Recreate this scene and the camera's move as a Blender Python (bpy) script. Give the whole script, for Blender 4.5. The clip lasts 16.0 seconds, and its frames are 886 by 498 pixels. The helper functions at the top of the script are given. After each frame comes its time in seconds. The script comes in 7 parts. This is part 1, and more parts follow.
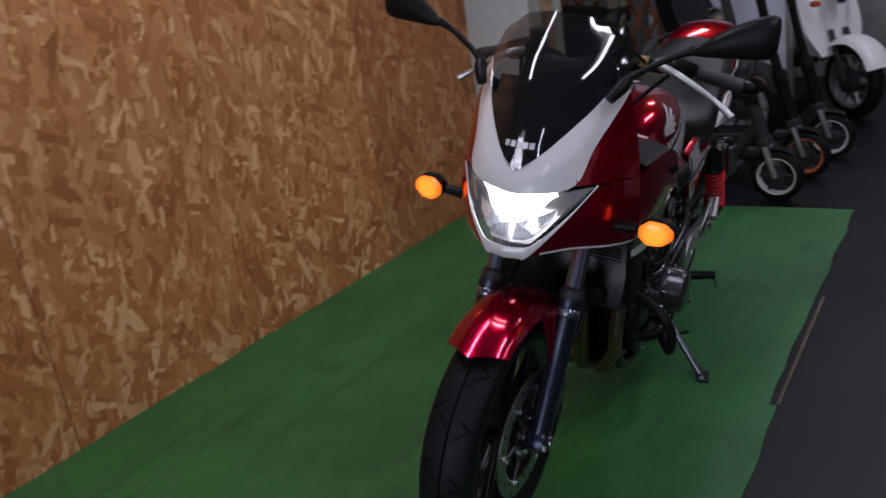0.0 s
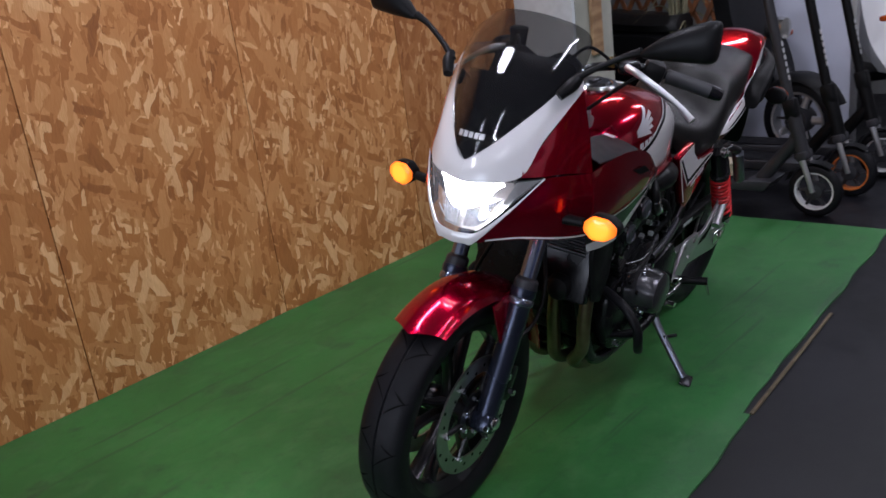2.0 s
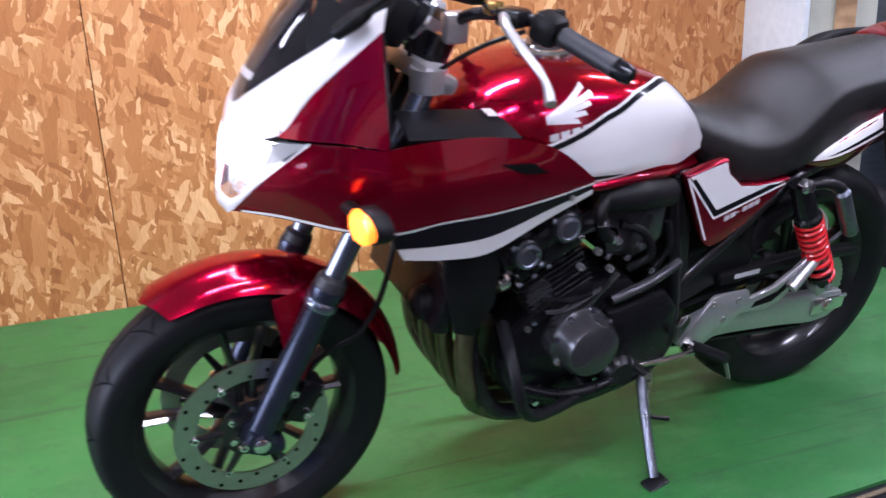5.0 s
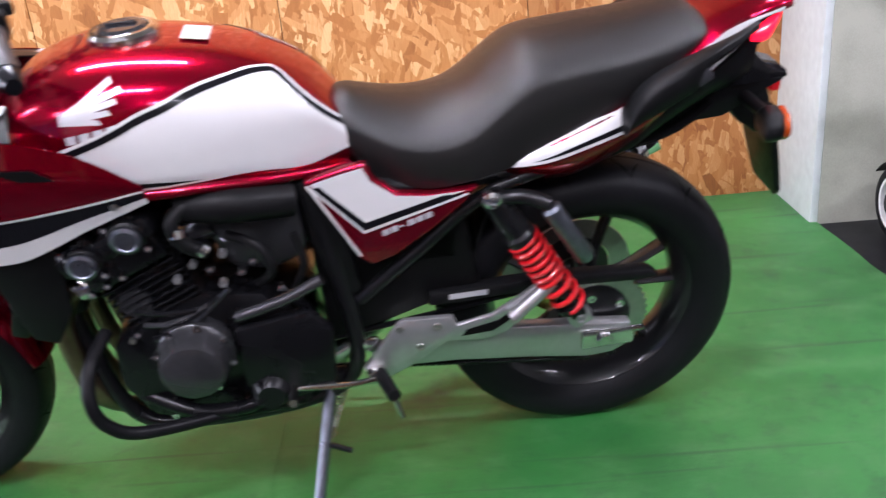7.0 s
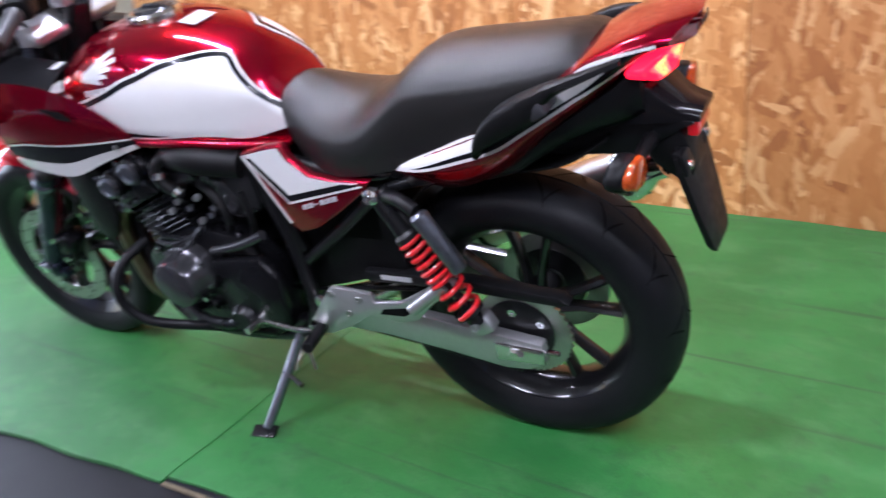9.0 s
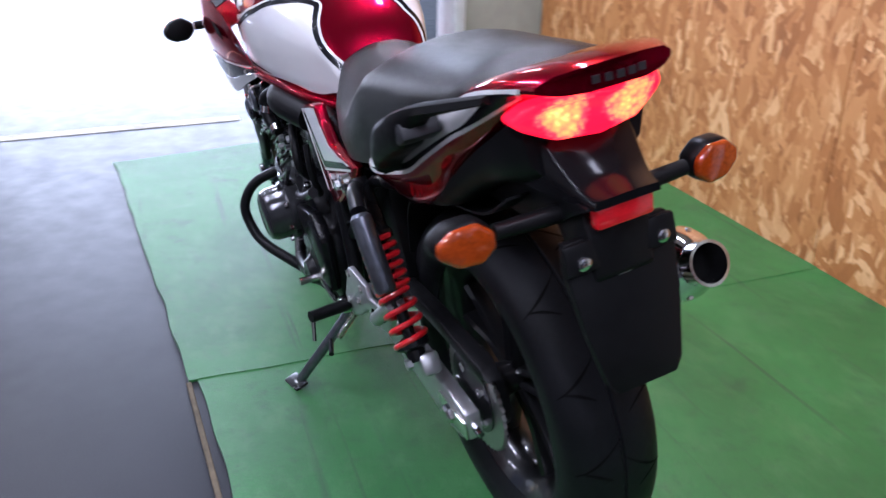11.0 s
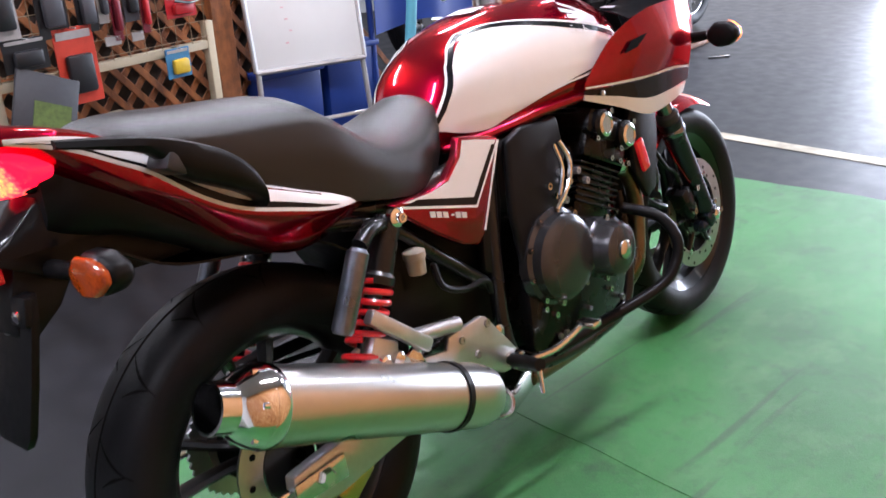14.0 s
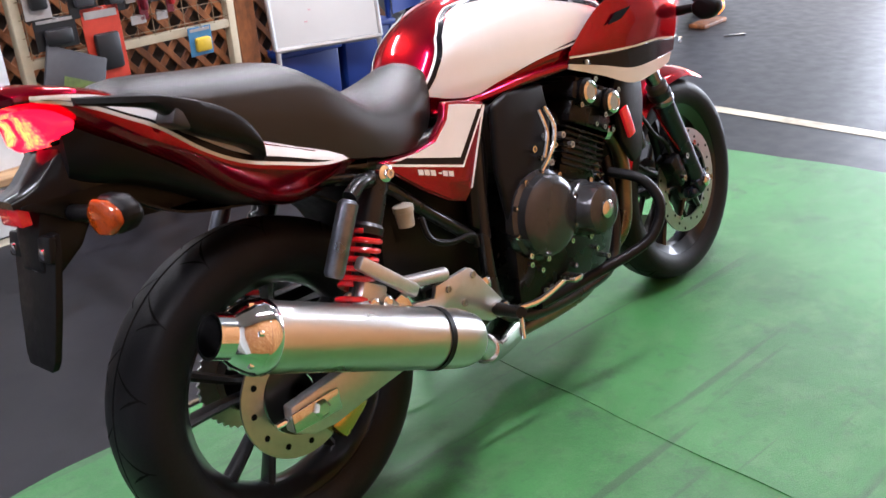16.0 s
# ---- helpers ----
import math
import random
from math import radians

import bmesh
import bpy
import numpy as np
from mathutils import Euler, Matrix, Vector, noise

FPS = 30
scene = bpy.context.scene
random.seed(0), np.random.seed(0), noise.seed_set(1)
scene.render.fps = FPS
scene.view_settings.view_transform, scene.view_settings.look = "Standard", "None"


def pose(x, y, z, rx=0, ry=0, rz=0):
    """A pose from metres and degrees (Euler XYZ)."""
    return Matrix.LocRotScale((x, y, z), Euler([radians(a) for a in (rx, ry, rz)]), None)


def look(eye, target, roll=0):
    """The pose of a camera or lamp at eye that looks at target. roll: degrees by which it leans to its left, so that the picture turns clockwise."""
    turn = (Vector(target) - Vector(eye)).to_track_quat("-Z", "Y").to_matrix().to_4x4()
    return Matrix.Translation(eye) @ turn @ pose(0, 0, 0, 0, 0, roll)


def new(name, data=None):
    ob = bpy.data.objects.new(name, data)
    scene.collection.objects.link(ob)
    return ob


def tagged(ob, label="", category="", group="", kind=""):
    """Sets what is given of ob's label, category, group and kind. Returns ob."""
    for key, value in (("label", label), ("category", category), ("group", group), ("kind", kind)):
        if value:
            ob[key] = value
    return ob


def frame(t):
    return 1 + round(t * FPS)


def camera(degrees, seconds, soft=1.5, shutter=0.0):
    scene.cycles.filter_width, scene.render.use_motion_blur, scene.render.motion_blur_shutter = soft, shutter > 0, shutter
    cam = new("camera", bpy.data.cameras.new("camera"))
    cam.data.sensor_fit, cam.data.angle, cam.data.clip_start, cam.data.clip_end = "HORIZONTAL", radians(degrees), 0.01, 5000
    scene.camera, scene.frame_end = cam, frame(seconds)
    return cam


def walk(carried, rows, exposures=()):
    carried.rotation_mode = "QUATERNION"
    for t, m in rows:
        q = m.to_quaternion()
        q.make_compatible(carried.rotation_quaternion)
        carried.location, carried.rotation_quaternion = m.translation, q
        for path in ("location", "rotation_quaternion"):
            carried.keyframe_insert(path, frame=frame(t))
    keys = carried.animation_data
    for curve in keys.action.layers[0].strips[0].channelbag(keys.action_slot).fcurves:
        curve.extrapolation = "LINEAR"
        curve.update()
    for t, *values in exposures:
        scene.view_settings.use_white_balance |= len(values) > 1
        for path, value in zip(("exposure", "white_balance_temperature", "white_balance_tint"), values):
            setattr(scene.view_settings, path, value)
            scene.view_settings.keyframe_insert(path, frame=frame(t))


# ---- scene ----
cam = camera(53.4, 16.0, shutter=0.6)
PATH = [
    (0, (2.842, 1.208, 1.364), (1.347, 0.063, 0.69), -9.1),
    (0.5, (2.896, 1.415, 1.369), (1.501, 0.148, 0.698), -7.2),
    (1, (2.926, 1.461, 1.364), (1.543, 0.173, 0.708), -8.3),
    (1.5, (2.882, 1.485, 1.351), (1.478, 0.217, 0.703), -7.6),
    (2, (2.735, 1.513, 1.317), (1.373, 0.198, 0.674), -7.3),
    (2.5, (2.538, 1.541, 1.278), (1.277, 0.166, 0.558), -5.5),
    (3, (2.315, 1.597, 1.251), (1.187, 0.088, 0.581), -4.7),
    (5.5, (1.22, 1.788, 1.077), (0.733, -0.042, 0.432), -3.3),
    (6, (0.843, 1.788, 1.107), (0.541, -0.058, 0.4), -4.8),
    (6.5, (0.59, 1.784, 1.088), (0.473, -0.086, 0.39), -4.6),
    (7, (0.252, 1.746, 1.107), (0.291, -0.106, 0.354), -5.2),
    (7.5, (-0.081, 1.7, 1.143), (0.189, -0.128, 0.378), -4.5),
    (8, (-0.342, 1.595, 1.143), (0.172, -0.164, 0.343), -3.7),
    (8.5, (-0.579, 1.555, 1.141), (0.116, -0.136, 0.331), -4.9),
    (9, (-0.806, 1.497, 1.145), (0.269, 0.004, 0.362), -6.2),
    (11.5, (-1.213, 0.312, 1.072), (0.623, 0.099, 0.308), 1.1),
    (12, (-1.009, -0.02, 1.057), (0.833, 0.271, 0.332), -0.2),
    (12.5, (-0.826, -0.366, 1.081), (0.884, 0.342, 0.324), -1.2),
    (13, (-0.673, -0.673, 1.114), (0.666, 0.615, 0.374), -2.8),
    (13.5, (-0.589, -0.908, 1.16), (0.663, 0.462, 0.414), -2.5),
    (14, (-0.61, -1.069, 1.195), (0.623, 0.287, 0.395), -2.6),
    (14.5, (-0.643, -1.166, 1.21), (0.506, 0.257, 0.4), -4.4),
    (15, (-0.655, -1.205, 1.215), (0.501, 0.21, 0.401), -4.6),
    (15.5, (-0.656, -1.215, 1.213), (0.519, 0.174, 0.383), -4.6),
    (16, (-0.651, -1.23, 1.196), (0.521, 0.162, 0.366), -3.3),
]
walk(cam, [(t, look(eye, target, roll)) for t, eye, target, roll in PATH],
     [(0.0, -1.25, 6300, 20), (0.5, -0.87, 6300, 20), (2.5, -0.6, 6300, 19), (3.2, -0.45, 6250, 19), (5.4, 0.85, 6000, 25), (6.0, 0.75, 6350, 25), (6.5, 0.9, 6350, 22), (7.5, 0.95, 6500, 21), (8.5, 0.9, 6350, 18), (9.2, 1.0, 5950, 20),
      (11.3, 0.35, 5850, 23), (12.0, 0.15, 6350, 27), (12.5, 0.8, 6400, 23), (13.2, 0.85, 6350, 19), (16.0, 1.05, 6600, 17)])

# ---- world and light ----
world = bpy.data.worlds.new("world")
scene.world = world
world.use_nodes = True
sky = world.node_tree.nodes.new("ShaderNodeTexSky")
sky.sky_type, sky.sun_disc = "NISHITA", False
sky.sun_elevation, sky.sun_rotation = radians(42), radians(70)
world.node_tree.nodes["Background"].inputs[1].default_value = 0.12
world.node_tree.links.new(sky.outputs[0], world.node_tree.nodes["Background"].inputs[0])


def area_lamp(name, m, sx, sy, watts, colour):
    lamp = bpy.data.lights.new(name, "AREA")
    lamp.shape, lamp.size, lamp.size_y, lamp.energy, lamp.color = "RECTANGLE", sx, sy, watts, colour
    ob = new(name, lamp)
    ob.matrix_world = m
    return ob


# daylight through the open shop front, and the ceiling tubes
area_lamp("daylight", look((8.4, 0.4, 1.2), (0, 0.4, 0.6)), 4.0, 2.0, 260, (0.76, 0.86, 1.0))
# last tube is added, seen nowhere, to brighten the scooters and rear panel
TUBES = [(-1.4, -0.25, 17), (1.2, -0.25, 36), (3.8, -0.25, 12), (-1.4, 1.7, 36), (1.2, 1.7, 38), (3.8, 1.7, 22), (-0.1, 3.7, 36), (3.0, 3.7, 36), (-2.7, 0.7, 26)]
for tx, ty, watts in TUBES:
    area_lamp("tube_light", pose(tx, ty, 2.70), 1.2, 0.09, watts, (0.88, 0.91, 1.0))


# ---- materials ----
def material(name, colour, rough=0.5, metal=0.0, coat=0.0, emit=None, strength=0.0, alpha=1.0, trans=0.0, grain=0.0, scale=60.0, bump=0.0, vary=0.0, ior=1.45, spec=0.5):
    m = bpy.data.materials.new(name)
    m.use_nodes = True
    nt = m.node_tree
    b = nt.nodes["Principled BSDF"]
    b.inputs["Base Color"].default_value = (*colour, 1)
    b.inputs["Roughness"].default_value, b.inputs["Metallic"].default_value = rough, metal
    b.inputs["Coat Weight"].default_value, b.inputs["Coat Roughness"].default_value = coat, 0.015
    b.inputs["Alpha"].default_value, b.inputs["Transmission Weight"].default_value, b.inputs["IOR"].default_value = alpha, trans, ior
    b.inputs["Specular IOR Level"].default_value = spec
    if emit:
        b.inputs["Emission Color"].default_value, b.inputs["Emission Strength"].default_value = (*emit, 1), strength
    if grain or bump or vary:
        co = nt.nodes.new("ShaderNodeTexCoord")
        n1, n2 = nt.nodes.new("ShaderNodeTexNoise"), nt.nodes.new("ShaderNodeTexNoise")
        n1.inputs["Scale"].default_value, n2.inputs["Scale"].default_value = scale, scale / 9
        n1.inputs["Detail"].default_value, n2.inputs["Detail"].default_value = 4, 5
        for n in (n1, n2):
            nt.links.new(co.outputs["Object"], n.inputs["Vector"])
        if grain:
            mixn = nt.nodes.new("ShaderNodeMath")
            mixn.operation = "ADD"
            nt.links.new(n1.outputs[0], mixn.inputs[0])
            nt.links.new(n2.outputs[0], mixn.inputs[1])
            ramp = nt.nodes.new("ShaderNodeMapRange")
            ramp.inputs["From Min"].default_value, ramp.inputs["From Max"].default_value = 0.6, 1.4
            ramp.inputs["To Min"].default_value, ramp.inputs["To Max"].default_value = 1 - grain, 1 + grain
            nt.links.new(mixn.outputs[0], ramp.inputs[0])
            mul = nt.nodes.new("ShaderNodeVectorMath")
            mul.operation = "SCALE"
            mul.inputs[0].default_value = colour
            nt.links.new(ramp.outputs[0], mul.inputs["Scale"])
            nt.links.new(mul.outputs[0], b.inputs["Base Color"])
        if vary:
            rr = nt.nodes.new("ShaderNodeMapRange")
            rr.inputs["From Min"].default_value, rr.inputs["From Max"].default_value = 0.3, 0.7
            rr.inputs["To Min"].default_value, rr.inputs["To Max"].default_value = max(rough - vary, 0.02), rough + vary
            nt.links.new(n2.outputs[0], rr.inputs[0])
            nt.links.new(rr.outputs[0], b.inputs["Roughness"])
        if bump:
            bp = nt.nodes.new("ShaderNodeBump")
            bp.inputs["Strength"].default_value, bp.inputs["Distance"].default_value = bump, 0.002
            nt.links.new(n1.outputs[0], bp.inputs["Height"])
            nt.links.new(bp.outputs[0], b.inputs["Normal"])
    return m


def osb_material(name="strand_board", tone=1.0, warmth=1.0):
    """Pressed strand board: overlapping flakes, mostly upright, in four layers; the flake with the highest random number lies on top."""
    m = bpy.data.materials.new(name)
    m.use_nodes = True
    nt = m.node_tree
    N, Lk = nt.nodes.new, nt.links.new
    b = nt.nodes["Principled BSDF"]
    co, info = N("ShaderNodeTexCoord"), N("ShaderNodeObjectInfo")
    off = N("ShaderNodeVectorMath")
    off.operation = "SCALE"
    off.inputs[0].default_value = (17.0, 0.0, 31.0)
    Lk(info.outputs["Random"], off.inputs["Scale"])
    base = N("ShaderNodeVectorMath")
    Lk(co.outputs["Object"], base.inputs[0])
    Lk(off.outputs[0], base.inputs[1])
    wob = N("ShaderNodeTexNoise")
    wob.inputs["Scale"].default_value, wob.inputs["Detail"].default_value = 14, 3
    Lk(base.outputs[0], wob.inputs["Vector"])
    wsc = N("ShaderNodeVectorMath")
    wsc.operation = "MULTIPLY_ADD"
    wsc.inputs[1].default_value = (0.035, 0.0, 0.035)
    Lk(wob.outputs["Color"], wsc.inputs[0])
    Lk(base.outputs[0], wsc.inputs[2])
    best_h = best_v = None
    for ang, w, ln in ((8, 0.042, 0.150), (-24, 0.036, 0.120), (31, 0.030, 0.105), (-62, 0.024, 0.085), (3, 0.014, 0.06)):
        mp = N("ShaderNodeMapping")
        mp.inputs["Rotation"].default_value = (0, radians(ang), 0)
        sc = N("ShaderNodeVectorMath")
        sc.operation = "MULTIPLY"
        sc.inputs[1].default_value = (1 / w, 0.0, 1 / ln)
        Lk(wsc.outputs[0], mp.inputs["Vector"])
        Lk(mp.outputs[0], sc.inputs[0])
        vo = N("ShaderNodeTexVoronoi")
        vo.distance = "CHEBYCHEV"
        vo.inputs["Scale"].default_value = 1.0
        Lk(sc.outputs[0], vo.inputs["Vector"])
        sep = N("ShaderNodeSeparateColor")
        Lk(vo.outputs["Color"], sep.inputs[0])
        h, v = sep.outputs[0], sep.outputs[1]
        if best_h is None:
            best_h, best_v = h, v
            continue
        gt = N("ShaderNodeMath")
        gt.operation = "GREATER_THAN"
        Lk(h, gt.inputs[0])
        Lk(best_h, gt.inputs[1])
        mx = N("ShaderNodeMath")
        mx.operation = "MAXIMUM"
        Lk(h, mx.inputs[0])
        Lk(best_h, mx.inputs[1])
        mv = N("ShaderNodeMix")
        Lk(gt.outputs[0], mv.inputs[0])
        Lk(best_v, mv.inputs[2])
        Lk(v, mv.inputs[3])
        best_h, best_v = mx.outputs[0], mv.outputs[0]
    grain = N("ShaderNodeTexNoise")
    gs = N("ShaderNodeVectorMath")
    gs.operation = "MULTIPLY"
    gs.inputs[1].default_value = (420, 1, 28)
    Lk(wsc.outputs[0], gs.inputs[0])
    Lk(gs.outputs[0], grain.inputs["Vector"])
    grain.inputs["Scale"].default_value, grain.inputs["Detail"].default_value = 1.0, 3
    large = N("ShaderNodeTexNoise")
    large.inputs["Scale"].default_value, large.inputs["Detail"].default_value = 3.2, 4
    Lk(base.outputs[0], large.inputs["Vector"])
    a1 = N("ShaderNodeMath")
    a1.operation = "MULTIPLY_ADD"
    Lk(grain.outputs[0], a1.inputs[0])
    a1.inputs[1].default_value = 0.42
    Lk(best_v, a1.inputs[2])
    a2 = N("ShaderNodeMath")
    a2.operation = "MULTIPLY_ADD"
    Lk(large.outputs[0], a2.inputs[0])
    a2.inputs[1].default_value = 0.5
    Lk(a1.outputs[0], a2.inputs[2])
    ramp = N("ShaderNodeValToRGB")
    r = ramp.color_ramp
    r.elements[0].position, r.elements[0].color = 0.20, (0.27, 0.090, 0.021, 1)
    r.elements[1].position, r.elements[1].color = 0.94, (0.88, 0.52, 0.245, 1)
    for p, c in ((0.33, (0.42, 0.150, 0.037, 1)), (0.52, (0.52, 0.206, 0.057, 1)), (0.74, (0.63, 0.284, 0.096, 1))):
        e = r.elements.new(p)
        e.color = c
    half = N("ShaderNodeMath")
    half.operation = "MULTIPLY"
    half.inputs[1].default_value = 0.62
    Lk(a2.outputs[0], half.inputs[0])
    Lk(half.outputs[0], ramp.inputs[0])
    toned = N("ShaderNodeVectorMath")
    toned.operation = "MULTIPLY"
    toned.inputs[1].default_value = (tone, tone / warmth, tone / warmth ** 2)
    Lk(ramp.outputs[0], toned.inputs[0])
    Lk(toned.outputs[0], b.inputs["Base Color"])
    b.inputs["Roughness"].default_value = 0.62
    hh = N("ShaderNodeMath")
    hh.operation = "MULTIPLY_ADD"
    Lk(best_h, hh.inputs[0])
    hh.inputs[1].default_value = 1.0
    Lk(grain.outputs[0], hh.inputs[2])
    bp = N("ShaderNodeBump")
    bp.inputs["Strength"].default_value, bp.inputs["Distance"].default_value = 0.35, 0.002
    Lk(hh.outputs[0], bp.inputs["Height"])
    Lk(bp.outputs[0], b.inputs["Normal"])
    return m


def stained(name, dark, light, rough, scale, spots=0.0, bump=0.3, streak=(1, 1, 1), lo=0.35, hi=0.65, spec=0.5, uneven=0.11):
    """A worn floor surface: broad cloudy stains, fine grain, a few dark spots."""
    m = bpy.data.materials.new(name)
    m.use_nodes = True
    nt = m.node_tree
    N, Lk = nt.nodes.new, nt.links.new
    b = nt.nodes["Principled BSDF"]
    co = N("ShaderNodeTexCoord")
    st = N("ShaderNodeVectorMath")
    st.operation = "MULTIPLY"
    st.inputs[1].default_value = streak
    Lk(co.outputs["Object"], st.inputs[0])
    big, fine, mid = N("ShaderNodeTexNoise"), N("ShaderNodeTexNoise"), N("ShaderNodeTexNoise")
    for n, s, d in ((big, scale, 6), (fine, 260, 3), (mid, scale * 7, 5)):
        n.inputs["Scale"].default_value, n.inputs["Detail"].default_value = s, d
        Lk((st if n is big else co).outputs[0 if n is big else "Object"], n.inputs["Vector"])
    s1 = N("ShaderNodeMath")
    s1.operation = "MULTIPLY_ADD"
    Lk(mid.outputs[0], s1.inputs[0])
    s1.inputs[1].default_value = 0.45
    Lk(big.outputs[0], s1.inputs[2])
    s2 = N("ShaderNodeMath")
    s2.operation = "MULTIPLY_ADD"
    Lk(fine.outputs[0], s2.inputs[0])
    s2.inputs[1].default_value = 0.25
    Lk(s1.outputs[0], s2.inputs[2])
    ramp = N("ShaderNodeMapRange")
    ramp.inputs["From Min"].default_value, ramp.inputs["From Max"].default_value = lo + 0.35, hi + 0.35
    Lk(s2.outputs[0], ramp.inputs[0])
    mx = N("ShaderNodeMix")
    mx.data_type = "RGBA"
    mx.inputs[6].default_value, mx.inputs[7].default_value = (*dark, 1), (*light, 1)
    Lk(ramp.outputs[0], mx.inputs[0])
    out = mx.outputs[2]
    if spots:
        vo = N("ShaderNodeTexVoronoi")
        vo.inputs["Scale"].default_value = 2.3
        Lk(co.outputs["Object"], vo.inputs["Vector"])
        sp = N("ShaderNodeMapRange")
        sp.inputs["From Min"].default_value, sp.inputs["From Max"].default_value = 0.02, 0.10
        sp.inputs["To Min"].default_value, sp.inputs["To Max"].default_value = spots, 0.0
        Lk(vo.outputs["Distance"], sp.inputs[0])
        mm = N("ShaderNodeMath")
        mm.operation = "MULTIPLY"
        Lk(sp.outputs[0], mm.inputs[0])
        Lk(mid.outputs[0], mm.inputs[1])
        m2 = N("ShaderNodeMix")
        m2.data_type = "RGBA"
        m2.inputs[7].default_value = (*[c * 0.25 for c in dark], 1)
        Lk(mm.outputs[0], m2.inputs[0])
        Lk(out, m2.inputs[6])
        out = m2.outputs[2]
    b.inputs["Specular IOR Level"].default_value = spec
    Lk(out, b.inputs["Base Color"])
    rr = N("ShaderNodeMapRange")
    rr.inputs["To Min"].default_value, rr.inputs["To Max"].default_value = rough - uneven, rough + uneven
    rr.inputs["From Min"].default_value, rr.inputs["From Max"].default_value = 0.3, 0.7
    Lk(mid.outputs[0], rr.inputs[0])
    Lk(rr.outputs[0], b.inputs["Roughness"])
    bp = N("ShaderNodeBump")
    bp.inputs["Strength"].default_value, bp.inputs["Distance"].default_value = bump, 0.002
    Lk(s2.outputs[0], bp.inputs["Height"])
    Lk(bp.outputs[0], b.inputs["Normal"])
    return m


def mat_material():
    """Thin felt matting: green fibres, trodden dusty patches, dark scuffs and drag marks."""
    m = bpy.data.materials.new("green_felt_mat")
    m.use_nodes = True
    nt = m.node_tree
    N, Lk = nt.nodes.new, nt.links.new
    b = nt.nodes["Principled BSDF"]
    co = N("ShaderNodeTexCoord")

    def cloud(scale, detail, squash=(1, 1, 1), turn=0, rough=0.55):
        mp = N("ShaderNodeMapping")
        mp.inputs["Scale"].default_value, mp.inputs["Rotation"].default_value = squash, (0, 0, radians(turn))
        Lk(co.outputs["Object"], mp.inputs["Vector"])
        n = N("ShaderNodeTexNoise")
        n.inputs["Scale"].default_value, n.inputs["Detail"].default_value, n.inputs["Roughness"].default_value = scale, detail, rough
        Lk(mp.outputs[0], n.inputs["Vector"])
        return n.outputs[0]

    def span(v, lo, hi, to_lo=0.0, to_hi=1.0):
        r = N("ShaderNodeMapRange")
        r.inputs["From Min"].default_value, r.inputs["From Max"].default_value = lo, hi
        r.inputs["To Min"].default_value, r.inputs["To Max"].default_value = to_lo, to_hi
        Lk(v, r.inputs[0])
        return r.outputs[0]

    def blend(f, a, c):
        x = N("ShaderNodeMix")
        x.data_type = "RGBA"
        Lk(f, x.inputs[0])
        for k, v in ((6, a), (7, c)):
            if isinstance(v, tuple):
                x.inputs[k].default_value = (*v, 1)
            else:
                Lk(v, x.inputs[k])
        return x.outputs[2]

    col = blend(span(cloud(1.6, 6), 0.36, 0.64), (0.006, 0.122, 0.016), (0.019, 0.205, 0.034))
    col = blend(span(cloud(7.0, 6, (1, 1.6, 1), 25, 0.65), 0.48, 0.72, 0, 0.60), col, (0.068, 0.225, 0.068))
    col = blend(span(cloud(4.2, 5, (1, 1, 1), 0, 0.7), 0.57, 0.72, 0, 0.75), col, (0.010, 0.042, 0.018))
    col = blend(span(cloud(23, 5, (1, 1, 1), 0, 0.7), 0.52, 0.72, 0, 0.45), col, (0.012, 0.055, 0.020))
    col = blend(span(cloud(2.6, 3, (0.35, 9, 1), -38, 0.5), 0.62, 0.70, 0, 0.6), col, (0.014, 0.045, 0.018))
    fibre = cloud(300, 3)
    col = blend(span(fibre, 0.35, 0.65, 0.0, 0.28), col, (0.006, 0.045, 0.010))
    Lk(col, b.inputs["Base Color"])
    b.inputs["Roughness"].default_value, b.inputs["Specular IOR Level"].default_value = 0.55, 0.75
    b.inputs["Sheen Weight"].default_value, b.inputs["Sheen Roughness"].default_value = 0.08, 0.4
    b.inputs["Sheen Tint"].default_value = (0.8, 1.0, 0.8, 1)
    bp = N("ShaderNodeBump")
    bp.inputs["Strength"].default_value, bp.inputs["Distance"].default_value = 0.45, 0.002
    Lk(fibre, bp.inputs["Height"])
    Lk(bp.outputs[0], b.inputs["Normal"])
    return m


OSB = osb_material()
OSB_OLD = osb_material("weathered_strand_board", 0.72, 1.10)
CONCRETE = stained("floor_concrete", (0.0022, 0.0022, 0.0034), (0.0100, 0.0100, 0.0135), 0.45, 1.6, 0.12, 0.14, spec=0.36, uneven=0.05)
MAT = mat_material()
MAT_EDGE = material("mat_underside", (0.13, 0.10, 0.06), 0.8, grain=0.4, scale=40)
PLASTER = stained("painted_plaster", (0.27, 0.275, 0.225), (0.40, 0.40, 0.335), 0.65, 1.3, 0.5, 0.25)
WHITE_STEEL = material("white_painted_steel", (0.62, 0.65, 0.66), 0.45, grain=0.12, scale=30, bump=0.1)
CEILING = material("ceiling_board", (0.32, 0.32, 0.31), 0.8, grain=0.1, scale=20)
GREY_WALL = stained("grey_wall", (0.16, 0.16, 0.16), (0.26, 0.26, 0.25), 0.7, 1.0, 0.2, 0.3)
TAPE = stained("cream_line_paint", (0.30, 0.27, 0.20), (0.62, 0.57, 0.44), 0.6, 4.0, 0, 0.3)
WOOD = stained("bare_wood", (0.22, 0.12, 0.055), (0.40, 0.25, 0.13), 0.6, 3.0, 0, 0.3, (1, 8, 8))
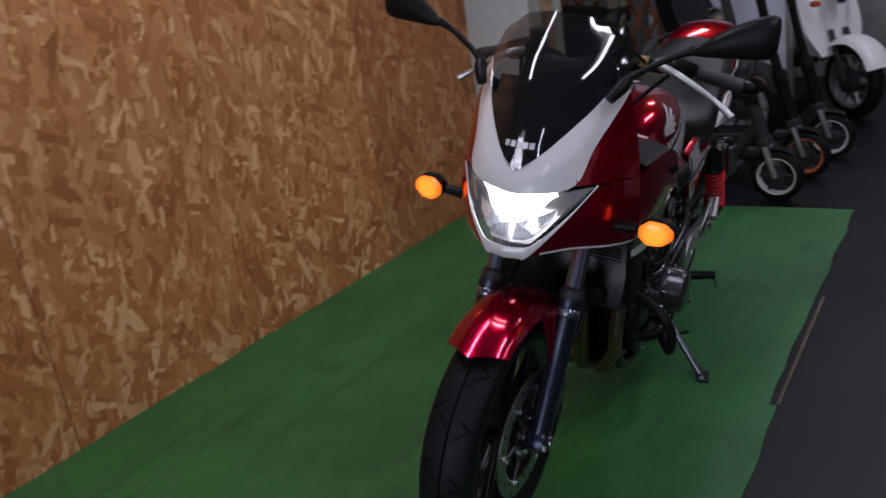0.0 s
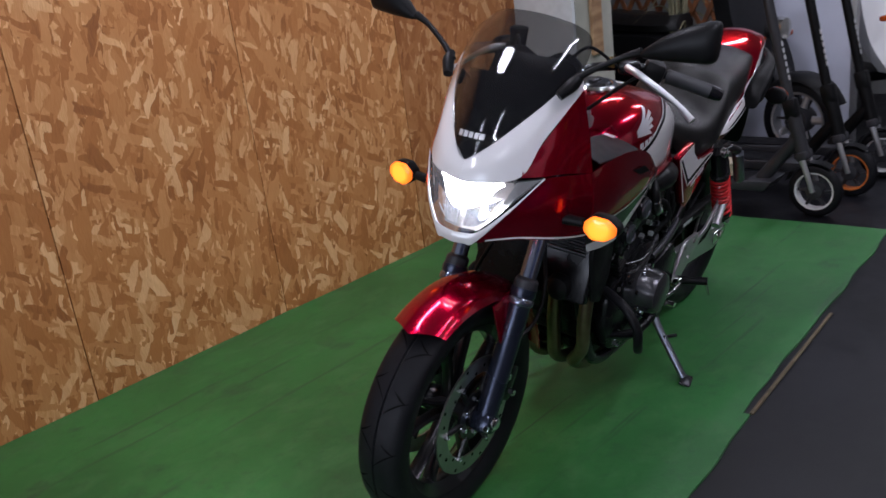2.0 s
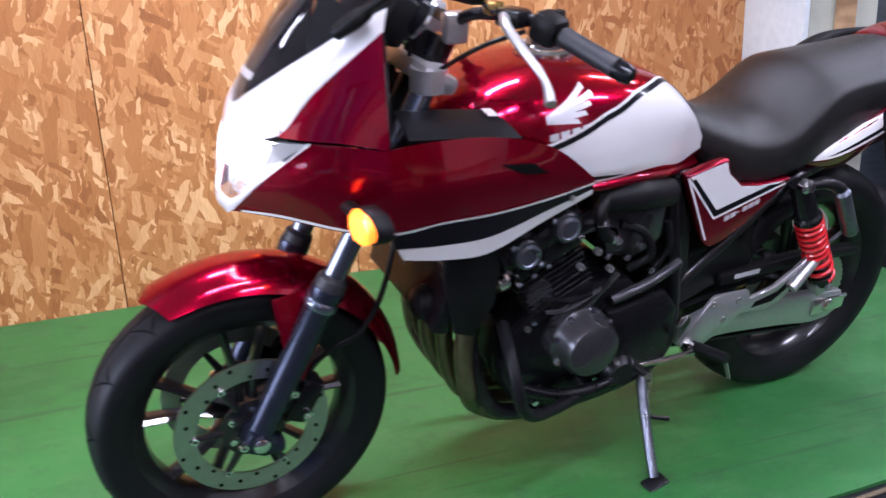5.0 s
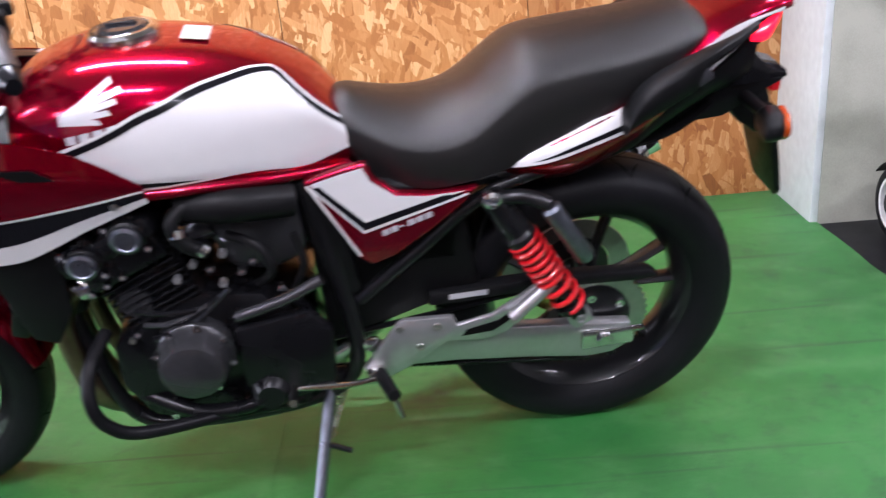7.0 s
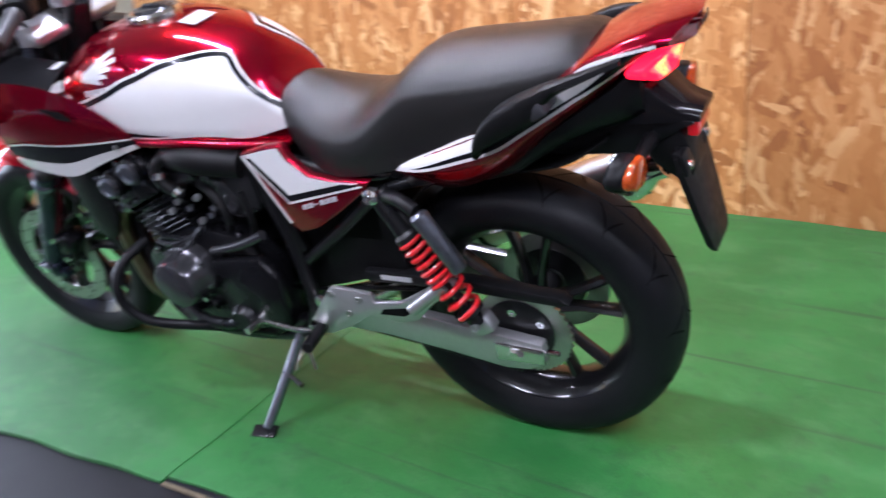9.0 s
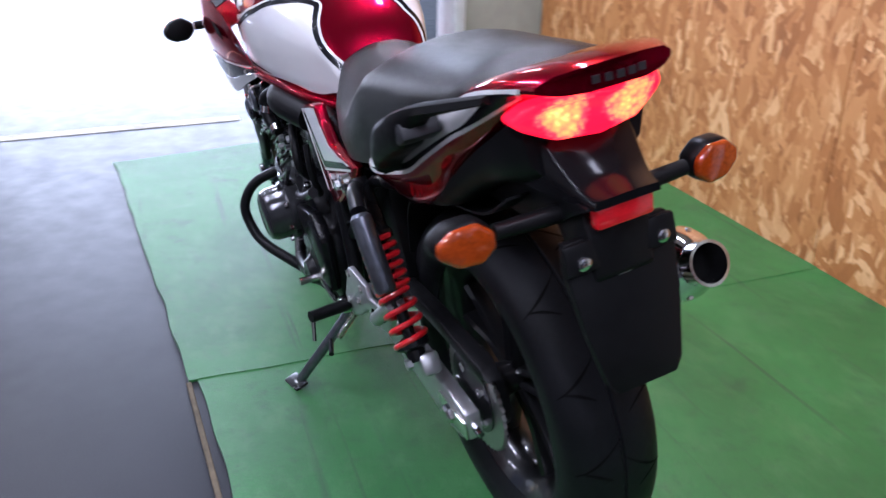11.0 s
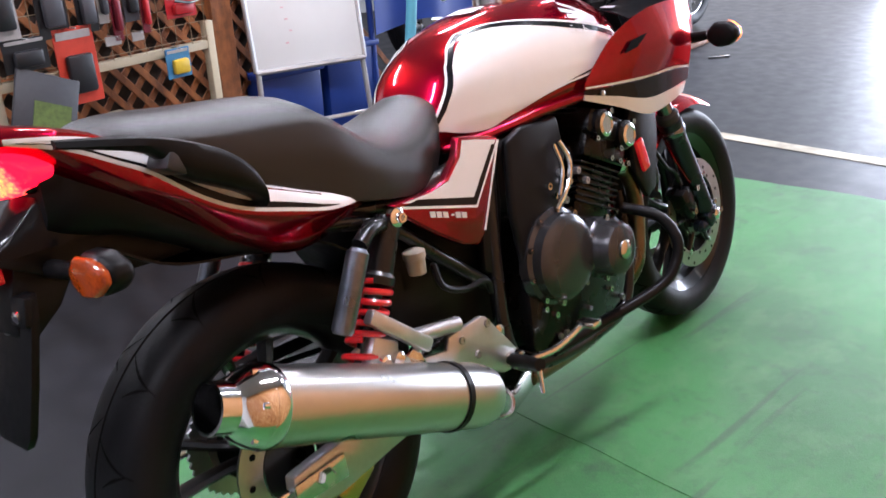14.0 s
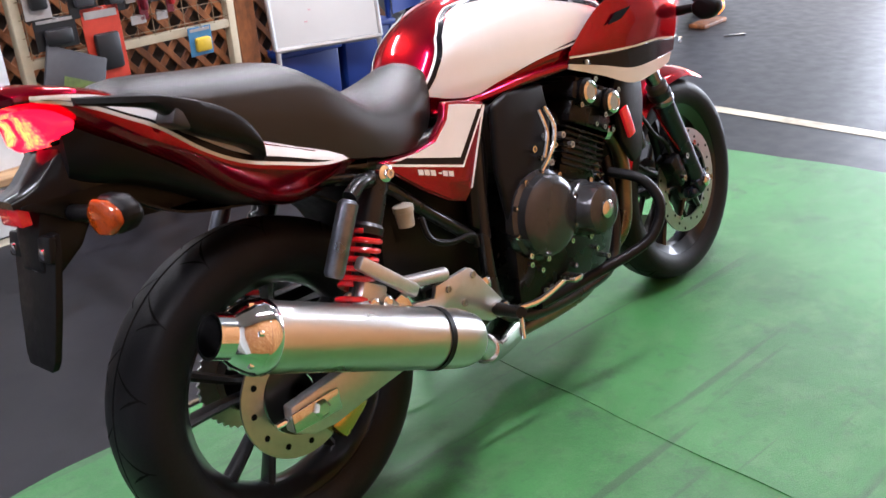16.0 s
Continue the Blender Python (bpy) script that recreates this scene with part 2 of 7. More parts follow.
BROWN_WOOD = stained("stained_brown_wood", (0.11, 0.034, 0.010), (0.29, 0.100, 0.030), 0.55, 3.0, 0, 0.3, (6, 6, 1))

RED = material("candy_red_paint", (0.29, 0.0007, 0.017), 0.22, 0.84, 1.0, grain=0.10, scale=900, spec=0.2)
RED.node_tree.nodes["Principled BSDF"].inputs["Specular Tint"].default_value = (1.0, 0.05, 0.12, 1)
RED.node_tree.nodes["Principled BSDF"].inputs["Coat IOR"].default_value = 1.40
WHITE = material("white_paint", (0.68, 0.67, 0.67), 0.25, 0.0, 1.0, grain=0.02, scale=40)
BLACK_GLOSS = material("black_gloss_paint", (0.006, 0.006, 0.008), 0.26, 0.0, 0.35, spec=0.15)
BLACK_GLOSS.node_tree.nodes["Principled BSDF"].inputs["Coat IOR"].default_value = 1.3
NOSE_GLOSS = material("glossy_black_plastic", (0.006, 0.006, 0.007), 0.16, spec=0.20, vary=0.03)
NOSE = material("black_moulded_plastic", (0.007, 0.007, 0.008), 0.36, spec=0.14, grain=0.15, scale=300, vary=0.05)
BLACK_PLASTIC = material("black_plastic", (0.006, 0.006, 0.0066), 0.42, spec=0.18, grain=0.2, scale=500, bump=0.12, vary=0.06)
GREY_PLASTIC = material("dark_grey_plastic", (0.028, 0.028, 0.032), 0.45, spec=0.4, grain=0.15, scale=500, bump=0.1)
VINYL = material("black_seat_vinyl", (0.0085, 0.0083, 0.0083), 0.33, spec=0.5, grain=0.15, scale=900, bump=0.35, vary=0.05)
RUBBER = material("tyre_rubber", (0.0065, 0.0065, 0.008), 0.50, spec=0.20, grain=0.25, scale=160, bump=0.2, vary=0.08)
# near-black paints the shade inside tread cuts, disc holes, slots and muffler mouth
RECESS_DARK = material("recess_dark", (0.003, 0.003, 0.003), 0.9, spec=0.1)
CHROME = material("chrome", (0.78, 0.78, 0.80), 0.07, 1.0, vary=0.03)
STEEL = material("polished_steel", (0.66, 0.65, 0.63), 0.16, 1.0, grain=0.05, scale=30, vary=0.05)
STAND = material("worn_stand_steel", (0.16, 0.17, 0.20), 0.30, 0.9, grain=0.35, scale=60, vary=0.08)
BRUSHED = material("brushed_steel", (0.56, 0.55, 0.53), 0.30, 1.0, grain=0.06, scale=30, vary=0.05)
ALLOY = material("silver_alloy", (0.52, 0.52, 0.53), 0.36, 0.85, grain=0.08, scale=80, bump=0.05, vary=0.06)
DISC = material("brushed_brake_disc", (0.42, 0.41, 0.40), 0.34, 1.0, grain=0.12, scale=60)
HEADER = material("heat_tinted_header_pipe", (0.17, 0.125, 0.08), 0.30, 0.9, grain=0.3, scale=40, vary=0.08)
ENGINE = material("black_engine_paint", (0.005, 0.005, 0.006), 0.26, 0.1, spec=0.28, grain=0.3, scale=120, bump=0.12, vary=0.08)
COVER = material("satin_black_cover", (0.060, 0.060, 0.065), 0.20, 0.65, grain=0.15, scale=90, vary=0.05)
FRAME = material("black_frame_paint", (0.006, 0.006, 0.007), 0.28, 0.0, 0.2, spec=0.3, vary=0.05)
RIM = material("black_wheel_paint", (0.008, 0.008, 0.009), 0.3, 0.0, 0.5, spec=0.3)
FORK = material("dark_fork_metal", (0.030, 0.036, 0.056), 0.28, 0.7, vary=0.05)
FORK_TUBE = material("blue_grey_fork_tube", (0.20, 0.22, 0.28), 0.18, 0.9, vary=0.04)
SPRING = material("red_spring_paint", (0.62, 0.012, 0.018), 0.28, 0.0, 0.7)
AMBER = material("amber_lens", (0.36, 0.048, 0.004), 0.12, 0.0, 0.8, grain=0.45, scale=220)
AMBER_LIT = material("amber_lens_lit", (0.6, 0.10, 0.005), 0.15, 0.0, 0.6)
lit_nt = AMBER_LIT.node_tree
lit_co, lit_len, lit_map = lit_nt.nodes.new("ShaderNodeTexCoord"), lit_nt.nodes.new("ShaderNodeVectorMath"), lit_nt.nodes.new("ShaderNodeMapRange")
lit_len.operation = "LENGTH"
lit_map.inputs["From Min"].default_value, lit_map.inputs["From Max"].default_value = 0.024, 0.044
lit_map.inputs["To Min"].default_value, lit_map.inputs["To Max"].default_value = 5.5, 0.25
lit_nt.links.new(lit_co.outputs["Object"], lit_len.inputs[0])
lit_nt.links.new(lit_len.outputs["Value"], lit_map.inputs[0])
lit_nt.links.new(lit_map.outputs[0], lit_nt.nodes["Principled BSDF"].inputs["Emission Strength"])
lit_nt.nodes["Principled BSDF"].inputs["Emission Color"].default_value = (1.0, 0.20, 0.015, 1)
# slight emission brightens the reflectors, which are no lamps
RED_LENS = material("glowing_red_reflector", (0.42, 0.008, 0.012), 0.15, 0.0, 0.8, (1.0, 0.02, 0.03), 0.10, grain=0.35, scale=350)
SMOKE = material("smoked_screen", (0.010, 0.010, 0.012), 0.05, 0.0, 1.0, alpha=0.46)
CLEAR = material("clear_lens", (0.9, 0.92, 0.95), 0.04, 0.0, 1.0, alpha=0.18)
BULB = material("headlight_glow", (1, 1, 1), 0.3, emit=(0.92, 0.96, 1.0), strength=55.0)
GLOW = material("position_light", (1, 1, 1), 0.3, emit=(0.92, 0.96, 1.0), strength=5.0)
GOLD = material("gold_anodised", (0.62, 0.40, 0.13), 0.28, 1.0, vary=0.05)
DIM_LABEL = material("dull_grey_lettering", (0.040, 0.036, 0.038), 0.4, 0.4)
LABEL = material("silver_lettering", (0.66, 0.66, 0.68), 0.3, 0.4)


def tail_glow():
    """Lit tail lamp: bright clusters behind a ribbed red lens."""
    m = bpy.data.materials.new("lit_tail_lens")
    m.use_nodes = True
    nt = m.node_tree
    N, Lk = nt.nodes.new, nt.links.new
    b = nt.nodes["Principled BSDF"]
    b.inputs["Base Color"].default_value, b.inputs["Roughness"].default_value = (0.6, 0.01, 0.02, 1), 0.12
    co = N("ShaderNodeTexCoord")
    vo = N("ShaderNodeTexVoronoi")
    vo.inputs["Scale"].default_value = 150
    no = N("ShaderNodeTexNoise")
    no.inputs["Scale"].default_value, no.inputs["Detail"].default_value = 26, 4
    for n in (vo, no):
        Lk(co.outputs["Object"], n.inputs["Vector"])
    sep = N("ShaderNodeSeparateXYZ")
    Lk(co.outputs["Object"], sep.inputs[0])

    def calc(op, x, y, z=None):
        n = N("ShaderNodeMath")
        n.operation = op
        for k, v in enumerate((x, y, z)):
            if v is None:
                continue
            if isinstance(v, (int, float)):
                n.inputs[k].default_value = v
            else:
                Lk(v, n.inputs[k])
        return n.outputs[0]

    dy = calc("DIVIDE", calc("SUBTRACT", calc("ABSOLUTE", sep.outputs[1], 0), 0.045), 0.038)
    dz = calc("DIVIDE", calc("SUBTRACT", sep.outputs[2], 0.866), 0.034)
    rad = calc("SQRT", calc("ADD", calc("MULTIPLY", dy, dy), calc("MULTIPLY", dz, dz)), 0)
    core = calc("MULTIPLY_ADD", calc("POWER", rad, 2.4), -0.46, 0.58)
    ad = calc("ADD", core, calc("MULTIPLY_ADD", vo.outputs["Distance"], -0.30, calc("MULTIPLY_ADD", no.outputs[0], 0.8, -0.37)))
    ramp = N("ShaderNodeValToRGB")
    r = ramp.color_ramp
    r.elements[0].position, r.elements[0].color = 0.02, (0.62, 0.004, 0.018, 1)
    r.elements[1].position, r.elements[1].color = 0.84, (1.0, 0.66, 0.18, 1)
    for p, c in ((0.20, (1.0, 0.03, 0.04, 1)), (0.45, (1.0, 0.22, 0.05, 1))):
        e = r.elements.new(p)
        e.color = c
    Lk(ad, ramp.inputs[0])
    Lk(ramp.outputs[0], b.inputs["Emission Color"])
    b.inputs["Emission Strength"].default_value = 2.5
    return m


TAIL = tail_glow()


# ---- building helpers ----
def finish(bm, name, mat, smooth=35):
    me = bpy.data.meshes.new(name)
    bmesh.ops.recalc_face_normals(bm, faces=bm.faces)
    bm.to_mesh(me)
    bm.free()
    me.materials.append(mat)
    if smooth:
        for p in me.polygons:
            p.use_smooth = True
        me.set_sharp_from_angle(angle=radians(smooth))
    return me


def part(name, bm, mat, parent, label="", smooth=35, flip=False):
    """One mesh object under a thing or a part; flip mirrors it to the other side."""
    if flip:
        bmesh.ops.scale(bm, vec=(1, -1, 1), verts=bm.verts)
    ob = new(name, finish(bm, name, mat, smooth))
    ob.parent = parent
    if label:
        tagged(ob, label)
    return ob


def thing(name, bm, mat, label, category, group="", kind="", smooth=35):
    return tagged(new(name, finish(bm, name, mat, smooth)), label, category, group, kind)


def empty(name, m, label, category, group="", kind=""):
    ob = new(name)
    ob.empty_display_size = 0.1
    ob.matrix_world = m
    return tagged(ob, label, category, group, kind)


def join(*bms):
    out = bms[0]
    for b in bms[1:]:
        me = bpy.data.meshes.new("tmp")
        b.to_mesh(me)
        out.from_mesh(me)
        b.free()
        bpy.data.meshes.remove(me)
    return out


def box(c, s, bevel=0.0, rot=(0, 0, 0), seg=2):
    bm = bmesh.new()
    bmesh.ops.create_cube(bm, size=1)
    bmesh.ops.scale(bm, vec=s, verts=bm.verts)
    if bevel:
        bmesh.ops.bevel(bm, geom=bm.edges[:], offset=min(bevel, min(s) * 0.45), segments=seg, affect="EDGES", profile=0.5)
    bmesh.ops.transform(bm, matrix=pose(*c, *rot), verts=bm.verts)
    return bm


def spline(pts, n):
    """A smooth curve through points, resampled to n."""
    p = [Vector(q) for q in pts]
    if len(p) == 2:
        return [p[0].lerp(p[1], i / (n - 1)) for i in range(n)]
    out = []
    for i in range(n):
        f = i / (n - 1) * (len(p) - 1)
        k = min(int(f), len(p) - 2)
        t = f - k
        a, b, c, d = p[max(k - 1, 0)], p[k], p[k + 1], p[min(k + 2, len(p) - 1)]
        out.append(0.5 * ((2 * b) + (c - a) * t + (2 * a - 5 * b + 4 * c - d) * t * t + (3 * b - a - 3 * c + d) * t ** 3))
    return out


def tube(pts, r, n=12, smooth=0, cap=True):
    """A round bar swept along points; r may be a list."""
    if smooth:
        if isinstance(r, (list, tuple)):
            r = [float(np.interp(i / (smooth - 1) * (len(r) - 1), range(len(r)), r)) for i in range(smooth)]
        pts = spline(pts, smooth)
    p = [Vector(q) for q in pts]
    rs = r if isinstance(r, (list, tuple)) else [r] * len(p)
    bm = bmesh.new()
    side = None
    rings = []
    for i, q in enumerate(p):
        d = (p[min(i + 1, len(p) - 1)] - p[max(i - 1, 0)]).normalized()
        if side is None:
            side = d.orthogonal().normalized()
        side = (side - d * side.dot(d)).normalized()
        up = d.cross(side)
        rings.append([bm.verts.new(q + rs[i] * (math.cos(a) * side + math.sin(a) * up)) for a in (2 * math.pi * k / n for k in range(n))])
    for a, b in zip(rings, rings[1:]):
        for k in range(n):
            bm.faces.new((a[k], a[(k + 1) % n], b[(k + 1) % n], b[k]))
    if cap:
        bm.faces.new(rings[0][::-1])
        bm.faces.new(rings[-1])
    return bm


def lathe(profile, c, n=48, axis="y", closed=False):
    """Turns (radius, along) pairs about an axis through c."""
    bm = bmesh.new()
    rings = []
    for r, h in profile:
        ring = []
        for k in range(n):
            a = 2 * math.pi * k / n
            u, v = r * math.cos(a), r * math.sin(a)
            ring.append(bm.verts.new(Vector(c) + (Vector((u, h, v)) if axis == "y" else Vector((h, u, v)) if axis == "x" else Vector((u, v, h)))))
        rings.append(ring)
    pairs = list(zip(rings, rings[1:]))
    if closed:
        pairs.append((rings[-1], rings[0]))
    for a, b in pairs:
        for k in range(n):
            bm.faces.new((a[k], a[(k + 1) % n], b[(k + 1) % n], b[k]))
    if not closed:
        for ring in (rings[0], rings[-1]):
            if (ring[0].co - ring[n // 2].co).length > 1e-4:
                bm.faces.new(ring)
    bmesh.ops.remove_doubles(bm, verts=bm.verts, dist=1e-5)
    return bm


def turned(profile, a, b, n=24):
    """Turns (radius, 0..1) pairs about the line from a to b."""
    a, b = Vector(a), Vector(b)
    bm = lathe([(r, h * (b - a).length) for r, h in profile], (0, 0, 0), n, "z")
    q = (b - a).to_track_quat("Z", "Y").to_matrix().to_4x4()
    bmesh.ops.transform(bm, matrix=Matrix.Translation(a) @ q, verts=bm.verts)
    return bm


def prism(poly, y0, y1, bevel=0.0, plane="xz", seg=2):
    """A plate: an outline in one plane, given thickness."""
    bm = bmesh.new()
    def at(u, v, w):
        return (u, w, v) if plane == "xz" else (u, v, w) if plane == "xy" else (w, u, v)
    f = bm.faces.new([bm.verts.new(at(u, v, y0)) for u, v in poly])
    r = bmesh.ops.extrude_face_region(bm, geom=[f])
    d = Vector(at(0, 0, y1)) - Vector(at(0, 0, y0))
    bmesh.ops.translate(bm, vec=d, verts=[g for g in r["geom"] if isinstance(g, bmesh.types.BMVert)])
    bmesh.ops.recalc_face_normals(bm, faces=bm.faces)
    if bevel:
        bmesh.ops.bevel(bm, geom=bm.edges[:], offset=bevel, segments=seg, affect="EDGES", profile=0.5, clamp_overlap=True)
    return bm


def sheet(rows, nu, nv, thick=0.0):
    """A smooth surface through rows of points; thick gives it a back."""
    rows = [spline(r, nu) for r in rows]
    cols = [spline([r[i] for r in rows], nv) for i in range(nu)]
    bm = bmesh.new()
    v = [[bm.verts.new(c[j]) for c in cols] for j in range(nv)]
    for j in range(nv - 1):
        for i in range(nu - 1):
            bm.faces.new((v[j][i], v[j][i + 1], v[j + 1][i + 1], v[j + 1][i]))
    bmesh.ops.remove_doubles(bm, verts=bm.verts, dist=1e-5)
    bmesh.ops.recalc_face_normals(bm, faces=bm.faces)
    if thick:
        bmesh.ops.solidify(bm, geom=bm.faces[:], thickness=thick)
    return bm


def loft(sections, n, cap=True):
    """A closed body through rings of equal point counts, smoothed lengthwise into n rings."""
    cols = [spline([s[i] for s in sections], n) for i in range(len(sections[0]))]
    bm = bmesh.new()
    rings = [[bm.verts.new(c[j]) for c in cols] for j in range(n)]
    m = len(cols)
    for a, b in zip(rings, rings[1:]):
        for k in range(m):
            bm.faces.new((a[k], a[(k + 1) % m], b[(k + 1) % m], b[k]))
    if cap:
        bm.faces.new(rings[0][::-1])
        bm.faces.new(rings[-1])
    bmesh.ops.recalc_face_normals(bm, faces=bm.faces)
    bm.normal_update()
    return bm


def decal(low, high, body, side, n=40, m=6, off=0.0010):
    """A thin skin laid on a body between two curves given as (x, z)."""
    a, b = spline([(x, 0, z) for x, z in low], n), spline([(x, 0, z) for x, z in high], n)
    bm = bmesh.new()
    grid = []
    for j in range(m):
        row = []
        for i in range(n):
            p = a[i].lerp(b[i], j / (m - 1))
            hit, nor, _, _ = body.ray_cast(Vector((p.x, side * 0.6, p.z)), Vector((0, -side, 0)), 1.0)
            if hit is None:
                hit, nor, _, _ = body.find_nearest(Vector((p.x, side * 0.16, p.z)))
            if nor.y * side < 0:
                nor = -nor
            row.append(bm.verts.new(hit + off * nor))
        grid.append(row)
    for j in range(m - 1):
        for i in range(n - 1):
            bm.faces.new((grid[j][i], grid[j][i + 1], grid[j + 1][i + 1], grid[j + 1][i]))
    return bm


def ribbon(curve, d0, d1, body, side, n=60, m=3, off=0.0016):
    """A stripe of even width along a curve (x, z) laid on a body, from d0 to d1 across it."""
    base = []
    for p in spline([(x, 0, z) for x, z in curve], n):
        hit, nor, _, _ = body.ray_cast(Vector((p.x, side * 0.6, p.z)), Vector((0, -side, 0)), 1.0)
        if hit is None:
            hit, nor, _, _ = body.find_nearest(Vector((p.x, side * 0.10, p.z)))
        base.append((hit, nor if nor.y * side > 0 else -nor))
    bm = bmesh.new()
    rows = []
    for i, (hit, nor) in enumerate(base):
        tan = (base[min(i + 1, n - 1)][0] - base[max(i - 1, 0)][0]).normalized()
        acr = tan.cross(nor).normalized() * side
        row = []
        for j in range(m):
            q, qn, _, _ = body.find_nearest(hit + acr * (d0 + (d1 - d0) * j / (m - 1)))
            if qn.dot(nor) < 0:
                qn = -qn
            row.append(bm.verts.new(q + off * qn))
        rows.append(row)
    for i in range(n - 1):
        for j in range(m - 1):
            bm.faces.new((rows[i][j], rows[i + 1][j], rows[i + 1][j + 1], rows[i][j + 1]))
    return bm


def offset_curve(c, d):
    """The curve (x, z) moved sideways by d."""
    out = []
    for i, (x, z) in enumerate(c):
        x0, z0 = c[max(i - 1, 0)]
        x1, z1 = c[min(i + 1, len(c) - 1)]
        ln = math.hypot(x1 - x0, z1 - z0) or 1
        out.append((x - (z1 - z0) / ln * d, z + (x1 - x0) / ln * d))
    return out


def bolt_bm(c, r=0.007, h=0.006, side=1):
    return lathe([(r, 0), (r, side * h), (r * 0.6, side * h), (r * 0.5, side * h * 0.5)], c, 6)


# ---- setting ----
WALL_Y = -1.285
thing("floor", box((2.5, 1.0, -0.06), (16, 12, 0.106)), CONCRETE, "worn dark grey concrete workshop floor", "floor", kind="structure", smooth=0)
thing("ground", box((40, 0, -0.20), (140, 140, 0.06)), GREY_WALL, "grey paved ground outside the shop", "ground", kind="structure", smooth=0)
thing("ceiling", box((2.5, 1.0, 2.90), (12.2, 9.2, 0.1)), CEILING, "pale board ceiling of the workshop", "ceiling", kind="structure", smooth=0)


def mat_sheet(poly, z, label):
    """A mat with a softly waved surface and frayed border."""
    (x0, y0), (x1, y1), (x2, y2), (x3, y3) = poly
    bm = bmesh.new()
    nx, ny = 60, 60
    grid = []
    for i in range(nx + 1):
        row = []
        for j in range(ny + 1):
            u, v = i / nx, j / ny
            x = (x0 * (1 - u) + x1 * u) * (1 - v) + (x3 * (1 - u) + x2 * u) * v
            y = (y0 * (1 - u) + y1 * u) * (1 - v) + (y3 * (1 - u) + y2 * u) * v
            if j == ny:
                y += 0.012 * noise.noise(Vector((x * 5, 3.1, z * 90)))
            if i in (0, nx):
                x += 0.010 * noise.noise(Vector((y * 5, 7.7, z * 90)))
            edge = min(u, 1 - u, v, 1 - v)
            lift = 0.0035 * noise.noise(Vector((x * 2.2, y * 2.2, z * 50))) + (0.004 * max(0, noise.noise(Vector((x * 3, y * 3, 5)))) if edge < 0.02 else 0)
            row.append(bm.verts.new((x, y, z + max(lift, -0.001))))
        grid.append(row)
    for i in range(nx):
        for j in range(ny):
            bm.faces.new((grid[i][j], grid[i + 1][j], grid[i + 1][j + 1], grid[i][j + 1]))
    bmesh.ops.recalc_face_normals(bm, faces=bm.faces)
    if bm.faces[0].normal.z < 0:
        bmesh.ops.reverse_faces(bm, faces=bm.faces)
    r = bmesh.ops.extrude_face_region(bm, geom=bm.faces[:])
    for g in r["geom"]:
        if isinstance(g, bmesh.types.BMVert):
            g.co.z = -0.0065
    return thing("floor_mat", bm, MAT, label, "mat", "green mats", smooth=40)


mat_sheet([(-0.90, WALL_Y + 0.004), (0.80, WALL_Y + 0.004), (0.70, 0.578), (-0.985, 0.482)], -0.0005, "worn green mat on the floor behind the seam")
mat_sheet([(0.76, WALL_Y + 0.004), (2.87, WALL_Y + 0.004), (2.46, 0.765), (0.655, 0.596)], 0.0010, "worn green mat with dirty footmarks beside the board wall")

thing("mat_edging", box((0.28, 0.578, -0.003), (0.74, 0.012, 0.007), 0.002, (0, 0, 3.3), 1), MAT_EDGE, "frayed brown strip along the mat edge", "strip", smooth=0)

# strand board wall, panels 910 mm wide
wall_s = empty("wall_south", pose(0, 0, 0), "strand board wall of upright panels", "wall", kind="structure")
edges_x = [-0.90, -0.040, 0.79, 1.62, 2.50, 2.86]
for xa, xb in zip(edges_x, edges_x[1:]):
    b = box(((xa + xb) / 2, WALL_Y - 0.006, 1.42), (xb - xa - 0.003, 0.012, 2.86), 0.0015, seg=1)
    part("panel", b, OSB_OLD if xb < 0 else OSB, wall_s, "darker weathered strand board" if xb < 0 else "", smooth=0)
part("backing", box((0.98, WALL_Y - 0.030, 1.42), (3.78, 0.03, 2.86)), BROWN_WOOD, wall_s, "dark timber backing", smooth=0)

BIKE_M = pose(0, 0, 0, 0, 0, 5.3) @ pose(0, 0, 0, -10.5, 0, 0)
bike = empty("motorcycle", BIKE_M, "candy red and white half-faired motorcycle leaning on its side stand", "motorcycle")


# ---- motorcycle: wheels ----
def tyre_profile(R, w, rim, n=14):
    """Closed half-round cross-section, from bead to bead, with a centre groove."""
    pts = []
    for k in range(n + 1):
        a = math.pi * k / n
        y = -w / 2 * math.cos(a)
        crown = rim + 0.030 + (R - rim - 0.030) * math.sin(a) ** 0.62
        pts.append((crown, y))
    pts[n // 2] = (pts[n // 2][0] - 0.004, 0.0)
    pts.insert(n // 2, (pts[n // 2][0] + 0.004, -0.003))
    pts.insert(n // 2 + 2, (pts[n // 2 + 1][0] + 0.004, 0.003))
    return [(rim - 0.006, -w / 2 * 0.72)] + [(rim + 0.008, -w / 2 * 0.90)] + pts + [(rim + 0.008, w / 2 * 0.90), (rim - 0.006, w / 2 * 0.72)]


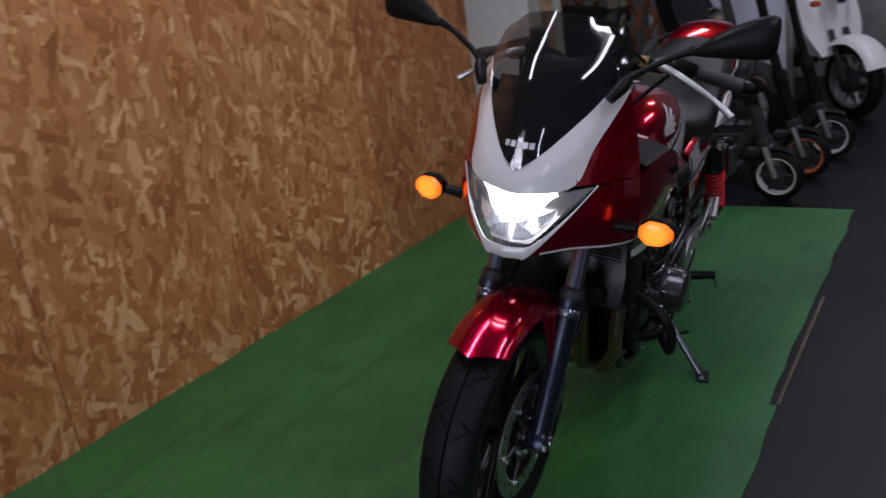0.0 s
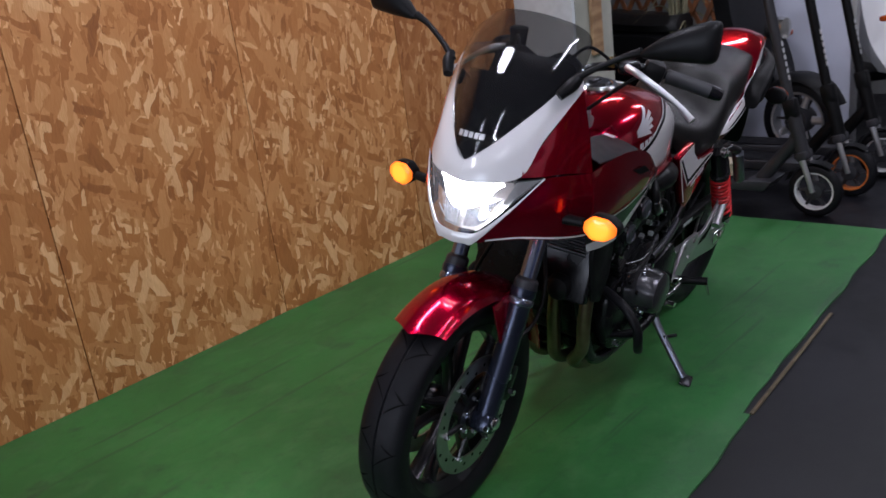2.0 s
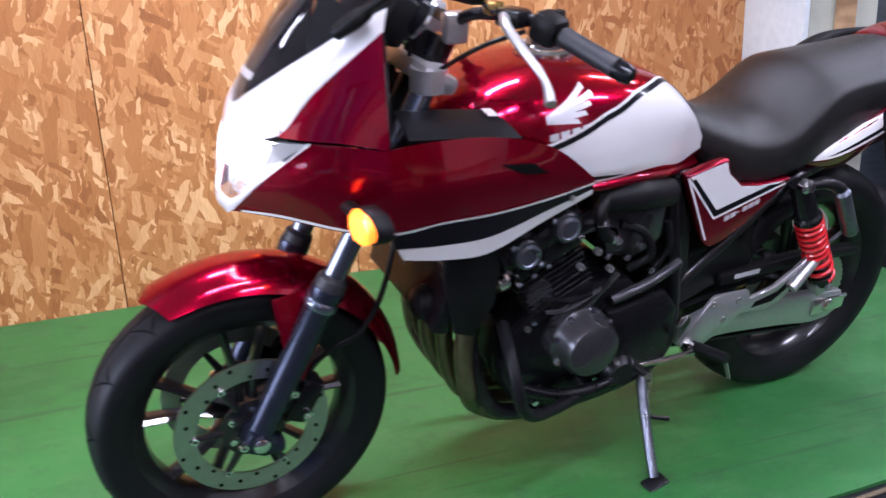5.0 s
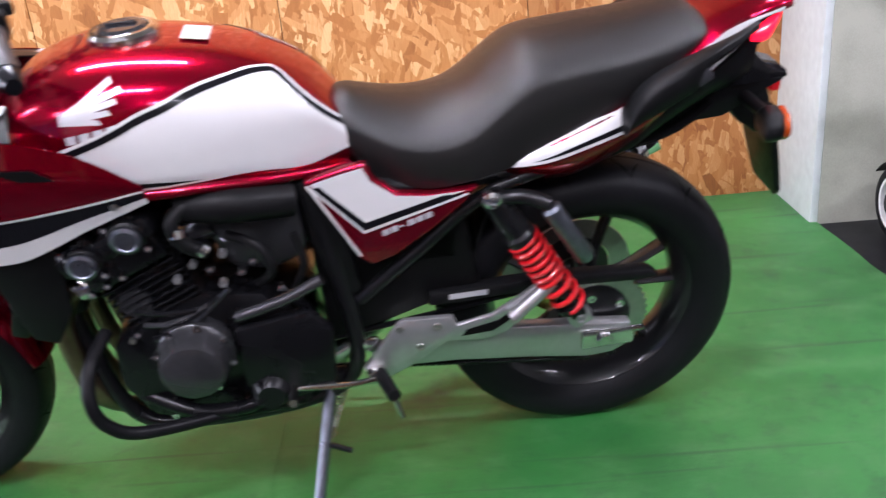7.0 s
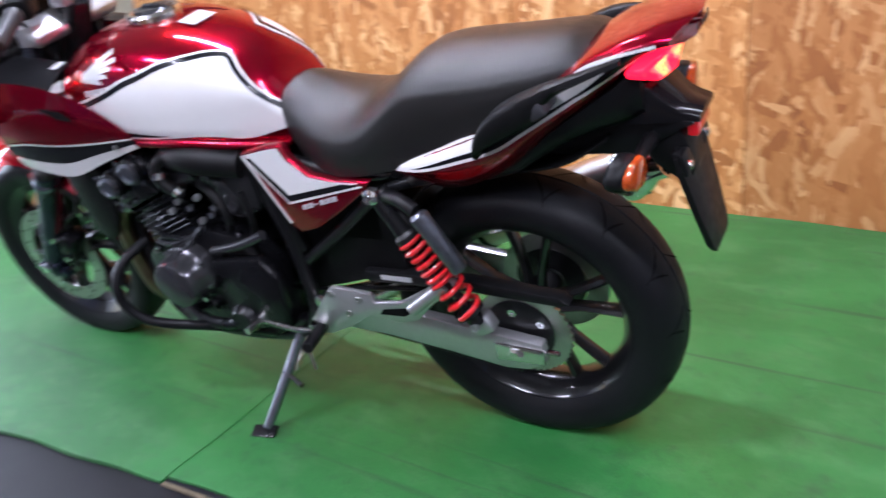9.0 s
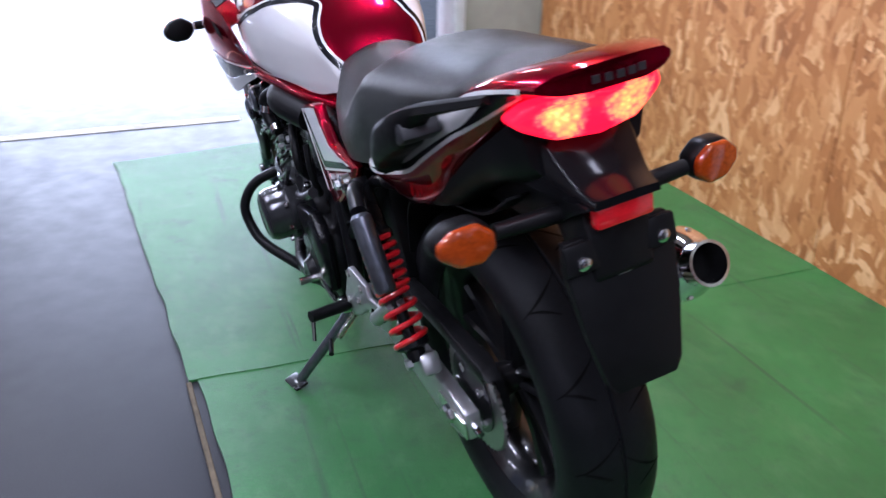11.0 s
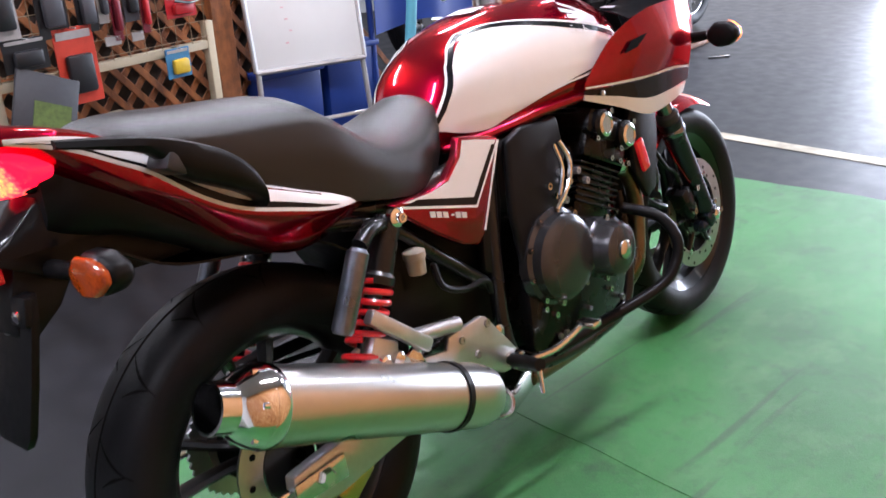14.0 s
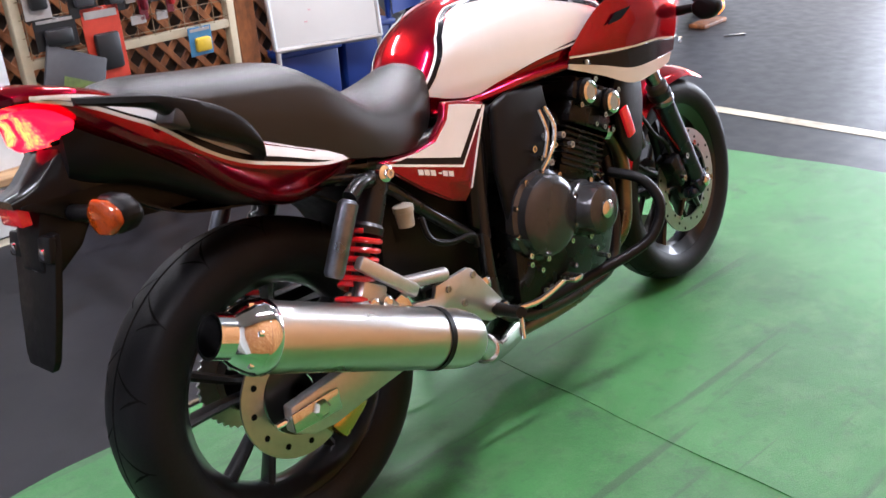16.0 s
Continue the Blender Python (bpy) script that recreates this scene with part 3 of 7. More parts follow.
def grooves(R, w, rim, c, count):
    """Slanted tread cuts as thin dark strips on the crown."""
    bm = bmesh.new()
    def crown(y):
        a = math.acos(max(-1, min(1, -2 * y / w)))
        return rim + 0.030 + (R - rim - 0.030) * math.sin(a) ** 0.62 + 0.0006
    for s in (1, -1):
        for k in range(count):
            a0 = 2 * math.pi * (k + (0.5 if s < 0 else 0)) / count
            long = k % 2 == 0
            y0, y1, sweep = (0.008, 0.44, 0.22) if long else (0.14, 0.40, -0.10)
            prev = None
            for i in range(7):
                f = i / 6
                y = s * w * (y0 + (y1 - y0) * f)
                a = a0 + sweep * f * (1 - 0.3 * f)
                da = 0.0024 / R * (1.2 - 0.8 * abs(2 * f - 1))
                r = crown(y)
                cur = [bm.verts.new((c[0] + r * math.cos(a + q), y, c[2] + r * math.sin(a + q))) for q in (-da, da)]
                if prev:
                    bm.faces.new((prev[0], prev[1], cur[1], cur[0]))
                prev = cur
    return bm


def disc_bm(c, r0, r1, th, holes=True):
    bm = lathe([(r0, -th / 2), (r1, -th / 2), (r1, th / 2), (r0, th / 2)], c, 72, closed=True)
    return bm


def wheel(name, c, R, w, rim, label):
    hub = lathe([(0.012, -0.075), (0.030, -0.075), (0.034, -0.05), (0.028, -0.02), (0.028, 0.02), (0.034, 0.05), (0.030, 0.075), (0.012, 0.075)], c, 32, closed=True)
    wh = part(name, hub, RIM, bike, label)
    rw = w * 0.36
    part("rim", lathe([(rim - 0.004, -rw), (rim + 0.004, -rw - 0.006), (rim + 0.004, -rw), (rim - 0.010, -rw + 0.010), (rim - 0.020, -rw * 0.4), (rim - 0.020, rw * 0.4),
                       (rim - 0.010, rw - 0.010), (rim + 0.004, rw), (rim + 0.004, rw + 0.006), (rim - 0.004, rw), (rim - 0.030, rw * 0.45), (rim - 0.034, 0), (rim - 0.030, -rw * 0.45)],
                      c, 72, closed=True), RIM, wh)
    part("tyre", lathe(tyre_profile(R, w, rim), c, 96, closed=True), RUBBER, wh, "black road tyre with slanted tread cuts")
    tagged(part("tread_cut", grooves(R, w, rim, c, 30), RECESS_DARK, wh, smooth=0), kind="stuff")
    for k in range(5):
        a = 2 * math.pi * k / 5 + 0.35
        for s in (-1, 1):
            a1, a2 = a + s * 0.20, a + s * 0.23
            p = [(c[0] + r * math.cos(q), 0, c[2] + r * math.sin(q)) for r, q in ((0.028, a1 * 0 + a + s * 0.45), (0.10, a1), (rim - 0.022, a2))]
            b = tube(p, [0.0115, 0.0085, 0.0105], 8, 7)
            bmesh.ops.scale(b, vec=(1, 2.0, 1), verts=b.verts)
            part("spoke", b, RIM, wh)
    return wh


RC, FC = (0.008, 0.0, 0.308), (1.41, 0.0, 0.288)
rear = wheel("rear_wheel", RC, 0.312, 0.160, 0.222, "black cast rear wheel with wide tyre")
front = wheel("front_wheel", FC, 0.290, 0.120, 0.222, "black cast front wheel with twin discs")
for s in (1, -1):
    part("brake_disc", disc_bm((FC[0], s * 0.066, FC[2]), 0.108, 0.148, 0.0045), DISC, front, "bare steel floating brake disc")
    part("disc_carrier", lathe([(0.036, -0.004), (0.062, -0.004), (0.062, 0.004), (0.036, 0.004)], (FC[0], s * 0.066, FC[2]), 40, closed=True), RIM, front)
    for k in range(6):
        a = 2 * math.pi * k / 6
        part("carrier_arm", tube([(FC[0] + r * math.cos(a), s * 0.066, FC[2] + r * math.sin(a)) for r in (0.055, 0.112)], [0.009, 0.006], 8), RIM, front)
    for k in range(6):
        for r, q in ((0.110, 0.0), (0.046, 0.5)):
            a = 2 * math.pi * (k + q) / 6
            part("disc_bolt", bolt_bm((FC[0] + r * math.cos(a), s * 0.068, FC[2] + r * math.sin(a)), 0.0075, 0.006, s), CHROME, front)
    holes = []
    for k in range(24):
        a = 2 * math.pi * k / 24
        r = 0.121 + 0.012 * (k % 3 - 0.5)
        holes.append(lathe([(0.0045, 0), (0.0045, s * 0.0006)], (FC[0] + r * math.cos(a), s * 0.0684, FC[2] + r * math.sin(a)), 8))
    tagged(part("disc_holes", join(*holes), RECESS_DARK, front, smooth=0), kind="stuff")
part("brake_disc", disc_bm((0, -0.085, RC[2]), 0.075, 0.120, 0.005), DISC, rear, "bare steel rear brake disc")
part("disc_carrier", lathe([(0.03, -0.088), (0.08, -0.088), (0.08, -0.081), (0.03, -0.081)], RC, 40, closed=True), RIM, rear)
for k in range(12):
    a = 2 * math.pi * k / 12
    part("disc_hole", lathe([(0.006, 0), (0.006, -0.0006)], (0.098 * math.cos(a), -0.088, RC[2] + 0.098 * math.sin(a)), 8), RECESS_DARK, rear, smooth=0)
# sprocket and chain
teeth = []
for k in range(84):
    a = 2 * math.pi * k / 84
    r = 0.104 if k % 2 else 0.098
    teeth.append((r * math.cos(a), RC[2] + r * math.sin(a)))
part("sprocket", prism(teeth, 0.088, 0.094), DISC, rear, "bright steel rear sprocket")
part("sprocket_hub", lathe([(0.02, 0.06), (0.072, 0.06), (0.074, 0.097), (0.030, 0.105)], RC, 40), RIM, rear)
for k in range(5):
    a = 2 * math.pi * k / 5
    part("sprocket_nut", bolt_bm((0.052 * math.cos(a), 0.098, RC[2] + 0.052 * math.sin(a)), 0.009, 0.008), CHROME, rear)

chain = part("drive_chain", tube([(0.55, 0.094, 0.330), (0.0, 0.094, RC[2] + 0.104)], 0.006, 6), FRAME, bike, "black drive chain")
link_me = finish(box((0, 0, 0), (0.013, 0.016, 0.011), 0.003, seg=1), "chain_link", FRAME, 0)
for a, b in (((0.55, 0.094, 0.262), (0.02, 0.094, RC[2] - 0.104)),):
    for k in range(44):
        ob = new("chain_link", link_me)
        ob.parent = chain
        p = Vector(a).lerp(Vector(b), k / 43)
        ob.matrix_basis = pose(p.x, p.y, p.z, 0, 15, 0)


# ---- motorcycle: forks, fender, brakes ----
def fork_at(t, y):
    """A point on the fork leg: 0 at the axle, 1 at the top yoke."""
    return (1.41 - 0.335 * t - 0.0, y, 0.288 + 0.672 * t)


for s in (1, -1):
    y = s * 0.098
    leg = part("fork_leg", turned([(0.020, 0), (0.026, 0.02), (0.027, 0.5), (0.0275, 0.93), (0.031, 0.95), (0.031, 1.0)], fork_at(-0.02, y), fork_at(0.43, y), 28), FORK, bike, "dark metallic lower fork leg")
    part("dust_seal", turned([(0.0285, 0), (0.0285, 0.7), (0.0225, 1)], fork_at(0.43, y), fork_at(0.465, y), 24), GREY_PLASTIC, leg)
    part("stanchion", turned([(0.0205, 0), (0.0205, 1)], fork_at(0.43, y), fork_at(1.0, y), 24), FORK_TUBE, leg, "dark blue-grey upper fork tube")
    part("axle_clamp", join(box((1.41, y, 0.283), (0.058, 0.052, 0.050), 0.012, (0, -26, 0)), box((1.385, y, 0.262), (0.05, 0.035, 0.03), 0.008)), FORK, leg)
    part("axle_nut", lathe([(0.015, 0), (0.015, s * 0.008), (0.010, s * 0.011)], (1.41, y + s * 0.026, 0.288), 24), CHROME, leg)
    for dx in (-0.022, 0.004):
        part("pinch_bolt", bolt_bm((1.438 + dx, y + s * 0.020, 0.288 + dx * 0.4), 0.008, 0.010, s), CHROME, leg)
    part("collar", turned([(0.029, 0), (0.0315, 0.2), (0.0315, 0.8), (0.029, 1)], fork_at(0.375, y), fork_at(0.40, y), 24), FORK_TUBE, leg)
    # caliper behind the leg
    cal = part("brake_caliper", join(box((1.318, s * 0.080, 0.345), (0.050, 0.062, 0.095), 0.014, (0, -28, 0)), box((1.345, s * 0.094, 0.355), (0.05, 0.02, 0.06), 0.006, (0, -28, 0))), ENGINE, bike, "black brake caliper")
    for dz in (-0.028, 0.028):
        part("caliper_bolt", bolt_bm((1.330 + dz * 0.4, s * 0.112, 0.350 + dz), 0.008, 0.008, s), CHROME, cal)
    part("brake_hose", tube([(1.312, s * 0.085, 0.39), (1.27, s * 0.095, 0.44), (1.215, s * 0.105, 0.47), (1.17, s * 0.10, 0.53), (1.13, s * 0.07, 0.62), (1.10, s * 0.04, 0.74)], 0.0055, 8, 24), BLACK_PLASTIC, bike)
part("axle", tube([(1.41, -0.1, 0.288), (1.41, 0.1, 0.288)], 0.010, 12), STEEL, front)
for t0, nm in ((0.66, "lower_yoke"), (0.975, "upper_yoke")):
    c = fork_at(t0, 0)
    part(nm, join(box((c[0] - 0.01, 0, c[2]), (0.075, 0.25, 0.034), 0.012, (0, -26, 0)), tube([(c[0], -0.098, c[2] - 0.02), (c[0], -0.098, c[2] + 0.02)], 0.032, 16), tube([(c[0], 0.098, c[2] - 0.02), (c[0], 0.098, c[2] + 0.02)], 0.032, 16)), FRAME if t0 < 0.9 else ALLOY, bike)


def fender_rows():
    rows = []
    for k in range(13):
        a = radians(64 + (172 - 64) * k / 12)
        f = math.sin(math.pi * k / 12)
        row = []
        for j in range(-6, 7):
            q = j / 6
            half = 0.070 + 0.006 * f
            drop = (1 - math.sqrt(max(0, 1 - 0.92 * q * q))) * (0.036 + 0.026 * f)
            r = 0.322 + 0.010 * f - drop
            tipx = 0.10 * (1 - abs(q)) * (1 - k / 2) if k < 2 else 0
            aa = a - tipx
            row.append((FC[0] + r * math.cos(aa), half * q ** 1 * (1.0 if abs(q) < 0.8 else 1.02), FC[2] + r * math.sin(aa)))
        rows.append(row)
    return rows


fender = part("front_fender", sheet(fender_rows(), 25, 37, 0.003), RED, bike, "glossy candy red front mudguard", 60)
for s in (1, -1):
    ear = prism([(1.365, 0.560), (1.285, 0.575), (1.255, 0.545), (1.275, 0.480), (1.322, 0.395), (1.350, 0.450)], 0.072, 0.078, 0.002)
    for v in ear.verts:
        v.co.y += 0.030 * max(0, (0.56 - v.co.z) / 0.16) * 1.0
    part("fender_stay", ear, RED, fender, flip=s < 0)
    part("fender_bolt", bolt_bm((1.315, s * 0.093, 0.505), 0.008, 0.006, s), CHROME, fender)

# ---- motorcycle: tank ----
TANK_X = [(0.425, 0.752, 0.080), (0.455, 0.790, 0.092), (0.500, 0.848, 0.112), (0.560, 0.894, 0.138), (0.640, 0.924, 0.162), (0.740, 0.942, 0.180), (0.840, 0.946, 0.184), (0.930, 0.928, 0.170), (1.000, 0.890, 0.143), (1.035, 0.850, 0.114)]


def ring_body(x, zt, hw, zm, zb, p=0.72, flat=0.0, n=16, low=0.94):
    """A cross-section: rounded above, upright below, closed underneath."""
    side = []
    for k in range(n + 1):
        a = math.pi / 2 * k / n
        side.append((hw * math.cos(a) ** p, zm + (zt - zm) * math.sin(a) ** (p + flat)))
    half = [(hw * low * 0.88, zb), (hw * low, zb + 0.012), (hw * 0.985, zb + (zm - zb) * 0.5)] + side
    pts = half + [(-y, z) for y, z in half[-2::-1]]
    return [(x, y, z) for y, z in pts]


def tank_bm():
    return loft([ring_body(x, zt, hw, min(0.800, zt - 0.03) - 0.0, 0.700 + 0.022 * min(1.0, max(0.0, (x - 0.56) / 0.16)) + max(0.0, x - 0.9) * 0.25) for x, zt, hw in TANK_X], 70)


from mathutils.bvhtree import BVHTree
tank_body = tank_bm()
TANK_BVH = BVHTree.FromBMesh(tank_body)
tank = part("fuel_tank", tank_body, RED, bike, "glossy candy red fuel tank with white side panels", 50)
P_TOP = {1: [(1.000, 0.790), (0.930, 0.814), (0.867, 0.835), (0.816, 0.853), (0.771, 0.871), (0.734, 0.881), (0.678, 0.897), (0.613, 0.901), (0.576, 0.895), (0.551, 0.883), (0.520, 0.854), (0.480, 0.812), (0.440, 0.766)],
         -1: [(0.987, 0.824), (0.950, 0.843), (0.881, 0.862), (0.809, 0.879), (0.704, 0.901), (0.636, 0.909), (0.590, 0.904), (0.565, 0.894), (0.540, 0.878), (0.517, 0.857), (0.500, 0.838), (0.463, 0.784), (0.446, 0.763)]}
P_BOT_L = [(1.000, 0.756), (0.930, 0.749), (0.892, 0.745), (0.825, 0.742), (0.759, 0.741), (0.695, 0.742), (0.638, 0.743), (0.590, 0.739), (0.545, 0.730), (0.515, 0.728), (0.483, 0.734), (0.460, 0.738), (0.440, 0.743)]
P_BOT_R = [(0.987, 0.790), (0.923, 0.782), (0.861, 0.775), (0.799, 0.770), (0.748, 0.767), (0.682, 0.758), (0.634, 0.747), (0.588, 0.736), (0.552, 0.725), (0.517, 0.725), (0.485, 0.732), (0.464, 0.739), (0.446, 0.744)]
for s in (1, -1):
    P_BOT = P_BOT_L if s > 0 else P_BOT_R
    part("side_panel", decal(P_BOT, offset_curve(P_TOP[s], 0.004), TANK_BVH, s, 72, 24), WHITE, tank, "white painted knee panel")
    part("panel_stripe", ribbon(P_TOP[s], 0.0040, 0.0155, TANK_BVH, s), BLACK_GLOSS, tank, "black stripe")
    part("pinstripe", ribbon(P_TOP[s], -0.001, 0.0042, TANK_BVH, s, off=0.0019), WHITE, tank, "thin white pinstripe")
    dz = 0.012 if s > 0 else 0.032
    wedge = [(0.97, 0.748 + dz), (0.90, 0.742 + dz), (0.83, 0.737 + dz), (0.76, 0.733 + dz), (0.70, 0.734 + dz * 0.8), (0.64, 0.738 + dz * 0.2)]
    part("panel_shade", decal(wedge, [(0.97, 0.790 + dz), (0.90, 0.764 + dz), (0.83, 0.750 + dz), (0.76, 0.741 + dz), (0.70, 0.737 + dz * 0.8), (0.64, 0.739 + dz * 0.2)], TANK_BVH, s, 32, 4, 0.0015), BLACK_GLOSS, tank, "black wedge below the white panel")
    part("pinstripe", ribbon(P_BOT, 0.0, -0.0040, TANK_BVH, s, off=0.0019), WHITE, tank, "thin white pinstripe")
    part("tank_lip", tube([(0.455, s * 0.087, 0.706), (0.510, s * 0.112, 0.710), (0.580, s * 0.140, 0.718), (0.660, s * 0.161, 0.728), (0.760, s * 0.175, 0.731), (0.860, s * 0.176, 0.733), (0.940, s * 0.160, 0.742), (1.000, s * 0.135, 0.756)], [0.007, 0.009, 0.010, 0.010, 0.010, 0.010, 0.009, 0.007], 14, 40), RED, tank)
    # winged emblem and maker's mark, as plain shapes
    for k, (tx, tz) in enumerate(((0.822, 0.862), (0.806, 0.875), (0.794, 0.889), (0.786, 0.903), (0.800, 0.915))):
        rz = 0.864 + 0.0028 * k
        lo = [(0.888, rz), (0.850, rz + (tz - rz) * 0.35), (tx, tz)]
        hi = [(0.887, rz + 0.0022), (0.848, rz + (tz - rz) * 0.35 + 0.0085), (tx + 0.004, tz + 0.0075)]
        part("emblem_feather", decal(lo, hi, TANK_BVH, s, 10, 3, 0.0015), LABEL, tank)
    for k in range(5):
        x0, z0 = 0.882 - 0.0215 * k, 0.834 + 0.0036 * k + (0.012 if s < 0 else 0)
        part("letter_bar", decal([(x0, z0), (x0 - 0.016, z0 + 0.003)], [(x0, z0 + 0.0125), (x0 - 0.016, z0 + 0.0155)], TANK_BVH, s, 4, 3, 0.0015), LABEL, tank)
cap = part("fuel_cap", lathe([(0.060, -0.02), (0.060, 0.004), (0.054, 0.010), (0.046, 0.010), (0.043, 0.006), (0.0, 0.008)], (0, 0, 0), 48, "z"), STEEL, tank, "round polished fuel cap")
cap.matrix_basis = pose(0.80, 0, 0.948, 0, 1.5, 0)
lid = part("cap_lid", join(lathe([(0.042, 0), (0.042, 0.006), (0.037, 0.010), (0.0, 0.012)], (0, 0, 0), 40, "z"), box((0, 0, 0.013), (0.05, 0.016, 0.006), 0.003)), COVER, tank)
lid.matrix_basis = pose(0.80, 0, 0.952, 0, 1.5, 0)
part("tank_label", sheet([[(0.705, 0.035, 0.9405), (0.66, 0.035, 0.9335)], [(0.705, -0.035, 0.9405), (0.66, -0.035, 0.9335)]], 4, 6), LABEL, tank, "pale warning label")

# ---- motorcycle: seat ----
SEAT = [(0.478, 0.798, 0.772, 0.060), (0.466, 0.812, 0.752, 0.080), (0.444, 0.815, 0.712, 0.097), (0.412, 0.804, 0.682, 0.114), (0.370, 0.791, 0.668, 0.134), (0.320, 0.785, 0.662, 0.147), (0.270, 0.791, 0.668, 0.154), (0.235, 0.808, 0.676, 0.156), (0.200, 0.834, 0.684, 0.156), (0.165, 0.861, 0.694, 0.154), (0.130, 0.880, 0.706, 0.150),
        (0.070, 0.889, 0.730, 0.145), (-0.030, 0.898, 0.772, 0.137), (-0.110, 0.907, 0.822, 0.124), (-0.150, 0.907, 0.842, 0.114), (-0.178, 0.896, 0.856, 0.100)]


def seat_ring(x, zt, zb, hw):
    """A domed top over a ridge, upright sides, tucked in below."""
    d = min(0.046, 0.5 * (zt - zb))
    half = [(hw * 0.80, zb), (hw * 0.96, zb + 0.004), (hw, zb + (zt - d - zb) * 0.5), (hw * 0.985, zt - d - 0.004), (hw * 0.955, zt - d + 0.005), (hw * 0.88, zt - d * 0.62), (hw * 0.66, zt - d * 0.34), (hw * 0.36, zt - d * 0.09), (0, zt)]
    return [(x, y, z) for y, z in half + [(-y, z) for y, z in half[-2::-1]]]


seat = part("seat", loft([seat_ring(*r) for r in SEAT], 60), VINYL, bike, "stepped black vinyl dual seat", 50)
# ---- motorcycle: side covers ----
COV = [(0.535, 0.712), (0.470, 0.729), (0.428, 0.736), (0.416, 0.704), (0.378, 0.672), (0.320, 0.664), (0.238, 0.668), (0.262, 0.640), (0.330, 0.588), (0.395, 0.546), (0.436, 0.532), (0.460, 0.552), (0.494, 0.625)]
for s in (1, -1):
    bm = prism(COV, 0.135, 0.158, 0.006, seg=3)
    cover = part("side_cover", bm, RED, bike, "glossy candy red side cover with white patch", flip=s < 0)
    patch = [(0.524, 0.708), (0.470, 0.722), (0.434, 0.729), (0.422, 0.702), (0.382, 0.669), (0.330, 0.662), (0.262, 0.664), (0.395, 0.630), (0.444, 0.616)]
    part("cover_patch", prism(patch, 0.1582, 0.1590), WHITE, cover, "white patch", 0, s < 0)
    part("patch_stripe", prism([(0.522, 0.700), (0.444, 0.608), (0.262, 0.658), (0.300, 0.660), (0.439, 0.623), (0.510, 0.703)], 0.1591, 0.1597), BLACK_GLOSS, cover, "black stripe", 0, s < 0)
    part("pinstripe", prism([(0.526, 0.700), (0.443, 0.602), (0.256, 0.656), (0.258, 0.660), (0.442, 0.607), (0.522, 0.702)], 0.1591, 0.1599), WHITE, cover, "thin white pinstripe", 0, s < 0)
    part("cover_edge", prism([(0.532, 0.706), (0.527, 0.707), (0.486, 0.625), (0.452, 0.556), (0.457, 0.556), (0.491, 0.625)], 0.1585, 0.1599), WHITE, cover, "thin white edge line", 0, s < 0)
    for k in range(6):
        x0, z0 = (0.412 - 0.0155 * k, 0.592 + 0.0050 * k)
        if k == 2:
            letter = [(x0, z0 + 0.004), (x0 - 0.008, z0 + 0.0065), (x0 - 0.008, z0 + 0.0095), (x0, z0 + 0.007)]
        else:
            letter = [(x0, z0), (x0 - 0.0125, z0 + 0.004), (x0 - 0.0125, z0 + 0.015), (x0, z0 + 0.011)]
        part("letter_bar", prism(letter, 0.1591, 0.1599), LABEL, cover, "", 0, s < 0)
    part("frame_cover", prism([(0.548, 0.700), (0.530, 0.705), (0.512, 0.66), (0.478, 0.58), (0.462, 0.47), (0.500, 0.44), (0.540, 0.58)], 0.118, 0.136, 0.005), BLACK_PLASTIC, bike, "black inner frame cover", flip=s < 0)

# ---- motorcycle: tail ----
# x, top, crease, lower edge, half width
TAIL_X = [(0.222, 0.704, 0.690, 0.664, 0.132), (0.150, 0.718, 0.692, 0.646, 0.153), (0.060, 0.750, 0.708, 0.642, 0.158), (-0.040, 0.794, 0.741, 0.690, 0.152), (-0.110, 0.842, 0.784, 0.752, 0.144), (-0.160, 0.872, 0.814, 0.790, 0.135), (-0.200, 0.892, 0.836, 0.815, 0.127),
          (-0.245, 0.907, 0.864, 0.846, 0.120), (-0.280, 0.916, 0.886, 0.874, 0.113), (-0.305, 0.921, 0.899, 0.893, 0.107), (-0.332, 0.923, 0.905, 0.900, 0.100), (-0.350, 0.922, 0.907, 0.902, 0.091)]


def tail_ring(x, zt, zl, zb, hw):
    d = zl - zb
    half = [(hw * 0.40, zb), (hw * 0.66, zb + d * 0.03), (hw * 0.78, zb + d * 0.18), (hw * 0.88, zb + d * 0.50), (hw * 0.965, zb + d * 0.86), (hw, zl + 0.002), (hw * 0.99, zl + (zt - zl) * 0.5), (hw * 0.94, zt - 0.005), (hw * 0.80, zt + 0.003), (hw * 0.4, zt + 0.010), (0, zt + 0.012)]
    wrap = 3.4 * max(0.0, (-0.16 - x) / 0.165)
    return [(x + wrap * y * y, y, z) for y, z in half + [(-y, z) for y, z in half[-2::-1]]]


tail_body = loft([tail_ring(*r) for r in TAIL_X], 44)
TAIL_BVH = BVHTree.FromBMesh(tail_body)
tail = part("tail_cowl", tail_body, RED, bike, "glossy candy red tail cowl with white stripes", 45)
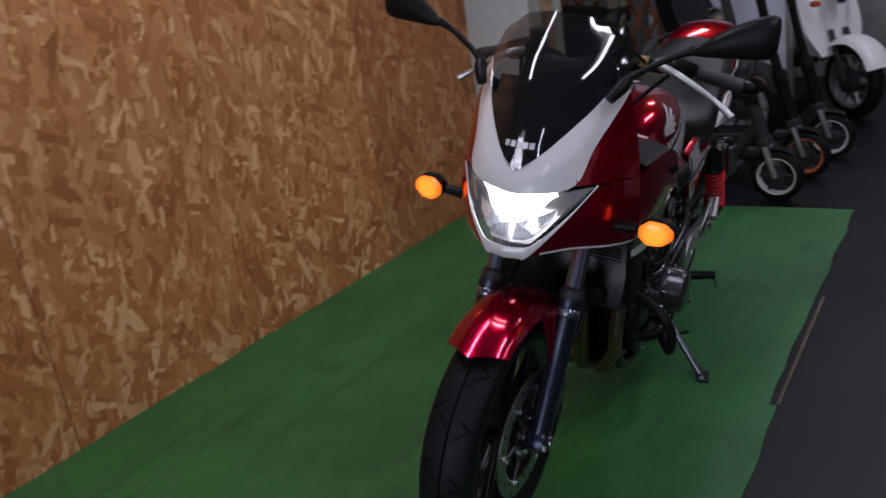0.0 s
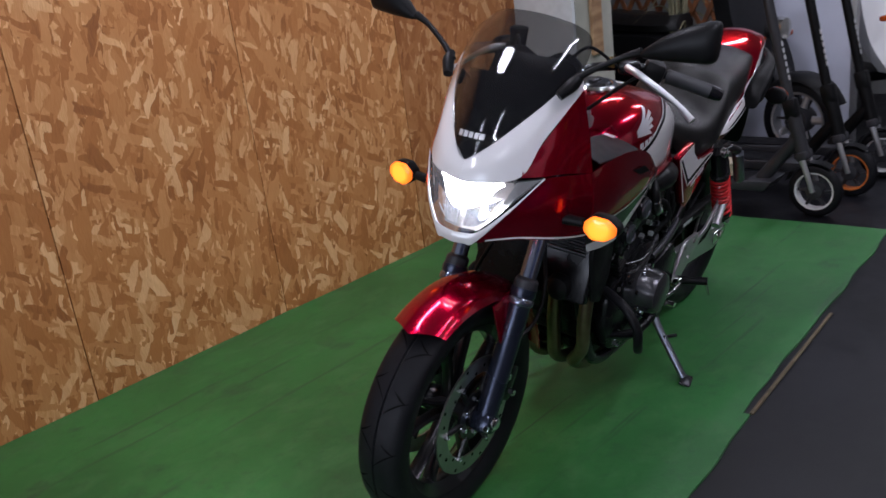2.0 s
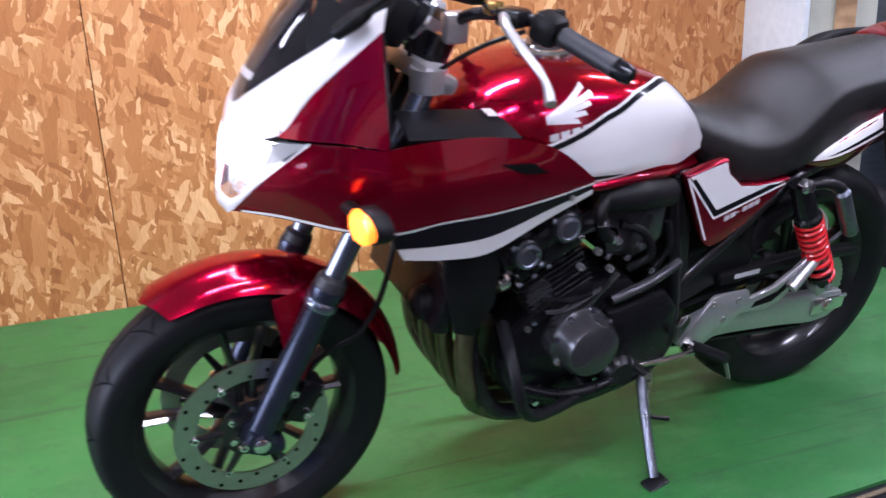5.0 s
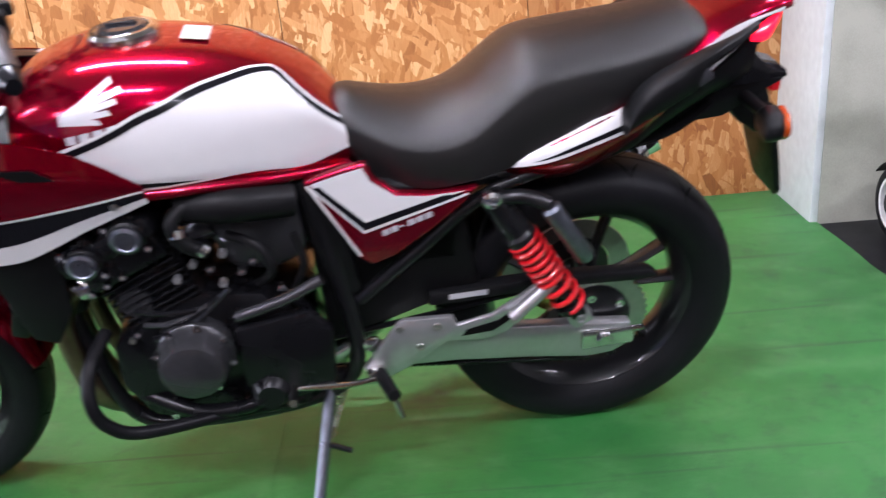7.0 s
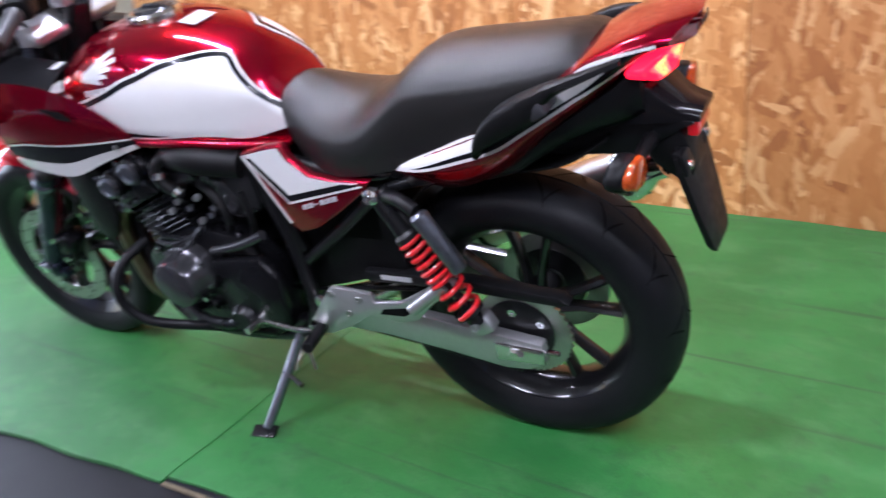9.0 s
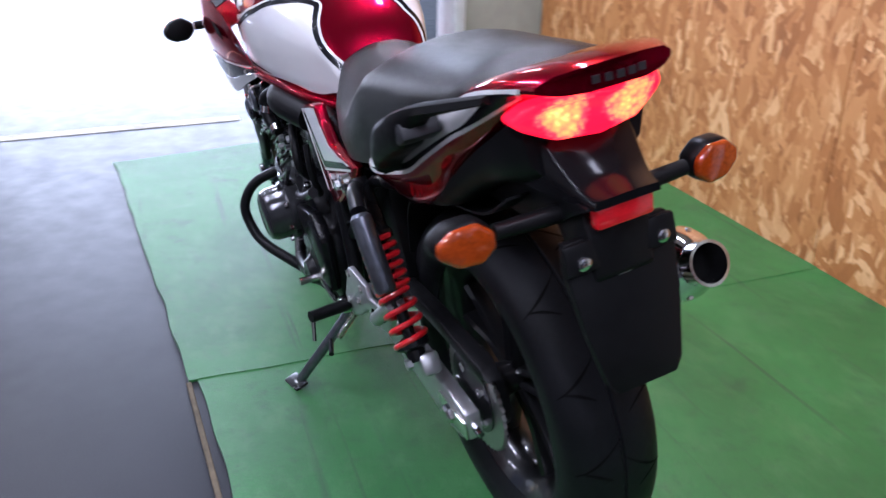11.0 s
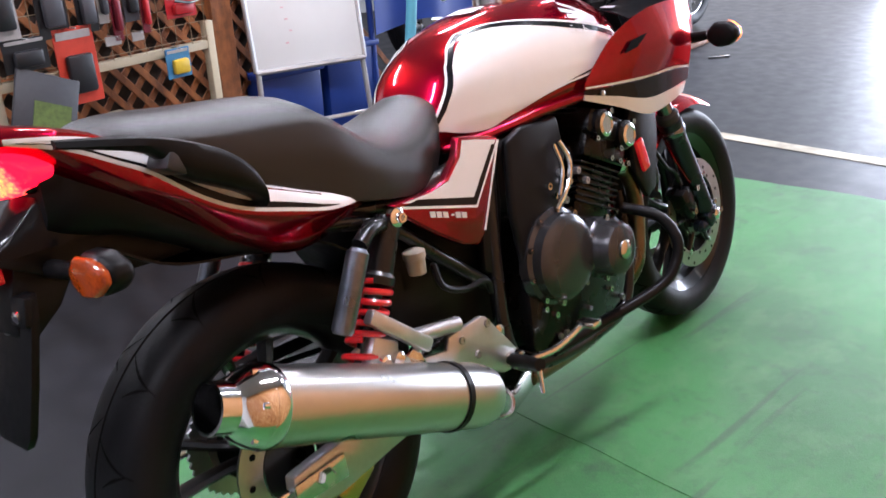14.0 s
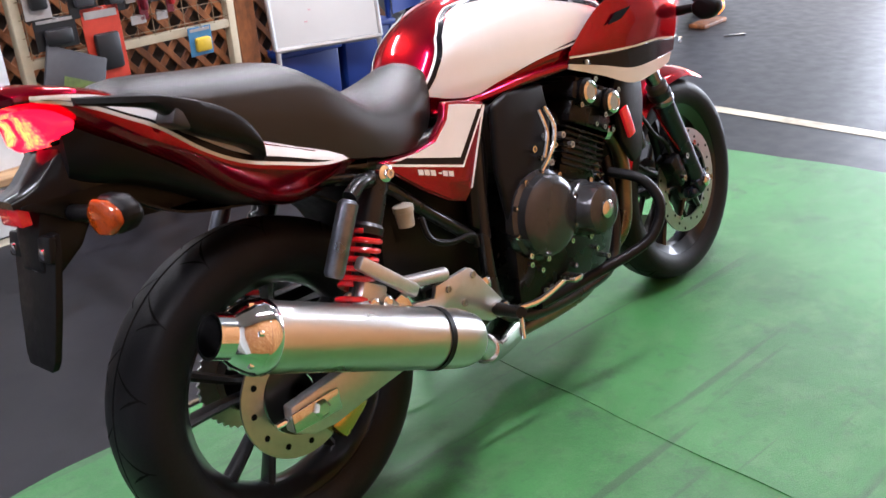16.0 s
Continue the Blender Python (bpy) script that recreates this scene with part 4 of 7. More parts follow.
# black lining that closes the cowl from below
under = []
for x, zl, w, b in ((0.040, 0.660, 0.108, 0.648), (-0.040, 0.698, 0.116, 0.674), (-0.080, 0.732, 0.116, 0.698), (-0.130, 0.772, 0.112, 0.728), (-0.180, 0.808, 0.108, 0.752), (-0.230, 0.842, 0.100, 0.768), (-0.268, 0.872, 0.086, 0.784)):
    half = [(w, zl), (w * 0.99, zl - (zl - b) * 0.35), (w * 0.90, zl - (zl - b) * 0.8), (w * 0.72, b), (0, b - 0.003)]
    under.append([(x, y, z) for y, z in half + [(-y, z) for y, z in half[-2::-1]]])
part("tail_lining", loft(under, 30), NOSE, bike, "black plastic lining under the tail", 45)
for s in (1, -1):
    up = [(0.190, 0.700), (0.158, 0.706), (0.069, 0.745), (-0.013, 0.776), (-0.060, 0.804), (-0.120, 0.842), (-0.168, 0.868), (-0.200, 0.886), (-0.245, 0.899), (-0.300, 0.909)]
    lo = [(0.200, 0.692), (0.120, 0.698), (0.040, 0.720), (-0.033, 0.744), (-0.090, 0.778), (-0.150, 0.815), (-0.195, 0.842), (-0.235, 0.866), (-0.268, 0.887), (-0.300, 0.906)]
    share = (0.5, 0.45, 0.42, 0.42, 0.36, 0.28, 0.25, 0.38, 0.85, 0.97)
    if s < 0:
        share = (0.5, 0.45, 0.42, 0.42, 0.42, 0.42, 0.40, 0.40, 0.48, 0.9)
        lo[5:] = [(-0.145, 0.826), (-0.185, 0.852), (-0.225, 0.876), (-0.262, 0.893), (-0.300, 0.906)]
    mid = [(b[0] + (a[0] - b[0]) * f, b[1] + (a[1] - b[1]) * f) for a, b, f in zip(up, lo, share)]
    part("tail_stripe", decal(mid, up, TAIL_BVH, s, 44, 5), WHITE, tail, "white tail stripe")
    part("tail_stripe", decal(lo, mid, TAIL_BVH, s, 44, 5), BLACK_GLOSS, tail, "black tail stripe")
    part("pinstripe", ribbon(lo, 0.0, -0.0055, TAIL_BVH, s, 44, 3), WHITE, tail, "thin white pinstripe")
    part("pinstripe", ribbon(up, 0.0015, -0.0035, TAIL_BVH, s, 44, 3), WHITE, tail, "thin white pinstripe")
    sections = []
    for x, z, yi, yo, th in ((-0.250, 0.899, 0.108, 0.126, 0.012), (-0.198, 0.890, 0.138, 0.164, 0.017), (-0.155, 0.880, 0.150, 0.186, 0.024), (-0.125, 0.869, 0.150, 0.196, 0.050), (-0.095, 0.856, 0.148, 0.200, 0.054), (-0.060, 0.837, 0.146, 0.202, 0.053), (-0.034, 0.814, 0.144, 0.201, 0.044), (-0.015, 0.784, 0.142, 0.197, 0.030), (-0.012, 0.762, 0.141, 0.191, 0.018)):
        e = min(0.006, 0.4 * th)
        sections.append([(x, s * y, z + dz) for y, dz in ((yi, -e), (yi + e, 0), (yo - 2 * e, 0), (yo - e * 0.6, -e * 0.5), (yo, -2 * e), (yo - 0.003, e - th), (yo - 0.010, -th), (yi + e, -th), (yi, e - th))])
    rail = part("grab_rail", loft(sections, 30), BLACK_PLASTIC, bike, "matt black passenger grab rail", 50)
    part("rail_mount", box((-0.132, s * 0.165, 0.840), (0.034, 0.056, 0.028), 0.006, (0, 30, 0)), GREY_PLASTIC, rail, "grey mounting block")
# lit tail lamp, set into the rear of the cowl
LAMP = [(0.000, 0.893), (0.070, 0.895), (0.086, 0.888), (0.105, 0.868), (0.094, 0.854), (0.056, 0.836), (0.000, 0.832), (-0.056, 0.836), (-0.094, 0.854), (-0.105, 0.868), (-0.086, 0.888), (-0.070, 0.895)]
lampb = prism([(y * 1.0, z) for y, z in LAMP], -0.338, -0.303, 0.007, plane="yz", seg=3)
for v in lampb.verts:
    v.co.x += 3.5 * v.co.y ** 2 + 0.018 + (v.co.z - 0.870) * -0.45
tl = part("tail_lamp", lampb, TAIL, bike, "lit red tail lamp with bright clusters")
part("lamp_surround", join(loft([[(x, h, b), (x, h, t - 0.006), (x, h * 0.92, t), (x, 0, t + 0.001), (x, -h * 0.92, t), (x, -h, t - 0.006), (x, -h, b)] for x, t, b, h in ((-0.180, 0.840, 0.764, 0.070), (-0.255, 0.836, 0.764, 0.066), (-0.292, 0.806, 0.763, 0.058), (-0.318, 0.784, 0.762, 0.052), (-0.350, 0.773, 0.762, 0.046))], 20), box((-0.258, 0, 0.866), (0.05, 0.15, 0.06), 0.01)), NOSE_GLOSS, tl, smooth=70)
for k in range(5):
    part("letter_bar", box((-0.3505 + 4.0 * (0.030 - 0.015 * k) ** 2, 0.030 - 0.015 * k, 0.9155), (0.002, 0.0095, 0.009)), DIM_LABEL, tail, "", 0)

# ---- motorcycle: rear fender, plate bracket, indicators ----
hugger = part("rear_fender", join(prism([(-0.10, 0.760), (-0.20, 0.770), (-0.318, 0.766), (-0.340, 0.764), (-0.342, 0.760), (-0.310, 0.744), (-0.235, 0.700), (-0.150, 0.694), (-0.06, 0.690)], -0.052, 0.052, 0.010)), NOSE, bike, "black rear mudguard")
plate = [(-0.074, 0.716), (0.074, 0.716), (0.080, 0.684), (0.070, 0.60), (0.056, 0.530), (0.044, 0.514), (-0.044, 0.514), (-0.056, 0.530), (-0.070, 0.60), (-0.080, 0.684)]
pb = prism(plate, -0.006, 0.006, 0.002, plane="yz")
for v in pb.verts:
    v.co.x += -0.318 - (0.70 - v.co.z) * 0.26
part("plate_bracket", pb, BLACK_PLASTIC, hugger, "bare black number plate bracket")
part("bracket_arm", prism([(-0.24, 0.720), (-0.315, 0.755), (-0.330, 0.715), (-0.338, 0.660), (-0.318, 0.645), (-0.27, 0.680)], -0.045, 0.045, 0.008), BLACK_PLASTIC, hugger)
for s in (1, -1):
    part("bracket_bolt", lathe([(0.009, 0), (0.009, -0.006), (0.005, -0.008)], (-0.331, s * 0.057, 0.691), 16, "x"), CHROME, hugger)
    part("bracket_tab", box((-0.327, s * 0.057, 0.696), (0.012, 0.046, 0.040), 0.005, (0, 14, 0)), BLACK_PLASTIC, hugger)
part("bracket_clip", box((-0.331, 0.0, 0.668), (0.006, 0.022, 0.020), 0.002, (0, 14, 0)), ALLOY, hugger)
part("reflector", box((-0.336, 0, 0.746), (0.018, 0.080, 0.028), 0.004), RED_LENS, hugger, "red rectangular reflector")


def indicator(x, s, y0, y1, z, lit, back):
    """A winker: a ribbed amber lens on a black bowl and a stalk."""
    stalk = part("indicator", tube([(x, s * y0, z - 0.004), (x, s * (y1 - 0.04), z)], [0.013, 0.011], 12), BLACK_PLASTIC, bike, "indicator on a black rubber stalk")
    d = -1 if back else 1
    shape = [(-0.036, 0.010), (-0.014, 0.029), (0.020, 0.026), (0.041, 0.009), (0.041, -0.010), (0.018, -0.027), (-0.014, -0.029), (-0.036, -0.012)]
    bowl = prism([(s * y * 1.04, z * 1.04) for y, z in shape], -0.024, 0.010, 0.010, plane="yz", seg=3)
    lens = prism([(s * y * 0.97, z * 0.97) for y, z in shape], 0.006, 0.021, 0.007, plane="yz", seg=3)
    for b, mm, nm, lab in ((bowl, BLACK_PLASTIC, "bowl", ""), (lens, lit, "lens", "amber indicator lens")):
        for v in b.verts:
            v.co.x = d * (v.co.x - 0.22 * max(0.0, s * v.co.y))
            v.co *= 0.98
        ob = part(nm, b, mm, stalk, lab)
        ob.matrix_basis = pose(x, s * y1, z)


for s in (1, -1):
    indicator(-0.272, s, 0.05, 0.180, 0.738, AMBER, True)

# ---- motorcycle: shocks, swingarm, footrests ----
def helix(a, b, r, wire, turns, n=150):
    a, b = Vector(a), Vector(b)
    d = (b - a).normalized()
    u = d.orthogonal().normalized()
    v = d.cross(u)
    return tube([a + (b - a) * (i / n) + r * (math.cos(2 * math.pi * turns * i / n) * u + math.sin(2 * math.pi * turns * i / n) * v) for i in range(n + 1)], wire, 8)


for s in (1, -1):
    A, B = Vector((0.220, s * 0.165, 0.655)), Vector((0.058, s * 0.165, 0.372))
    def along(t):
        return A.lerp(B, t)
    sh = part("rear_shock", turned([(0.021, 0.0), (0.024, 0.05), (0.026, 0.28), (0.031, 0.30), (0.031, 0.34), (0.016, 0.36), (0.011, 0.6), (0.011, 0.86), (0.030, 0.88), (0.030, 0.92), (0.018, 0.94), (0.016, 1.0)], A, B), FRAME, bike, "twin-tube rear shock with red spring")
    part("spring", helix(along(0.33), along(0.62), 0.0275, 0.0055, 5.6), SPRING, sh, "red painted coil spring")
    part("spring", helix(along(0.62), along(0.90), 0.0275, 0.0055, 3.4), SPRING, sh, "red painted coil spring")
    part("damper_rod", turned([(0.007, 0), (0.007, 1)], along(0.36), along(0.88), 12), CHROME, sh)
    res = part("reservoir", turned([(0.012, 0), (0.018, 0.05), (0.018, 0.95), (0.014, 1.0)], (0.122, s * 0.196, 0.636), (0.054, s * 0.196, 0.520), 24), STAND, sh, "grey metal gas reservoir")
    part("reservoir_bridge", tube([along(0.04), (0.165, s * 0.185, 0.655), (0.124, s * 0.196, 0.640)], 0.0135, 12, 8), FRAME, sh)
    part("shock_bolt", join(lathe([(0.016, 0), (0.016, s * 0.014), (0.010, s * 0.018)], (A.x, A.y + s * 0.010, A.z), 20), bolt_bm((A.x, A.y + s * 0.026, A.z), 0.009, 0.010, s)), CHROME, sh)
    part("lower_mount", join(box((0.055, s * 0.150, 0.362), (0.045, 0.035, 0.040), 0.008, (0, 30, 0)), bolt_bm((B.x, B.y + s * 0.012, B.z), 0.010, 0.010, s)), ALLOY, sh)
    SW = [(0.46, 0.325), (0.36, 0.352), (0.24, 0.346), (0.10, 0.332), (0.0, 0.322), (-0.055, 0.316), (-0.060, 0.268), (-0.02, 0.246), (0.03, 0.241), (0.15, 0.258), (0.30, 0.274), (0.46, 0.278)]
    arm = part("swingarm", prism(SW, 0.112, 0.140, 0.006), ALLOY, bike, "brushed silver alloy swingarm", flip=s < 0)
    part("axle_plate", join(prism([(0.045, 0.310), (-0.060, 0.306), (-0.060, 0.270), (0.045, 0.266)], 0.140, 0.146, 0.003), lathe([(0.017, 0.144), (0.017, 0.152), (0.012, 0.156)], (0, 0, 0.290), 6)), STEEL, arm, "axle adjuster plate and nut", flip=s < 0)
    part("adjuster", tube([(-0.05, s * 0.128, 0.292), (-0.085, s * 0.128, 0.292)], 0.006, 8), CHROME, arm)
    # footrest bracket
    HP = [(0.478, 0.306), (0.404, 0.404), (0.392, 0.410), (0.300, 0.406), (0.292, 0.384), (0.225, 0.398), (0.165, 0.436), (0.115, 0.474), (0.090, 0.470), (0.096, 0.446), (0.150, 0.405), (0.196, 0.356), (0.240, 0.342), (0.312, 0.350), (0.372, 0.308), (0.430, 0.278), (0.462, 0.276)]
    br = part("footrest_bracket", prism(HP, 0.158, 0.170, 0.003), ALLOY, bike, "cast silver alloy footrest bracket", flip=s < 0)
    part("bracket_slot", prism([(0.275, 0.372), (0.215, 0.385), (0.170, 0.416), (0.190, 0.384), (0.225, 0.362), (0.285, 0.358)], 0.1702, 0.1708), RECESS_DARK, br, "", 0, s < 0)
    for bx, bz in ((0.402, 0.392), (0.330, 0.388), (0.365, 0.345)):
        part("bracket_bolt", bolt_bm((bx, s * 0.170, bz), 0.008, 0.004, s), DISC, br)
    peg = part("footrest", tube([(0.452, s * 0.168, 0.296), (0.446, s * 0.185, 0.300), (0.425, s * 0.262, 0.312)], [0.012, 0.014, 0.0125], 12, 8), BLACK_PLASTIC if s > 0 else BLACK_PLASTIC, br, "rubber covered rider footrest")
    part("footrest_hinge", box((0.455, s * 0.176, 0.297), (0.034, 0.030, 0.030), 0.006), STEEL, br)
    part("feeler", tube([(0.426, s * 0.258, 0.305), (0.414, s * 0.268, 0.262)], [0.005, 0.004], 8), STEEL, br)
    part("passenger_footrest", tube([(0.112, s * 0.176, 0.462), (0.190, s * 0.186, 0.398)], [0.012, 0.014], 12), ALLOY, br, "folded passenger footrest")
    part("pivot_cap", lathe([(0.018, 0), (0.018, s * 0.006), (0.012, s * 0.009)], (0.455, s * 0.142, 0.345), 20), STEEL, bike)
part("chain_guard", prism([(0.34, 0.424), (0.10, 0.432), (-0.095, 0.420), (-0.115, 0.404), (-0.08, 0.398), (0.10, 0.404), (0.34, 0.396)], 0.085, 0.118, 0.006), BLACK_PLASTIC, bike, "black plastic chain guard")
part("guard_label", prism([(0.300, 0.420), (0.225, 0.422), (0.225, 0.410), (0.300, 0.408)], 0.1182, 0.1186), LABEL, bike, "pale caution label", 0)
part("gear_lever", join(tube([(0.610, 0.185, 0.295), (0.52, 0.190, 0.290), (0.455, 0.190, 0.296)], 0.006, 8, 8), tube([(0.612, 0.185, 0.296), (0.612, 0.235, 0.300)], 0.009, 10)), STEEL, bike, "steel gear change lever")
part("brake_pedal", join(tube([(0.455, -0.185, 0.29), (0.55, -0.200, 0.278), (0.63, -0.215, 0.300)], 0.007, 8, 10), box((0.635, -0.228, 0.303), (0.030, 0.045, 0.014), 0.005)), STEEL, bike, "steel rear brake pedal")
# gold colour imitates the strand board reflected in the caliper
part("rear_caliper", join(box((0.075, -0.100, 0.235), (0.085, 0.050, 0.050), 0.012, (0, -35, 0))), GOLD, bike, "rear brake caliper coloured gold for the wall's reflection")
part("brake_bottle", join(lathe([(0.016, 0), (0.018, 0.028), (0.020, 0.029), (0.020, 0.040), (0.015, 0.043)], (0.275, -0.150, 0.535), 24, "z")), material("milky_plastic", (0.34, 0.31, 0.26), 0.4), bike, "milky brake fluid bottle")
part("brake_hose", tube([(0.30, -0.165, 0.545), (0.31, -0.17, 0.50), (0.36, -0.17, 0.475), (0.42, -0.17, 0.470), (0.435, -0.165, 0.44)], 0.006, 8, 20), BLACK_PLASTIC, bike)

# ---- motorcycle: side stand ----
stand = part("side_stand", tube([(0.545, 0.130, 0.250), (0.565, 0.180, 0.185), (0.598, 0.292, 0.064)], [0.013, 0.012, 0.011], 14, 10), STAND, bike, "worn bare steel side stand, folded out")
part("stand_foot", box((0.602, 0.302, 0.060), (0.060, 0.034, 0.008), 0.003, (-10, 0, 12)), FRAME, stand)
part("stand_tang", tube([(0.570, 0.205, 0.160), (0.520, 0.222, 0.150)], 0.006, 8), FRAME, stand)
part("stand_spring", helix((0.525, 0.140, 0.235), (0.560, 0.190, 0.160), 0.007, 0.0016, 14, 160), STEEL, stand)
part("stand_bracket", box((0.540, 0.125, 0.258), (0.06, 0.03, 0.04), 0.008), FRAME, stand)

# ---- motorcycle: engine ----
case = part("crankcase", prism([(0.545, 0.265), (0.560, 0.420), (0.640, 0.505), (0.745, 0.520), (0.850, 0.500), (0.925, 0.420), (0.930, 0.330), (0.890, 0.250), (0.790, 0.215), (0.620, 0.215)], -0.155, 0.165, 0.018), ENGINE, bike, "black painted four cylinder engine case")
part("sump", prism([(0.64, 0.225), (0.86, 0.225), (0.82, 0.165), (0.68, 0.165)], -0.09, 0.09, 0.012), ENGINE, bike)
CA = Vector((0.423, 0, 0.906))
C0 = Vector((0.795, 0, 0.470))
cyl = box((0, 0, 0), (0.135, 0.315, 0.12), 0.012)
bmesh.ops.transform(cyl, matrix=Matrix.Translation(C0 + CA * 0.055) @ pose(0, 0, 0, 0, 25, 0), verts=cyl.verts)
cylo = part("cylinder_block", cyl, ENGINE, bike, "black finned cylinder block")
for k in range(7):
    f = box((0, 0, 0), (0.150, 0.334, 0.0045), 0.001, seg=1)
    bmesh.ops.transform(f, matrix=Matrix.Translation(C0 + CA * (0.030 + 0.0135 * k)) @ pose(0, 0, 0, 0, 25, 0), verts=f.verts)
    part("cooling_fin", f, ENGINE, cylo, "", 0)
headb = join(box((0, 0, 0.0), (0.160, 0.350, 0.06), 0.012), box((0, 0, 0.040), (0.185, 0.372, 0.045), 0.014), box((0.045, 0, 0.060), (0.07, 0.36, 0.03), 0.014), box((-0.045, 0, 0.060), (0.07, 0.36, 0.03), 0.014))
bmesh.ops.transform(headb, matrix=Matrix.Translation(C0 + CA * 0.150) @ pose(0, 0, 0, 0, 25, 0), verts=headb.verts)
head = part("cylinder_head", headb, ENGINE, bike, "black cylinder head with twin cam cover")
for s in (1, -1):
    for cx, cz in ((0.833, 0.664), (0.915, 0.622)):
        part("cam_boss", lathe([(0.031, s * 0.150), (0.031, s * 0.192), (0.027, s * 0.196)], (cx, 0, cz), 28), ENGINE, head)
        # left plugs take darker steel: that side's duller light put into the colour
        part("cam_plug", lathe([(0.025, s * 0.194), (0.025, s * 0.200), (0.019, s * 0.203), (0.017, s * 0.2005), (0.0, s * 0.2005)], (cx, 0, cz), 28), STEEL if s < 0 else STAND, head, "round metal cam end plug")
        for da in (35, 215):
            a = radians(da)
            part("head_bolt", bolt_bm((cx + 0.038 * math.cos(a), s * 0.188, cz + 0.038 * math.sin(a)), 0.0065, 0.008, s), CHROME, head)
    for k in range(3):
        part("head_bolt", bolt_bm((0.86 + 0.03 * k, s * 0.178, 0.585 - 0.014 * k), 0.006, 0.008, s), CHROME, head)


def dome(c, r, y0, y1, side, name, label, mat, bolts=8, ring=1.12):
    h = y1 - y0
    body = lathe([(r * ring, side * y0), (r * ring, side * (y0 + h * 0.35)), (r * 1.02, side * (y0 + h * 0.45)), (r, side * (y0 + h * 0.78)), (r * 0.90, side * (y0 + h * 0.94)), (r * 0.72, side * y1), (0.0, side * (y1 + 0.001))], c, 48)
    ob = part(name, body, mat, case, label)
    for k in range(bolts):
        a = 2 * math.pi * (k + 0.3) / bolts
        part("cover_bolt", bolt_bm((c[0] + r * ring * 0.98 * math.cos(a), side * (y0 + h * 0.42), c[2] + r * ring * 0.98 * math.sin(a)), 0.0065, 0.007, side), CHROME, ob)
    return ob


dome((0.772, 0, 0.408), 0.062, 0.165, 0.252, 1, "alternator_cover", "satin black round generator cover", COVER)
dome((0.640, 0, 0.440), 0.088, 0.150, 0.210, -1, "clutch_cover", "satin black clutch cover", COVER, 10)
pc = dome((0.770, 0, 0.415), 0.058, 0.165, 0.245, -1, "pulse_cover", "satin black ignition cover", COVER, 6)
part("cover_cap", lathe([(0.020, -0.246), (0.020, -0.250), (0.014, -0.253), (0.0, -0.253)], (0.770, 0, 0.415), 24), STEEL, pc)
part("sprocket_cover", prism([(0.700, 0.445), (0.560, 0.470), (0.520, 0.420), (0.530, 0.290), (0.640, 0.262), (0.700, 0.300)], 0.160, 0.188, 0.010), ENGINE, bike, "black drive sprocket cover")
part("starter_cover", join(turned([(0.034, 0), (0.034, 0.9), (0.028, 1)], (0.86, 0.05, 0.515), (0.86, 0.165, 0.515))), COVER, bike)
part("case_rib", tube([(0.690, 0.174, 0.468), (0.60, 0.180, 0.497), (0.530, 0.176, 0.528)], 0.011, 12, 10), COVER, bike)
part("side_reflector", box((0.985, -0.182, 0.560), (0.030, 0.010, 0.075), 0.004, (0, -18, 0)), RED_LENS, bike, "red side reflector by the radiator")
for k in range(4):
    part("oil_line", tube([(0.86 - 0.01 * k, 0.172 + 0.004 * k, 0.505 - 0.03 * k), (0.80, 0.186, 0.500 - 0.02 * k), (0.735 - 0.015 * k, 0.183, 0.500 + 0.012 * k)], 0.0055, 8, 12), COVER if k % 2 else ENGINE, case)
for k, (bx, bz) in enumerate(((0.690, 0.600), (0.715, 0.575), (0.742, 0.590), (0.664, 0.560), (0.775, 0.560), (0.640, 0.585), (0.700, 0.540), (0.600, 0.520))):
    for sd in (1, -1):
        part("carburettor_screw", bolt_bm((bx, sd * (0.160 + 0.004 * (k % 3)), bz), 0.0075, 0.012, sd), CHROME if k % 2 else ALLOY, bike)
part("throttle_link", tube([(0.690, -0.178, 0.665), (0.705, -0.186, 0.620), (0.690, -0.186, 0.575), (0.650, -0.180, 0.535)], 0.0055, 8, 16), STEEL, bike, "bright throttle cable bracket")
part("throttle_link", tube([(0.680, -0.172, 0.660), (0.684, -0.182, 0.610), (0.665, -0.180, 0.560)], 0.005, 8, 14), STEEL, bike)
part("water_pump", join(turned([(0.040, 0), (0.040, 0.6), (0.026, 1)], (0.655, 0.155, 0.295), (0.655, 0.205, 0.295)), tube([(0.655, 0.19, 0.30), (0.70, 0.195, 0.275), (0.80, 0.185, 0.27), (0.90, 0.15, 0.30)], 0.014, 12, 14)), ENGINE, bike)
rng = random.Random(4)
for k in range(26):
    s = 1 if k % 2 else -1
    part("case_bolt", bolt_bm((rng.uniform(0.57, 0.91), s * (0.166 if s > 0 else 0.156), rng.uniform(0.24, 0.49)), 0.0065, 0.007, s), CHROME if k % 3 else DISC, case)
